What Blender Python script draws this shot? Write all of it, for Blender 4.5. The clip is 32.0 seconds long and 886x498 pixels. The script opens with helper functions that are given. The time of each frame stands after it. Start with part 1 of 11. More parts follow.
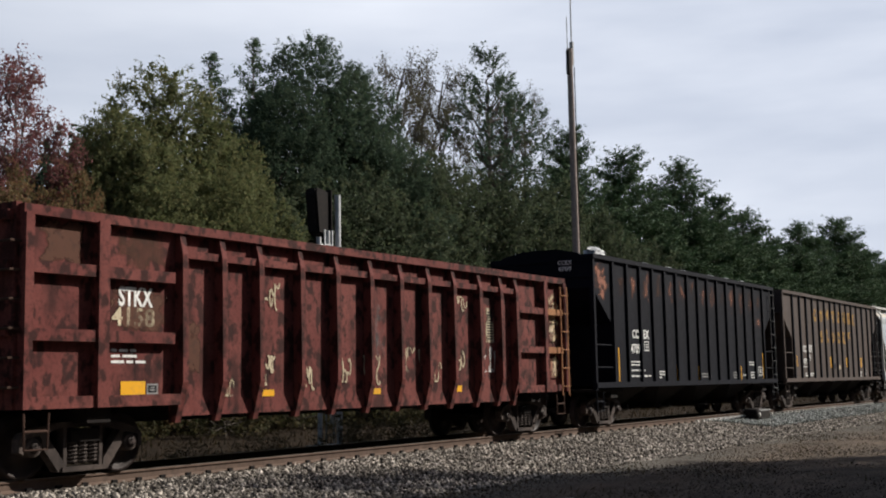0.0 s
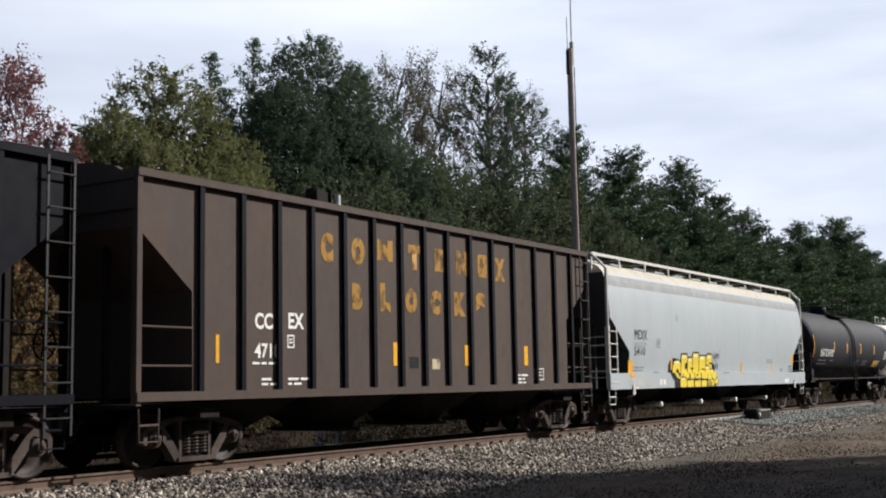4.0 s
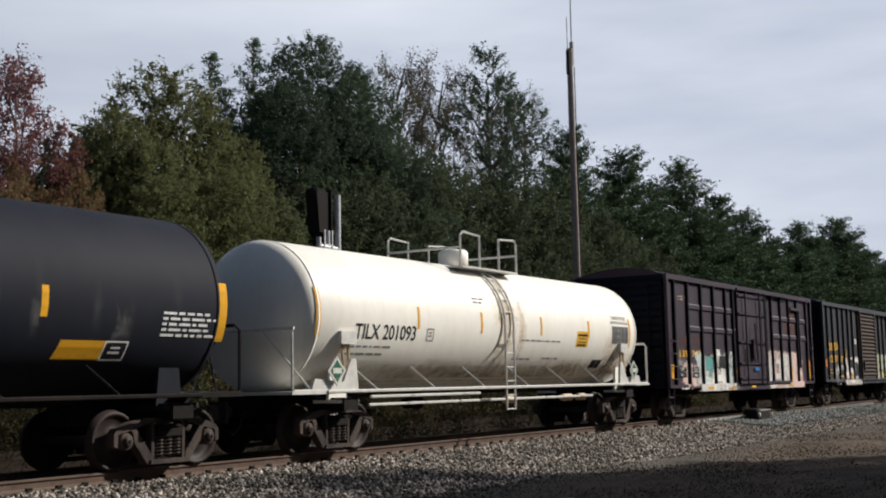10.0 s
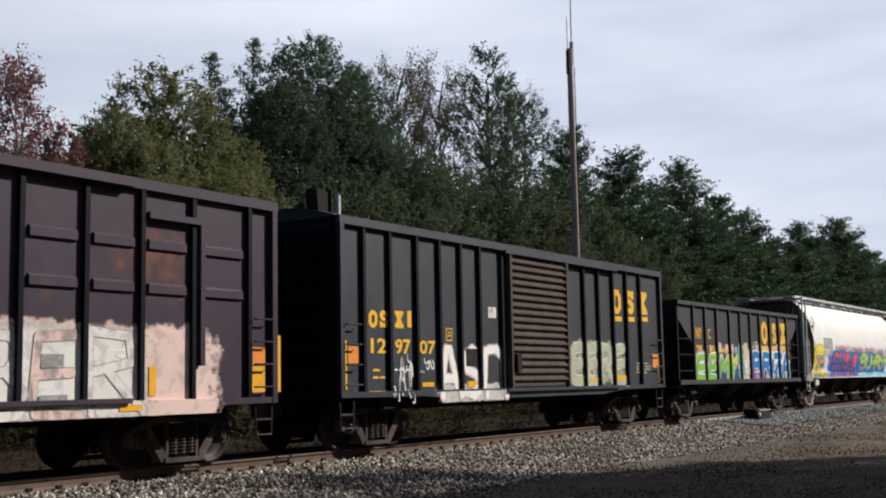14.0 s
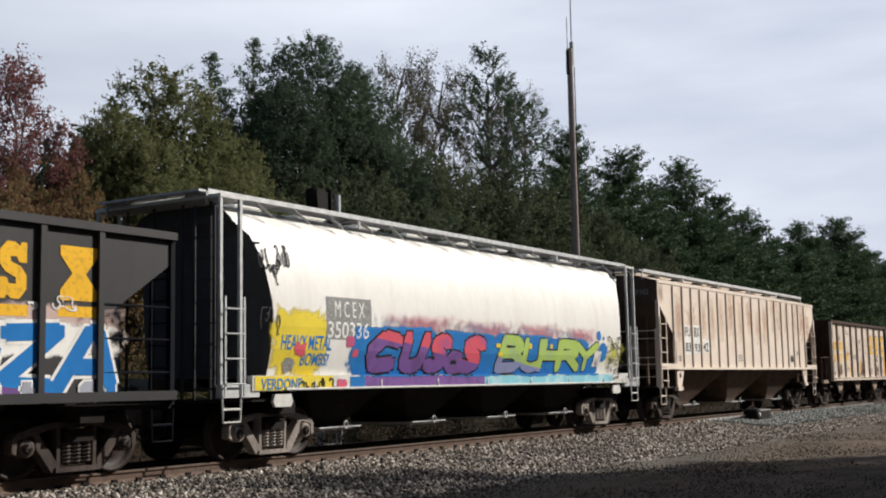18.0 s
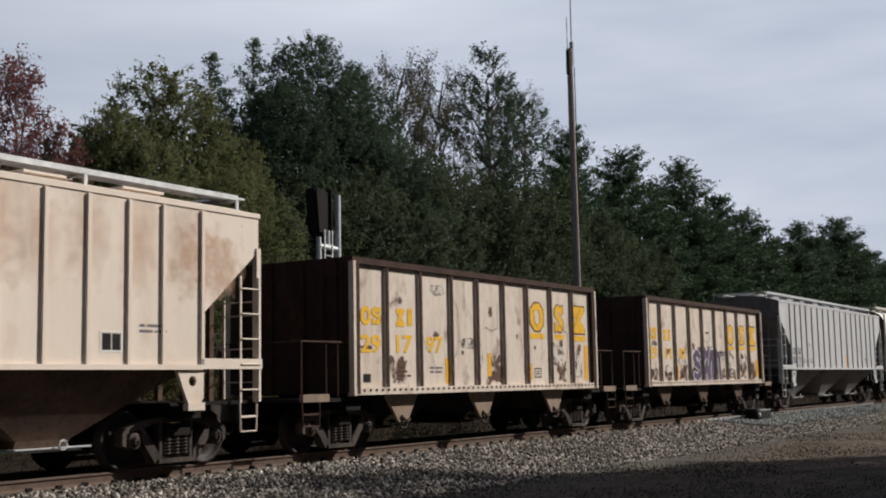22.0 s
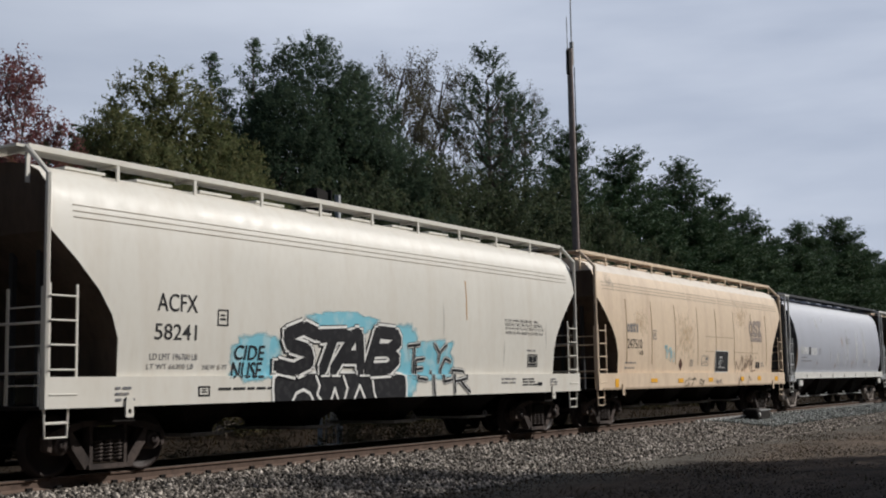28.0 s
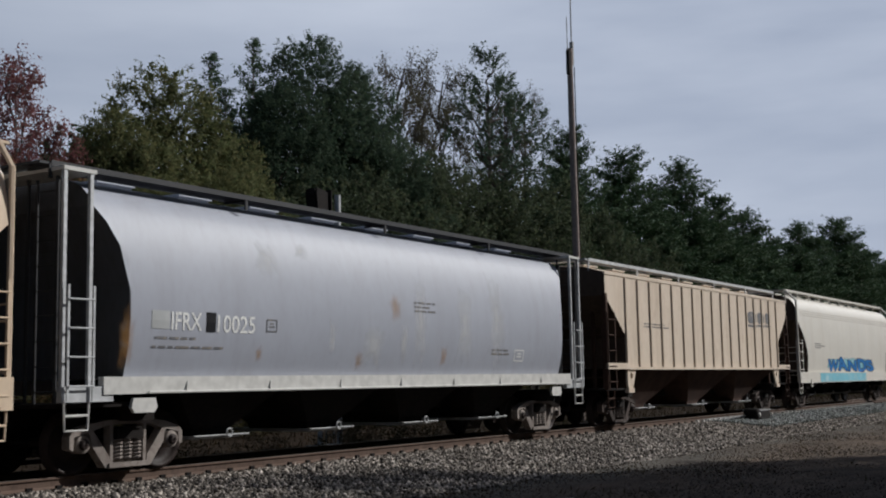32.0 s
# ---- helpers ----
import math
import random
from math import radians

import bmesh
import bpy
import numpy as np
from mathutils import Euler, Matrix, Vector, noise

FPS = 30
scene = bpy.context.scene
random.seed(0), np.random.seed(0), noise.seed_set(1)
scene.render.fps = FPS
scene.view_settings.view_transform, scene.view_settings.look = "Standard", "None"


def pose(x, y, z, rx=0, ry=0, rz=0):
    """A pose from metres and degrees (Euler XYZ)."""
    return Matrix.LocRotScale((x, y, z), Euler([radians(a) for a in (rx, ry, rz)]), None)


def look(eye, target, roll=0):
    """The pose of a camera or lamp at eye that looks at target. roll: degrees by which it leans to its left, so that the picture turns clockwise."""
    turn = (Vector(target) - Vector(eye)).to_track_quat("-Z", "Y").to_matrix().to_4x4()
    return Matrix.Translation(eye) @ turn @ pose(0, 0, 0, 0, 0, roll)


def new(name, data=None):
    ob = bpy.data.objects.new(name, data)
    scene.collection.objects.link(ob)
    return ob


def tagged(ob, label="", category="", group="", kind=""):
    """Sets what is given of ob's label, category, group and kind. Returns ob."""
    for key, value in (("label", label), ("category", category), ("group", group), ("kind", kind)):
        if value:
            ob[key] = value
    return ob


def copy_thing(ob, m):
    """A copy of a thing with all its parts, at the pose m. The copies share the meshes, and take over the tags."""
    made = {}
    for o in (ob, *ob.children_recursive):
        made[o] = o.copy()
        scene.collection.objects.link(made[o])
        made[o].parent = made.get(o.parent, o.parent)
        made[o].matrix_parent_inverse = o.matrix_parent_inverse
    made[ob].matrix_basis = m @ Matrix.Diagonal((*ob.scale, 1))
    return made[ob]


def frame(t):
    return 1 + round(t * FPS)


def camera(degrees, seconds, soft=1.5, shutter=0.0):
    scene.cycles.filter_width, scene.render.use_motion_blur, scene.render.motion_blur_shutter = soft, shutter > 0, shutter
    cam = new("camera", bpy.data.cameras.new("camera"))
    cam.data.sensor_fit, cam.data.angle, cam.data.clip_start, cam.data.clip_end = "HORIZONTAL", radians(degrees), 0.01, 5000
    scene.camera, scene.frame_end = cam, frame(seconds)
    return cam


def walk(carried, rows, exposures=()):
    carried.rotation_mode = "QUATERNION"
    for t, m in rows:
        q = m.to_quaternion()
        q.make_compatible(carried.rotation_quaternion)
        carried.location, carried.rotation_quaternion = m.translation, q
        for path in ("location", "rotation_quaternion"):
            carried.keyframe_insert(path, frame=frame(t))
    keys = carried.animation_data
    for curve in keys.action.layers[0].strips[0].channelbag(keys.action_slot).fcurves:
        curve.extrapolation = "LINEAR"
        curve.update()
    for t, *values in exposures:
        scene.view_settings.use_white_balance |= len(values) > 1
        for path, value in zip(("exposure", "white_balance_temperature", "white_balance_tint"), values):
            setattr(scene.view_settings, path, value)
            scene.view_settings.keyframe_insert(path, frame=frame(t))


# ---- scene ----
# ---------------------------------------------------------------- camera
# x runs along the track towards the train's tail, y across it away from the camera, z up from the rail head
EYE = Vector((0.0, -14.99, 1.242))
YAW, PITCH, ROLL = radians(57.665), radians(6.484), -1.097
AIM = Vector((math.sin(YAW) * math.cos(PITCH), math.cos(YAW) * math.cos(PITCH), math.sin(PITCH)))
cam = camera(40.94, 32.0, soft=2.0, shutter=0.05)
STILL = look(EYE, EYE + AIM * 50, ROLL)
EXPOSURES = [(0.0, 0.36, 6500, 10), (2.0, 0.60, 6450, 10), (3.0, 0.60, 6450, 10), (6.0, 0.54, 6350, 10), (7.0, 0.33, 6350, 10), (8.0, 0.28, 6400, 10), (9.0, 0.30, 6400, 10), (10.0, 0.20, 6450, 10), (11.0, -0.03, 6500, 10), (12.0, -0.05, 6500, 10), (13.0, 0.30, 6400, 10), (17.0, 0.44, 6500, 10), (18.0, 0.38, 6500, 10), (19.0, 0.04, 6500, 10), (20.0, -0.05, 6500, 10), (22.0, 0.06, 6400, 10), (24.0, 0.14, 6350, 10), (25.0, 0.12, 6300, 10), (28.0, -0.05, 6200, 10), (29.0, -0.16, 6200, 10), (30.0, -0.24, 6200, 10), (31.0, -0.30, 6200, 10), (32.0, -0.28, 6050, 10)]
walk(cam, [(0.0, STILL), (32.0, STILL)], EXPOSURES)

# ---------------------------------------------------------------- sky and sun
SUN_SIDE, SUN_UP = radians(54), radians(33)      # from square to the track towards the tail; height
TO_SUN = Vector((math.sin(SUN_SIDE) * math.cos(SUN_UP), -math.cos(SUN_SIDE) * math.cos(SUN_UP), math.sin(SUN_UP)))
world = bpy.data.worlds.new("sky")
scene.world = world
world.use_nodes = True
wn, wl = world.node_tree.nodes, world.node_tree.links
wn.clear()
sky = wn.new("ShaderNodeTexSky")
sky.sky_type, sky.sun_disc = "NISHITA", False
sky.sun_elevation, sky.sun_rotation = SUN_UP, math.atan2(TO_SUN.x, TO_SUN.y)
sky.dust_density = 2.0
co = wn.new("ShaderNodeTexCoord")
squash = wn.new("ShaderNodeMapping")
squash.inputs["Scale"].default_value = (1.0, 1.6, 7.0)
squash.inputs["Rotation"].default_value = (radians(9), 0, radians(25))
clouds = wn.new("ShaderNodeTexNoise")
clouds.inputs["Scale"].default_value, clouds.inputs["Detail"].default_value = 1.7, 5.0
clouds.inputs["Roughness"].default_value = 0.5
ramp = wn.new("ShaderNodeValToRGB")
ramp.color_ramp.elements[0].position, ramp.color_ramp.elements[0].color = 0.3, (9.4, 10.35, 12.4, 1)
ramp.color_ramp.elements[1].position, ramp.color_ramp.elements[1].color = 0.72, (14.8, 15.5, 17.1, 1)
blend = wn.new("ShaderNodeMix")
blend.data_type = "RGBA"
height = wn.new("ShaderNodeSeparateXYZ")
thin = wn.new("ShaderNodeMapRange")       # the cloud thins out overhead
thin.inputs["From Min"].default_value, thin.inputs["From Max"].default_value = 0.36, 0.6
thin.inputs["To Min"].default_value, thin.inputs["To Max"].default_value = 0.92, 0.1
back = wn.new("ShaderNodeBackground")
back.inputs["Strength"].default_value = 0.05
wout = wn.new("ShaderNodeOutputWorld")
wl.new(co.outputs["Generated"], squash.inputs["Vector"])
wl.new(squash.outputs["Vector"], clouds.inputs["Vector"])
wl.new(clouds.outputs["Fac"], ramp.inputs["Fac"])
wl.new(co.outputs["Generated"], height.inputs[0])
wl.new(height.outputs["Z"], thin.inputs["Value"])
veil = wn.new("ShaderNodeMapRange")       # and it clears away from the sun's side
veil.inputs["From Min"].default_value, veil.inputs["From Max"].default_value = -0.3, 0.85
veil.inputs["To Min"].default_value, veil.inputs["To Max"].default_value = 0.12, 1.0
cover = wn.new("ShaderNodeMath")
cover.operation = "MULTIPLY"
wl.new(height.outputs["X"], veil.inputs["Value"])
wl.new(thin.outputs["Result"], cover.inputs[0])
wl.new(veil.outputs["Result"], cover.inputs[1])
wl.new(cover.outputs[0], blend.inputs[0])
wl.new(sky.outputs["Color"], blend.inputs[6])
wl.new(ramp.outputs["Color"], blend.inputs[7])
wl.new(blend.outputs[2], back.inputs["Color"])
wl.new(back.outputs["Background"], wout.inputs["Surface"])

sun = new("sun", bpy.data.lights.new("sun", "SUN"))
sun.data.energy, sun.data.angle, sun.data.color = 5.0, radians(0.8), (1.0, 0.945, 0.86)
sun.matrix_world = look(TO_SUN * 100, (0, 0, 0))


# ---------------------------------------------------------------- materials
def mat_nodes(name, rough=0.6, metal=0.0):
    m = bpy.data.materials.new(name)
    m.use_nodes = True
    nt = m.node_tree
    b = nt.nodes["Principled BSDF"]
    b.inputs["Roughness"].default_value, b.inputs["Metallic"].default_value = rough, metal
    return m, nt, b


def noise_fac(nt, scale, lo, hi, stretch=(1, 1, 1), detail=4.0, coords="Object"):
    tc, mp = nt.nodes.new("ShaderNodeTexCoord"), nt.nodes.new("ShaderNodeMapping")
    mp.inputs["Scale"].default_value = stretch
    n, r = nt.nodes.new("ShaderNodeTexNoise"), nt.nodes.new("ShaderNodeMapRange")
    n.inputs["Scale"].default_value, n.inputs["Detail"].default_value = scale, detail
    r.inputs["From Min"].default_value, r.inputs["From Max"].default_value = lo, hi
    nt.links.new(tc.outputs[coords], mp.inputs["Vector"])
    nt.links.new(mp.outputs["Vector"], n.inputs["Vector"])
    nt.links.new(n.outputs["Fac"], r.inputs["Value"])
    return r.outputs["Result"]


def mix(nt, fac, a, b):
    m = nt.nodes.new("ShaderNodeMix")
    m.data_type = "RGBA"
    for sock, v in ((m.inputs[0], fac), (m.inputs[6], a), (m.inputs[7], b)):
        if isinstance(v, (int, float)):
            sock.default_value = v
        elif isinstance(v, tuple):
            sock.default_value = (*v, 1)
        else:
            nt.links.new(v, sock)
    return m.outputs[2]


def scaled(nt, fac, k):
    m = nt.nodes.new("ShaderNodeMath")
    m.operation = "MULTIPLY"
    nt.links.new(fac, m.inputs[0])
    m.inputs[1].default_value = k
    return m.outputs[0]


def relief(nt, b, scale, strength, dist=0.02, stretch=(1, 1, 1)):
    bp = nt.nodes.new("ShaderNodeBump")
    bp.inputs["Strength"].default_value, bp.inputs["Distance"].default_value = strength, dist
    nt.links.new(noise_fac(nt, scale, 0, 1, stretch), bp.inputs["Height"])
    nt.links.new(bp.outputs["Normal"], b.inputs["Normal"])


def paint(name, base, dirt=(0.09, 0.06, 0.045), grime=0.35, rust=0.0, rust_col=(0.16, 0.06, 0.03), rough=0.5, fade=None, streak=0.5, spot=0.62, spec=0.22, dents=0.12):
    """Weathered vehicle paint: broad fading, vertical streaks of grime, patches of rust."""
    m, nt, b = mat_nodes(name, rough)
    col = mix(nt, scaled(nt, noise_fac(nt, 0.55, 0.35, 0.7), 0.55), base, fade or tuple(min(1, c * 1.12 + 0.012) for c in base))
    col = mix(nt, scaled(nt, noise_fac(nt, 3.0, 0.48, 0.8, (1.0, 1.0, 0.10), 6.0), grime * streak * 2), col, dirt)
    col = mix(nt, scaled(nt, noise_fac(nt, 9.0, 0.45, 0.8, (1, 1, 0.5), 5.0), grime * 0.6), col, dirt)
    if rust:
        col = mix(nt, scaled(nt, noise_fac(nt, 2.2, spot, spot + 0.1, (1, 1, 0.7), 8.0), rust), col, rust_col)
    nt.links.new(col, b.inputs["Base Color"])
    if not dents:
        b.inputs["Specular IOR Level"].default_value = spec
        return m
    rr = nt.nodes.new("ShaderNodeMapRange")
    rr.inputs["To Min"].default_value, rr.inputs["To Max"].default_value = rough - 0.03, rough + 0.1
    nt.links.new(noise_fac(nt, 4.0, 0.3, 0.7), rr.inputs["Value"])
    nt.links.new(rr.outputs["Result"], b.inputs["Roughness"])
    b.inputs["Specular IOR Level"].default_value = spec
    relief(nt, b, 1.3, dents, 0.03)
    return m


def rusty(name, a, c, d, rough=0.85):
    m, nt, b = mat_nodes(name, rough)
    b.inputs["Specular IOR Level"].default_value = 0.12
    col = mix(nt, noise_fac(nt, 2.5, 0.35, 0.65, (1, 1, 0.6), 8.0), a, c)
    col = mix(nt, scaled(nt, noise_fac(nt, 11.0, 0.5, 0.75, detail=6.0), 0.7), col, d)
    nt.links.new(col, b.inputs["Base Color"])
    relief(nt, b, 30, 0.35, 0.01)
    return m


def plain(name, base, rough=0.6, metal=0.0, vary=0.35, scale=6.0):
    m, nt, b = mat_nodes(name, rough, metal)
    b.inputs["Specular IOR Level"].default_value = 0.25
    nt.links.new(mix(nt, noise_fac(nt, scale, 0.3, 0.72, detail=6.0), base, tuple(c * (1 - vary) for c in base)), b.inputs["Base Color"])
    return m


def let_through(m, fac):
    """Makes a paint bare where fac is low, so that what lies under it shows."""
    nt = m.node_tree
    clear, mx = nt.nodes.new("ShaderNodeBsdfTransparent"), nt.nodes.new("ShaderNodeMixShader")
    nt.links.new(fac, mx.inputs["Fac"])
    nt.links.new(clear.outputs["BSDF"], mx.inputs[1])
    nt.links.new(nt.nodes["Principled BSDF"].outputs["BSDF"], mx.inputs[2])
    nt.links.new(mx.outputs["Shader"], nt.nodes["Material Output"].inputs["Surface"])


SOFT = {}


def soft_edged(material, soft, spatter, amount):
    """The same paint fading out towards the rim of its patch (its map's u runs from rim to middle)."""
    key = (material.name, soft, spatter, amount)
    if key not in SOFT:
        m = material.copy()
        nt = m.node_tree
        uv, sep = nt.nodes.new("ShaderNodeTexCoord"), nt.nodes.new("ShaderNodeSeparateXYZ")
        add, r = nt.nodes.new("ShaderNodeMath"), nt.nodes.new("ShaderNodeMapRange")
        r.inputs["From Min"].default_value, r.inputs["From Max"].default_value = spatter * 0.7, spatter * 0.7 + soft
        r.inputs["To Max"].default_value = amount
        add.operation = "ADD"
        nt.links.new(uv.outputs["UV"], sep.inputs[0])
        nt.links.new(sep.outputs["X"], add.inputs[0])
        nt.links.new(scaled(nt, noise_fac(nt, 5.0, 0.25, 0.75, detail=7.0), spatter), add.inputs[1])
        nt.links.new(add.outputs[0], r.inputs["Value"])
        let_through(m, r.outputs["Result"])
        SOFT[key] = m
    return SOFT[key]


def worn(name, base, under, amount=0.5, scale=14.0, bare=0.0):
    """Sprayed or stencilled paint that has partly flaked off."""
    m, nt, b = mat_nodes(name, 0.75)
    b.inputs["Specular IOR Level"].default_value = 0.12
    if bare:
        let_through(m, noise_fac(nt, 4.5, bare - 0.1, bare + 0.1, (1, 1, 0.55), 8.0))
    col = mix(nt, scaled(nt, noise_fac(nt, scale, 0.52, 0.62, detail=8.0), amount), base, under)
    col = mix(nt, scaled(nt, noise_fac(nt, 1.6, 0.4, 0.7), 0.25), col, tuple(c * 0.6 for c in base))
    nt.links.new(col, b.inputs["Base Color"])
    return m


def leafy(name, a, c, e, through_light=0.45):
    """Leaves: hue drawn leaf by leaf, a little light coming through."""
    m, nt, b = mat_nodes(name, 0.8)
    b.inputs["Specular IOR Level"].default_value = 0.15
    geo = nt.nodes.new("ShaderNodeNewGeometry")
    r = nt.nodes.new("ShaderNodeValToRGB")
    r.color_ramp.elements[0].color, r.color_ramp.elements[1].color = (*a, 1), (*e, 1)
    mid = r.color_ramp.elements.new(0.5)
    mid.color = (*c, 1)
    nt.links.new(geo.outputs["Random Per Island"], r.inputs["Fac"])
    col = mix(nt, scaled(nt, noise_fac(nt, 0.5, 0.4, 0.65), 0.55), r.outputs["Color"], tuple(v * 0.66 for v in c))
    nt.links.new(col, b.inputs["Base Color"])
    tr = nt.nodes.new("ShaderNodeBsdfTranslucent")
    nt.links.new(col, tr.inputs["Color"])
    mx = nt.nodes.new("ShaderNodeMixShader")
    mx.inputs["Fac"].default_value = through_light
    nt.links.new(b.outputs["BSDF"], mx.inputs[1])
    nt.links.new(tr.outputs["BSDF"], mx.inputs[2])
    nt.links.new(mx.outputs["Shader"], nt.nodes["Material Output"].inputs["Surface"])
    return m


def flaking(name, top, rust, dark):
    """Old red paint that peels in dark scabs down to bare brown steel."""
    m, nt, b = mat_nodes(name, 0.8)
    b.inputs["Specular IOR Level"].default_value = 0.12
    col = mix(nt, noise_fac(nt, 0.7, 0.35, 0.65), top, rust)
    col = mix(nt, scaled(nt, noise_fac(nt, 6.0, 0.5, 0.6, (1, 1, 0.7), 8.0), 0.85), col, dark)
    col = mix(nt, scaled(nt, noise_fac(nt, 2.0, 0.52, 0.66, (1, 1, 0.5), 8.0), 0.75), col, dark)
    col = mix(nt, scaled(nt, noise_fac(nt, 22.0, 0.5, 0.7, detail=6.0), 0.4), col, dark)
    nt.links.new(col, b.inputs["Base Color"])
    relief(nt, b, 5.0, 0.4, 0.03)
    return m


def stony(name, tones, scale=0.5):
    m, nt, b = mat_nodes(name, 0.9)
    b.inputs["Specular IOR Level"].default_value = 0.12
    geo = nt.nodes.new("ShaderNodeNewGeometry")
    r = nt.nodes.new("ShaderNodeValToRGB")
    r.color_ramp.elements[0].color, r.color_ramp.elements[1].color = (*tones[0], 1), (*tones[2], 1)
    mid = r.color_ramp.elements.new(0.55)
    mid.color = (*tones[1], 1)
    nt.links.new(geo.outputs["Random Per Island"], r.inputs["Fac"])
    col = mix(nt, scaled(nt, noise_fac(nt, scale, 0.45, 0.7), 0.6), r.outputs["Color"], tuple(t * 0.5 for t in tones[1]))
    nt.links.new(col, b.inputs["Base Color"])
    relief(nt, b, 60, 0.3, 0.005)
    return m


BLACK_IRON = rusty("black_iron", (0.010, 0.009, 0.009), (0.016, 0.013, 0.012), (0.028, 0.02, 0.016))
TRUCK_IRON = rusty("truck_iron", (0.038, 0.031, 0.029), (0.085, 0.066, 0.058), (0.018, 0.015, 0.014))
TREAD = rusty("wheel_steel", (0.024, 0.018, 0.017), (0.045, 0.033, 0.03), (0.03, 0.02, 0.018), 0.55)
RAIL_SIDE = rusty("rail_side", (0.10, 0.068, 0.053), (0.135, 0.095, 0.075), (0.065, 0.046, 0.04))
RAIL_TOP = plain("rail_top", (0.42, 0.40, 0.38), 0.3, 0.9)
TIE_WOOD = plain("tie_wood", (0.10, 0.075, 0.06), 0.9)
GALV = plain("galvanised", (0.55, 0.56, 0.57), 0.5, 0.2)
GREY_STEEL = plain("grey_steel", (0.3, 0.3, 0.3), 0.6)
WHITE_MARK = worn("white_marking", (0.75, 0.75, 0.73), (0.2, 0.19, 0.18), 0.35, 20)
BLACK_MARK = worn("black_marking", (0.02, 0.02, 0.022), (0.2, 0.19, 0.18), 0.2, 20)
GREY_MARK = worn("grey_marking", (0.22, 0.22, 0.22), (0.5, 0.48, 0.45), 0.4, 20)
YELLOW_MARK = worn("yellow_marking", (0.75, 0.42, 0.03), (0.2, 0.13, 0.05), 0.35, 12)
REFLECTIVE = worn("reflective_yellow", (0.72, 0.36, 0.02), (0.3, 0.2, 0.08), 0.25, 8)
BARK = rusty("bark", (0.08, 0.065, 0.055), (0.13, 0.11, 0.095), (0.05, 0.04, 0.035))
POLE_WOOD = plain("pole_wood", (0.33, 0.265, 0.235), 0.85)


# ---------------------------------------------------------------- mesh helpers
def box(bm, x0, x1, y0, y1, z0, z1):
    v = [bm.verts.new(c) for c in ((x0, y0, z0), (x1, y0, z0), (x1, y1, z0), (x0, y1, z0), (x0, y0, z1), (x1, y0, z1), (x1, y1, z1), (x0, y1, z1))]
    for f in ((3, 2, 1, 0), (4, 5, 6, 7), (0, 1, 5, 4), (1, 2, 6, 5), (2, 3, 7, 6), (3, 0, 4, 7)):
        bm.faces.new([v[i] for i in f])


def prism(bm, pts, a, b, along="y"):
    """A polygon in the x-z plane (along y) or y-z plane (along x), drawn out from a to b."""
    at = (lambda p, s: (p[0], s, p[1])) if along == "y" else (lambda p, s: (s, p[0], p[1]))
    lo, hi = [bm.verts.new(at(p, a)) for p in pts], [bm.verts.new(at(p, b)) for p in pts]
    n = len(pts)
    bm.faces.new(lo), bm.faces.new(hi[::-1])
    for i in range(n):
        bm.faces.new((lo[i], hi[i], hi[(i + 1) % n], lo[(i + 1) % n]))


def tube(bm, pts, r, n=6, r_end=None):
    """A round bar along a line of points."""
    pts = [Vector(p) for p in pts]
    rings = []
    for i, p in enumerate(pts):
        d = (pts[min(i + 1, len(pts) - 1)] - pts[max(i - 1, 0)]).normalized()
        s = d.cross(Vector((0.31, 0.95, 0.11))).normalized()
        u = d.cross(s)
        rr = r if r_end is None else r + (r_end - r) * i / (len(pts) - 1)
        rings.append([bm.verts.new(p + (s * math.cos(k * math.tau / n) + u * math.sin(k * math.tau / n)) * rr) for k in range(n)])
    for a, b in zip(rings, rings[1:]):
        for k in range(n):
            bm.faces.new((a[k], a[(k + 1) % n], b[(k + 1) % n], b[k]))
    bm.faces.new(rings[0][::-1]), bm.faces.new(rings[-1])


def loft(bm, rings, smooth=False):
    """Skins closed rings of equal count into one solid."""
    vs = [[bm.verts.new(p) for p in ring] for ring in rings]
    n = len(vs[0])
    for a, b in zip(vs, vs[1:]):
        for k in range(n):
            f = bm.faces.new((a[k], a[(k + 1) % n], b[(k + 1) % n], b[k]))
            f.smooth = smooth
    bm.faces.new(vs[0][::-1]), bm.faces.new(vs[-1])


def spin(bm, prof, n=24, axis="y", smooth=True):
    """Turns a profile of (radius, place on the axis) round the axis."""
    rings = []
    for k in range(n):
        c, s = math.cos(k * math.tau / n), math.sin(k * math.tau / n)
        rings.append([bm.verts.new((r * c, a, r * s) if axis == "y" else (a, r * c, r * s)) for r, a in prof])
    for k in range(n):
        a, b = rings[k], rings[(k + 1) % n]
        for i in range(len(prof) - 1):
            f = bm.faces.new((a[i], a[i + 1], b[i + 1], b[i]))
            f.smooth = smooth


def mesh_of(name, bm, material, weld=False):
    if weld:
        bmesh.ops.remove_doubles(bm, verts=bm.verts, dist=1e-5)
    bmesh.ops.recalc_face_normals(bm, faces=bm.faces)
    me = bpy.data.meshes.new(name)
    bm.to_mesh(me)
    bm.free()
    me.materials.append(material)
    return me


def part(name, bm, material, parent, label=""):
    """Links a bmesh, or a mesh that other parts share, as one part of a thing."""
    me = bm if isinstance(bm, bpy.types.Mesh) else mesh_of(name, bm, material)
    ob = new(name, me)
    ob.parent = parent
    return tagged(ob, label)


def B(*boxes):
    bm = bmesh.new()
    for b in boxes:
        box(bm, *b)
    return bm


def bars(r, *lines, n=6):
    bm = bmesh.new()
    for pts in lines:
        tube(bm, pts, r, n)
    return bm


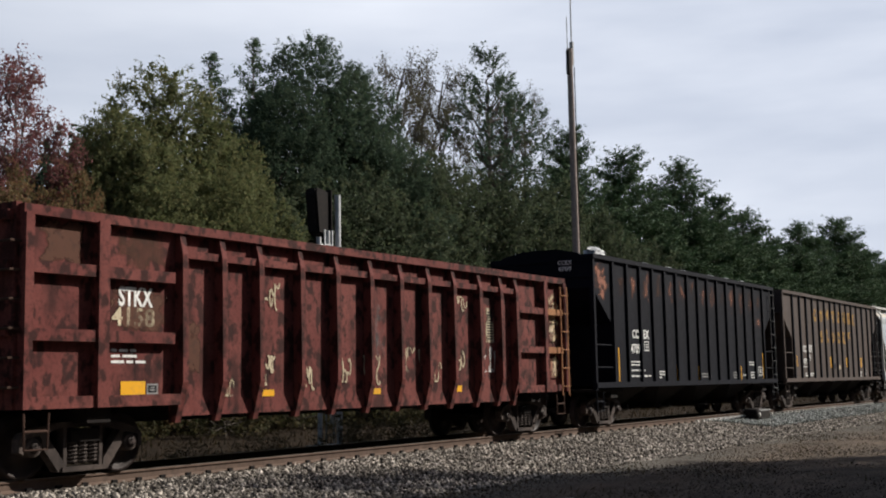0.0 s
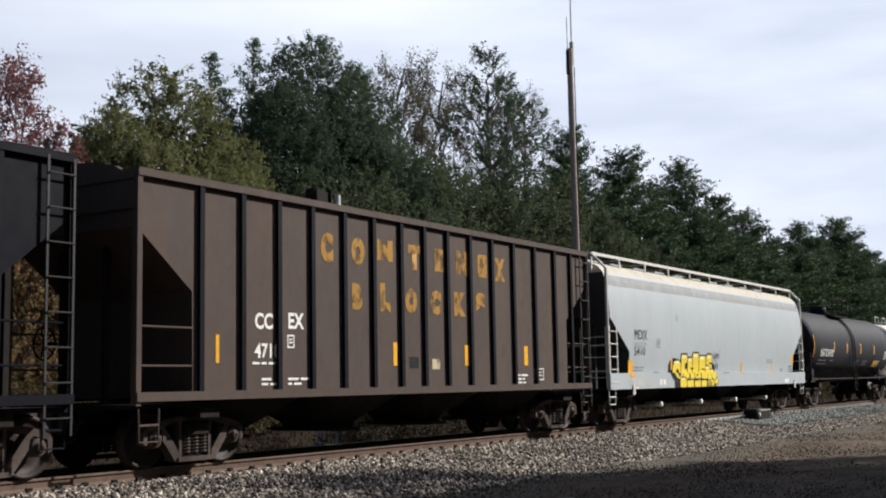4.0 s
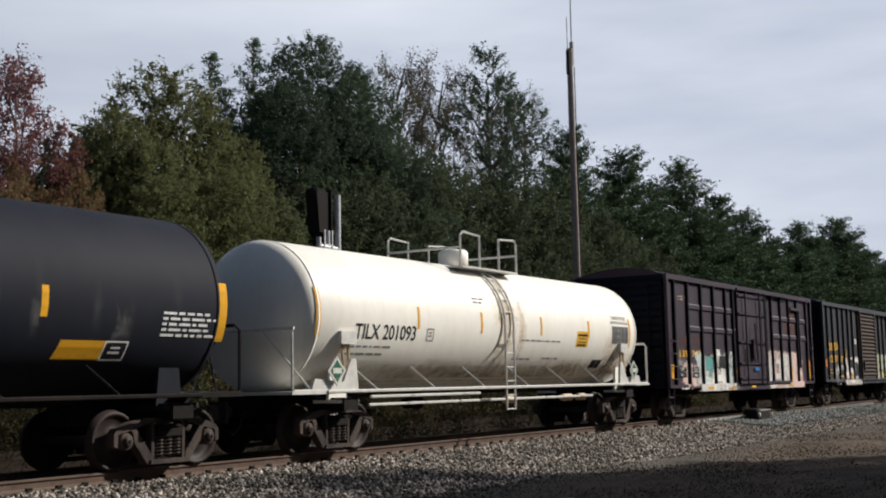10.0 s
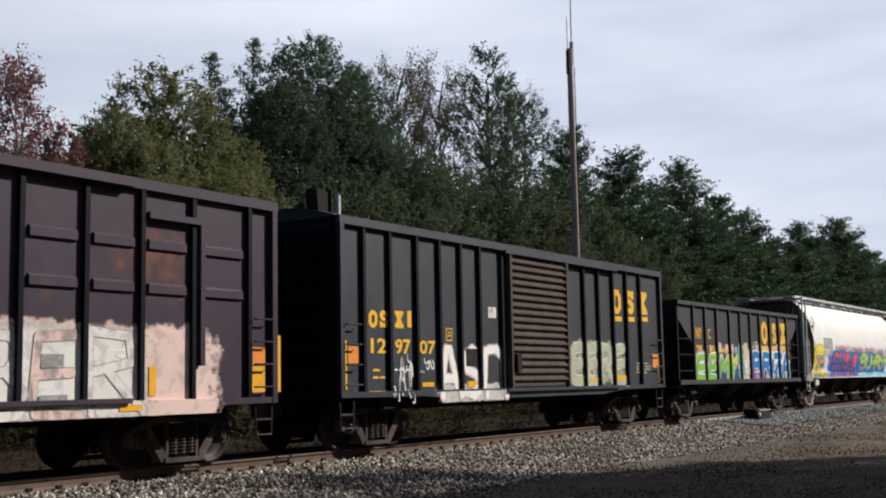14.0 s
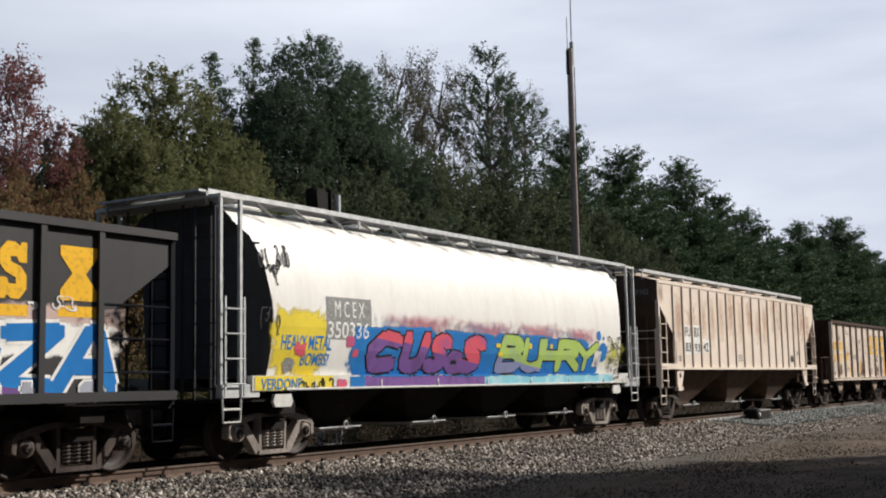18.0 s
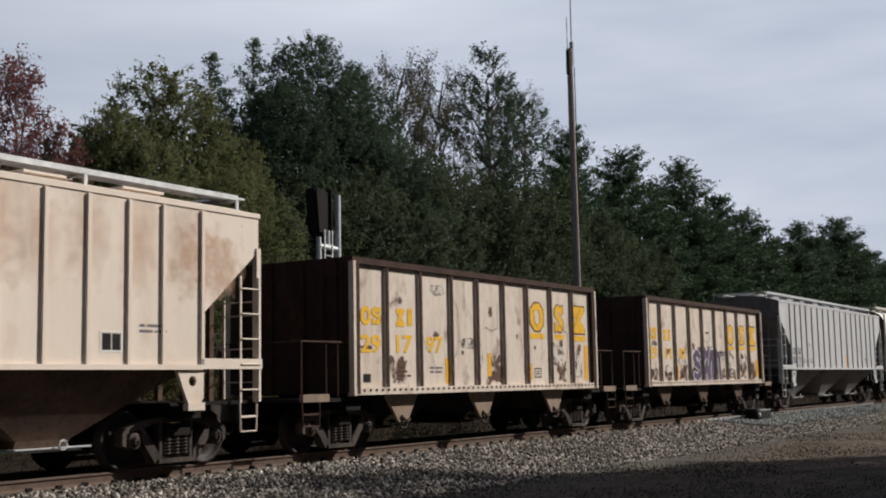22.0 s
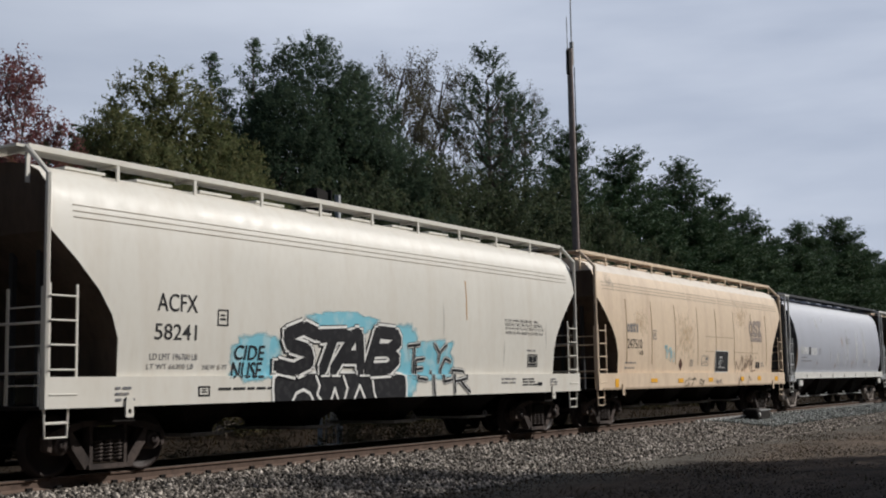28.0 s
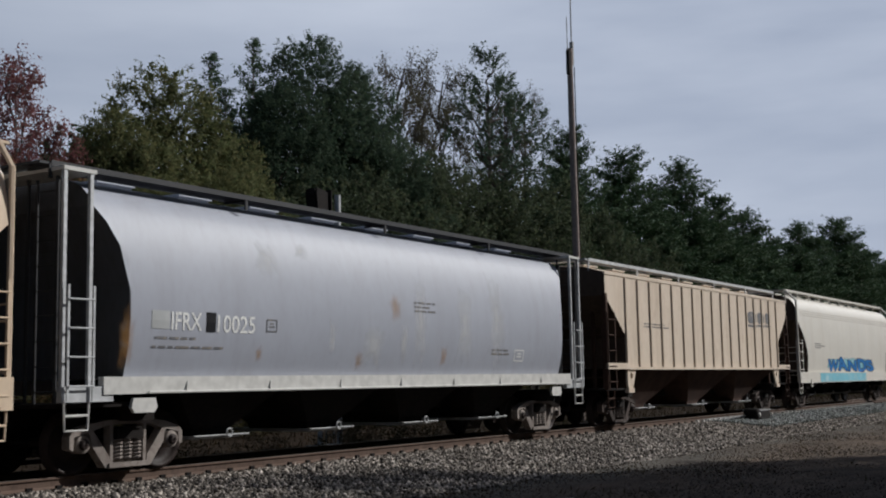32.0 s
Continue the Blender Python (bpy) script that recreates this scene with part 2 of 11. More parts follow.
def raw_mesh(name, verts, faces_flat, size, material, smooth=False):
    """A mesh from arrays: verts (n, 3), faces of one size."""
    me = bpy.data.meshes.new(name)
    nf = len(faces_flat) // size
    me.vertices.add(len(verts))
    me.vertices.foreach_set("co", np.asarray(verts, np.float32).ravel())
    me.loops.add(len(faces_flat))
    me.loops.foreach_set("vertex_index", np.asarray(faces_flat, np.int32))
    me.polygons.add(nf)
    me.polygons.foreach_set("loop_start", np.arange(0, nf * size, size, dtype=np.int32))
    me.update(calc_edges=True)
    me.validate()
    me.materials.append(material)
    return me


# ---------------------------------------------------------------- ground
def ground_height(x, y):
    """Level track bed with shoulders, a flat yard this side, rough grass on the far side."""
    a = abs(y)
    if a < 1.6:
        z = -0.20
    elif y < 0:
        z = -0.20 - 0.28 * min(1, (a - 1.6) / 3.0)
    else:
        z = -0.20 - 0.25 * min(1, (a - 1.6) / 2.2) + 0.012 * max(0, a - 8)
    return z


def yard_material():
    m, nt, b = mat_nodes("yard_ground", 1.0)
    b.inputs["Specular IOR Level"].default_value = 0.03
    gravel = mix(nt, noise_fac(nt, 22, 0.35, 0.65, detail=8.0), (0.05, 0.046, 0.042), (0.16, 0.145, 0.125))
    dirt = mix(nt, noise_fac(nt, 1.2, 0.35, 0.65, (1, 2.2, 1), 8.0), (0.14, 0.108, 0.085), (0.075, 0.062, 0.05))
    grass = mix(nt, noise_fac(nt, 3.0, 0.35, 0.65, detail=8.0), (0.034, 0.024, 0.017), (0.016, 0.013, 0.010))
    tc, sep = nt.nodes.new("ShaderNodeTexCoord"), nt.nodes.new("ShaderNodeSeparateXYZ")
    nt.links.new(tc.outputs["Object"], sep.inputs[0])
    wob = nt.nodes.new("ShaderNodeMath")
    wob.operation = "ADD"
    nt.links.new(sep.outputs["Y"], wob.inputs[0])
    nt.links.new(scaled(nt, noise_fac(nt, 0.25, 0.2, 0.8, detail=5.0), 3.0), wob.inputs[1])

    def step(lo, hi):
        r = nt.nodes.new("ShaderNodeMapRange")
        r.inputs["From Min"].default_value, r.inputs["From Max"].default_value = lo, hi
        nt.links.new(wob.outputs[0], r.inputs["Value"])
        return r.outputs["Result"]
    col = mix(nt, step(-5.2, -3.8), dirt, gravel)
    # the dark brown starts between the rails, so the bed there is darker too
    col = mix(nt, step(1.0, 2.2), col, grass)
    nt.links.new(col, b.inputs["Base Color"])
    relief(nt, b, 25, 0.6, 0.04)
    return m


def make_ground():
    xs = np.concatenate([np.linspace(-600, -40, 15), np.arange(-36, 140, 2.0), np.linspace(150, 2500, 24)])
    ys = np.concatenate([np.linspace(-800, -30, 12), np.arange(-28, -8, 1.0), np.arange(-8, 12, 0.4), np.linspace(13, 60, 24), np.linspace(80, 1500, 12)])
    verts, nx, ny = [], len(xs), len(ys)
    for y in ys:
        for x in xs:
            verts.append((x, y, ground_height(x, y) + (0.05 * noise.noise((x * 0.3, y * 0.5, 0)) if abs(y) > 4 else 0.012 * noise.noise((x, y * 2, 0)))))
    idx = np.arange(nx * ny).reshape(ny, nx)
    quads = np.stack([idx[:-1, :-1], idx[:-1, 1:], idx[1:, 1:], idx[1:, :-1]], -1).reshape(-1)
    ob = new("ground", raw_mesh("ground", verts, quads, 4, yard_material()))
    tagged(ob, "gravelly railside ground with brown grass beyond the track", "ground", kind="structure")


make_ground()


def stones(name, n, xr, yr, size, tones, label, up=0.0, skew=1.0):
    """Loose crushed stone as many small uneven lumps."""
    rng = np.random.default_rng(len(name) + n)
    x = xr[0] + (xr[1] - xr[0]) * rng.random(n) ** skew
    y = yr[0] + (yr[1] - yr[0]) * rng.random(n)
    z = np.array([ground_height(a, b) for a, b in zip(x, y)]) + up
    s = size * (0.55 + 0.9 * rng.random(n))
    base = np.array([(1, 0, 0), (0, 1, 0), (-1, 0, 0), (0, -1, 0), (0, 0, 0.8), (0, 0, -0.8)], float)
    pts = base[None] * (0.6 + 0.8 * rng.random((n, 6, 1))) * s[:, None, None]
    ang = rng.random((n, 3)) * math.tau
    for ax, (i, j) in enumerate(((0, 1), (1, 2), (0, 2))):
        c, t = np.cos(ang[:, ax, None]), np.sin(ang[:, ax, None])
        a, b = pts[..., i].copy(), pts[..., j].copy()
        pts[..., i], pts[..., j] = a * c - b * t, a * t + b * c
    pts += np.stack([x, y, z + s * 0.25], -1)[:, None]
    tri = np.array([(0, 1, 4), (1, 2, 4), (2, 3, 4), (3, 0, 4), (1, 0, 5), (2, 1, 5), (3, 2, 5), (0, 3, 5)])
    faces = (tri[None] + 6 * np.arange(n)[:, None, None]).reshape(-1)
    ob = new(name, raw_mesh(name, pts.reshape(-1, 3), faces, 3, stony(name, tones)))
    return tagged(ob, label, "gravel", kind="stuff")


BALLAST_TONES = ((0.026, 0.023, 0.021), (0.175, 0.152, 0.13), (0.56, 0.50, 0.44))
stones("ballast", 54000, (7, 75), (-4.9, -0.86), 0.036, BALLAST_TONES, "grey crushed-stone ballast along the near rail", skew=1.5)
stones("ballast", 9000, (10, 60), (-0.64, 2.2), 0.036, BALLAST_TONES, "dark crushed-stone ballast between the rails", skew=1.3)
stones("gravel_heap", 7000, (38, 75), (-3.3, -1.3), 0.035, ((0.1, 0.11, 0.105), (0.22, 0.235, 0.225), (0.4, 0.41, 0.4)), "pale grey-green fresh gravel beside the rail", up=0.05, skew=1.2)
stones("gravel", 26000, (10, 60), (-11.5, -4.6), 0.017, ((0.05, 0.041, 0.034), (0.12, 0.096, 0.078), (0.28, 0.24, 0.2)), "scattered small stones on the dirt road", skew=1.5)


# ---------------------------------------------------------------- track
def make_track():
    track = tagged(new("railway_track"), "straight rusty railway track on ballast", "track", kind="structure")
    half = [(0.0, 0.0), (0.030, 0.0), (0.036, -0.008), (0.036, -0.03), (0.012, -0.045), (0.009, -0.13), (0.03, -0.15), (0.07, -0.165), (0.07, -0.175)]
    outline = half[1:] + [(-a, b) for a, b in half[1:]][::-1]
    for s in (-1, 1):
        bm = bmesh.new()
        prism(bm, [(s * 0.755 + a, b) for a, b in outline], -120, 700, "x")
        rail = part("rail", bm, RAIL_SIDE, track, "brown rusty steel rail")
        part("running_band", B((-120, 700, s * 0.755 - 0.026, s * 0.755 + 0.026, 0.0005, 0.003)), RAIL_TOP, rail, "polished rail top")
    tie = mesh_of("tie", B((-0.115, 0.115, -1.3, 1.3, -0.35, -0.182)), TIE_WOOD)
    bm = B(*[(-0.09, 0.09, s * 0.755 - 0.17, s * 0.755 + 0.17, -0.182, -0.17) for s in (-1, 1)])
    for s in (-1, 1):
        for o in (-0.1, 0.1):
            box(bm, -0.05, 0.05, s * 0.755 + o - 0.022, s * 0.755 + o + 0.022, -0.17, -0.115)
    plate = mesh_of("tie_plate", bm, BLACK_IRON)
    for k in range(260):
        t = part("tie", tie, None, track)
        t.location = (-8 + 0.52 * k, 0.03 * math.sin(k * 2.3), 0)
        part("tie_plate", plate, None, t, "iron plates with spikes")
    bm = bmesh.new()
    for k in range(200):
        x = -8 + 0.52 * (260 + k)
        box(bm, x - 0.115, x + 0.115, -1.3, 1.3, -0.35, -0.182)
    tagged(part("far_ties", bm, TIE_WOOD, track, "wooden ties far along the line"), kind="stuff")


make_track()


# ---------------------------------------------------------------- trees
def blades_at(rng, centres, size, length=1.0, facing=None):
    """Leaf blades: one small triangle at each centre, facing roughly outwards from its clump."""
    n = len(centres)
    f = rng.normal(size=(n, 3)) * 0.45
    if facing is not None:
        f = f + facing
    f /= np.linalg.norm(f, axis=1, keepdims=True)
    a = rng.normal(size=(n, 3))
    a -= f * (a * f).sum(1, keepdims=True)
    a /= np.linalg.norm(a, axis=1, keepdims=True)
    b = np.cross(f, a)
    s = size * (0.6 + 0.8 * rng.random((n, 1)))
    a, b = a * s * length, b * s
    return np.stack([centres - a - b, centres + a - b * 0.15, centres + a * 0.25 + b], 1)


def limb(rng, p, d, length, r, out, tips, depth, spread):
    """Grows one limb and its forks as tapered bars; collects the tips."""
    pts, q = [Vector(p)], Vector(p)
    for _ in range(3):
        d = (d + Vector(rng.normal(size=3)) * 0.16).normalized()
        q = q + d * length / 3
        pts.append(q.copy())
    out.append((pts, r, r * 0.55))
    tips.append(q.copy())
    if depth:
        for _ in range(3):
            at = pts[int(rng.integers(1, 4))]
            dd = (d + Vector(rng.normal(size=3)) * spread + Vector((0, 0, 0.15))).normalized()
            limb(rng, at, dd, length * 0.62, r * 0.5, out, tips, depth - 1, spread)


def crown_mesh(name, centres, size, material, rng, length=1.0, facing=None):
    v = blades_at(rng, centres, size, length, facing).reshape(-1, 3)
    return raw_mesh(name, v, np.arange(len(v)), 3, material)


def waves(rng, reach, count=8):
    """A smooth random field: a handful of waves of about one length, of unit spread."""
    k, ph = rng.normal(size=(count, 3)) / reach, rng.random(count) * math.tau
    return lambda p: np.sin(p @ k.T + ph).sum(1) / math.sqrt(count / 2)


def branch_mesh(rng, height, starts, ends, thick):
    """A forked trunk: a leader, limbs that leave it and rise to their ends."""
    bm = bmesh.new()
    top = max(e[2] for e in ends) * 0.92
    tube(bm, [(0, 0, -0.4), (0.12, 0.05, top * 0.3), (-0.06, 0.1, top * 0.62), (0.05, 0, top)], thick, 6, thick * 0.15)
    for e, s in zip(ends, starts):
        a, b = Vector((0, 0, s)), Vector(e)
        bend = Vector((0, 0, -0.10 * (b - a).length)) + Vector(rng.normal(size=3)) * 0.15
        tube(bm, [a, a.lerp(b, 0.35) + bend, a.lerp(b, 0.7) + bend * 0.7, b], thick * 0.38, 4, 0.012)
    return bm


def leafy_tree(seed, height, width, outline, shoots, per, leaf, material, label, length=0.9, gaps=0.9, inner=0.25, heart=2500, limbs=26, lean=0.55, bark_label="grey-brown trunk with forked limbs"):
    """A broad-leaved tree: leafy shoots all over an uneven crown, thinned out by gaps; outline gives the half-width by height."""
    rng = np.random.default_rng(seed)
    tree = tagged(new("tree"), label, "tree")
    fk, rk = [o[0] for o in outline], [o[1] for o in outline]
    f = fk[0] + (fk[-1] - fk[0]) * rng.random(shoots * 4)
    f = f[rng.random(len(f)) < np.interp(f, fk, rk) + 0.08][:shoots]
    n = len(f)
    a = rng.random(n) * math.tau
    ring = np.stack([np.cos(a), np.sin(a), f * height / width * 2.2], -1)
    swell = 1 + 0.16 * waves(rng, 0.55)(ring) + 0.09 * waves(rng, 0.22)(ring)
    rad = width / 2 * np.interp(f, fk, rk) * swell
    deep = np.where(rng.random(n) < inner, np.sqrt(rng.random(n)) * 0.8, 1 - 0.34 * rng.random(n) ** 1.6)
    out = np.stack([np.cos(a), np.sin(a), np.zeros(n)], -1)
    p = out * (rad * deep)[:, None] + np.stack([0 * a, 0 * a, f * height * (1 + 0.03 * swell)], -1)
    keep = waves(rng, 0.9)(p) + 0.6 * waves(rng, 0.4)(p) > -gaps
    p, out, f = p[keep], out[keep], f[keep]
    n = len(p)
    d = out * (1 - 0.5 * f[:, None]) + rng.normal(size=(n, 3)) * 0.34
    d[:, 2] += lean * (0.3 + f)
    d /= np.linalg.norm(d, axis=1, keepdims=True)
    ln = (length * (0.5 + 0.9 * rng.random(n)))[:, None, None]
    s = rng.random((n, per, 1)) ** 0.85
    puff = rng.normal(size=(n, per, 3))
    pos = p[:, None] + d[:, None] * ln * (s - 0.35) + puff * ln * 0.2 * (1.0 - 0.72 * s)
    face = puff * 0.75 + out[:, None] * 0.35 + np.array([0, 0, 0.55])
    pos, face = pos.reshape(-1, 3), face.reshape(-1, 3)
    size = np.full((len(pos), 1), leaf)
    if heart:
        hf = fk[0] + (fk[-1] - fk[0]) * 0.9 * rng.random(heart)
        ha, hr = rng.random(heart) * math.tau, width / 2 * np.interp(hf, fk, rk) * 0.66 * np.sqrt(rng.random(heart))
        pos = np.concatenate([pos, np.stack([np.cos(ha) * hr, np.sin(ha) * hr, hf * height * 0.97], -1)])
        face = np.concatenate([face, rng.normal(size=(heart, 3))])
        size = np.concatenate([size, np.full((heart, 1), max(leaf * 1.6, width * 0.014))])
    up = pos[:, 2] > 0.05
    ends = [tuple(p[i] * np.array([0.9, 0.9, 0.98])) for i in rng.choice(n, min(limbs, n), replace=False)]
    starts = [max(height * 0.12, e[2] - math.hypot(e[0], e[1]) * rng.uniform(0.6, 1.3) - 0.4) for e in ends]
    part("trunk", branch_mesh(rng, height, starts, ends, height * 0.011), BARK, tree, bark_label)
    part("crown", crown_mesh("crown", pos[up], size[up], material, rng, 1.3, face[up]), None, tree, "uneven leafy crown")
    return tree


def twig_tree(seed, height, width, leaves, leaf_size, material, label, depth=4, thick=0.0042):
    """A half-bare tree: many forked twigs with thin leaf clusters at their tips."""
    rng = np.random.default_rng(seed)
    tree = tagged(new("tree"), label, "tree")
    out, tips = [([Vector((0, 0, -0.4)), Vector((0.15, 0, height * 0.3)), Vector((-0.1, 0.1, height * 0.55)), Vector((0, 0, height * 0.72))], height * 0.009, height * 0.0012)], []
    for k in range(12):
        a = k * 2.4 + rng.random()
        limb(rng, (0, 0, height * (0.2 + 0.5 * k / 11)), Vector((math.cos(a), math.sin(a), 0.9 + 0.12 * k)), (width * 0.27 + height * 0.03) * (1 - 0.3 * k / 11), height * thick, out, tips, depth, 0.55)
    bm = bmesh.new()
    for pts, r, re in out:
        tube(bm, pts, max(r, 0.009), 3, max(re, 0.006))
    part("trunk", bm, BARK, tree, "grey trunk with many fine twigs")
    tip = np.array([t for t in tips if t.z < height and math.hypot(t.x, t.y) < width * 0.62])
    pick = tip[rng.integers(0, len(tip), leaves)]
    off = rng.normal(size=pick.shape)
    part("crown", crown_mesh("crown", pick + off * 0.16, leaf_size, material, rng, 1.2, off * 0.5 + np.array([0, 0, 0.4])), None, tree, "sparse leaves on fine twigs")
    return tree


def pine_tree(seed, height, width, needles, material, label, bare=0.35, size=0.05, full_at=0.3, point=0.62, tuft=0.62, step=0.3):
    """A pine: straight trunk, rising boughs with side twigs, each twig ending in a brush of needles."""
    rng = np.random.default_rng(seed)
    tree = tagged(new("pine_tree"), label, "tree")
    bm = bmesh.new()
    tube(bm, [(0, 0, -0.4), (0.1, 0, height * 0.5), (0.0, 0.05, height * 0.985)], height * 0.0095, 7, 0.02)
    tips, ways = [], []
    z = height * bare
    while z < height * 0.985:
        f = (z / height - bare) / (1 - bare)
        reach = width / 2 * ((0.75 + 0.25 * f / full_at) if f < full_at else ((1 - f) / (1 - full_at)) ** point + 0.07)
        for _ in range(int(rng.integers(4, 7))):
            a, ln = rng.random() * math.tau, reach * rng.uniform(0.4, 1.1)
            rise = 0.1 + 0.55 * f
            d = np.array([math.cos(a), math.sin(a), rise])
            base = np.array([0, 0, z + rng.uniform(-0.15, 0.15)])
            end = base + d * ln
            tube(bm, [tuple(base), tuple(base + d * ln * 0.55 - np.array([0, 0, 0.04 * ln])), tuple(end + np.array([0, 0, 0.05 * ln]))], 0.03, 3, 0.008)
            for q in np.arange(0.2 if ln > 1.0 else 0.5, 1.01, 0.34 / max(ln, 0.4)):
                for side in (-1, 0, 1):
                    if side and rng.random() < 0.2:
                        continue
                    way = d + side * np.array([-d[1], d[0], 0]) * rng.uniform(0.5, 1.0) + rng.normal(size=3) * 0.15 + np.array([0, 0, 0.35])
                    way /= np.linalg.norm(way)
                    tips.append(base + d * ln * q + way * (0.0 if side == 0 else rng.uniform(0.2, 0.6) * min(1, ln)))
                    ways.append(way)
        z += step * rng.uniform(0.6, 1.4)
    for k in range(5):
        tips.append(np.array([0.0, 0.05, height * (0.95 + 0.01 * k)]))
        ways.append(np.array([0.0, 0.0, 1.0]))
    part("trunk", bm, BARK, tree, "straight brown trunk with thin boughs")
    tips, ways = np.array(tips), np.array(ways)
    pick = rng.integers(0, len(tips), needles)
    puff = rng.normal(size=(needles, 3))
    s = rng.random((needles, 1))
    pos = tips[pick] + ways[pick] * (s - 0.25) * tuft + puff * tuft * 0.26 * (1.05 - 0.6 * s)
    part("crown", crown_mesh("crown", pos, size, material, rng, 2.0, puff * 0.7 + np.array([0, 0, 0.4])), None, tree, "brushes of needles on open boughs")
    return tree


OAK = leafy("oak_leaves", (0.046, 0.068, 0.038), (0.064, 0.084, 0.046), (0.098, 0.104, 0.058))
DARK_OAK = leafy("evergreen_leaves", (0.034, 0.062, 0.040), (0.050, 0.078, 0.048), (0.084, 0.108, 0.062))
AUTUMN = leafy("autumn_leaves", (0.085, 0.112, 0.048), (0.125, 0.140, 0.060), (0.185, 0.160, 0.072))
BLUSH = leafy("turning_leaves", (0.10, 0.10, 0.045), (0.17, 0.12, 0.06), (0.24, 0.11, 0.06))
RED_LEAF = leafy("red_leaves", (0.17, 0.065, 0.07), (0.21, 0.085, 0.085), (0.24, 0.13, 0.10))
PINE = leafy("pine_needles", (0.038, 0.076, 0.040), (0.055, 0.096, 0.046), (0.088, 0.120, 0.058), 0.15)
DRY = leafy("dry_leaves", (0.07, 0.065, 0.04), (0.10, 0.09, 0.055), (0.07, 0.075, 0.038))
SCRUB = leafy("scrub_leaves", (0.03, 0.035, 0.015), (0.06, 0.055, 0.025), (0.11, 0.08, 0.04))

DOME = ((0.04, 0.78), (0.2, 0.97), (0.45, 1.0), (0.66, 0.9), (0.8, 0.72), (0.91, 0.44), (0.97, 0.12))
BROAD = ((0.05, 0.62), (0.25, 0.88), (0.5, 1.0), (0.72, 0.97), (0.86, 0.78), (0.95, 0.45), (0.99, 0.12))
LOOSE = ((0.3, 0.3), (0.45, 0.75), (0.62, 1.0), (0.78, 0.9), (0.9, 0.55), (0.985, 0.12))


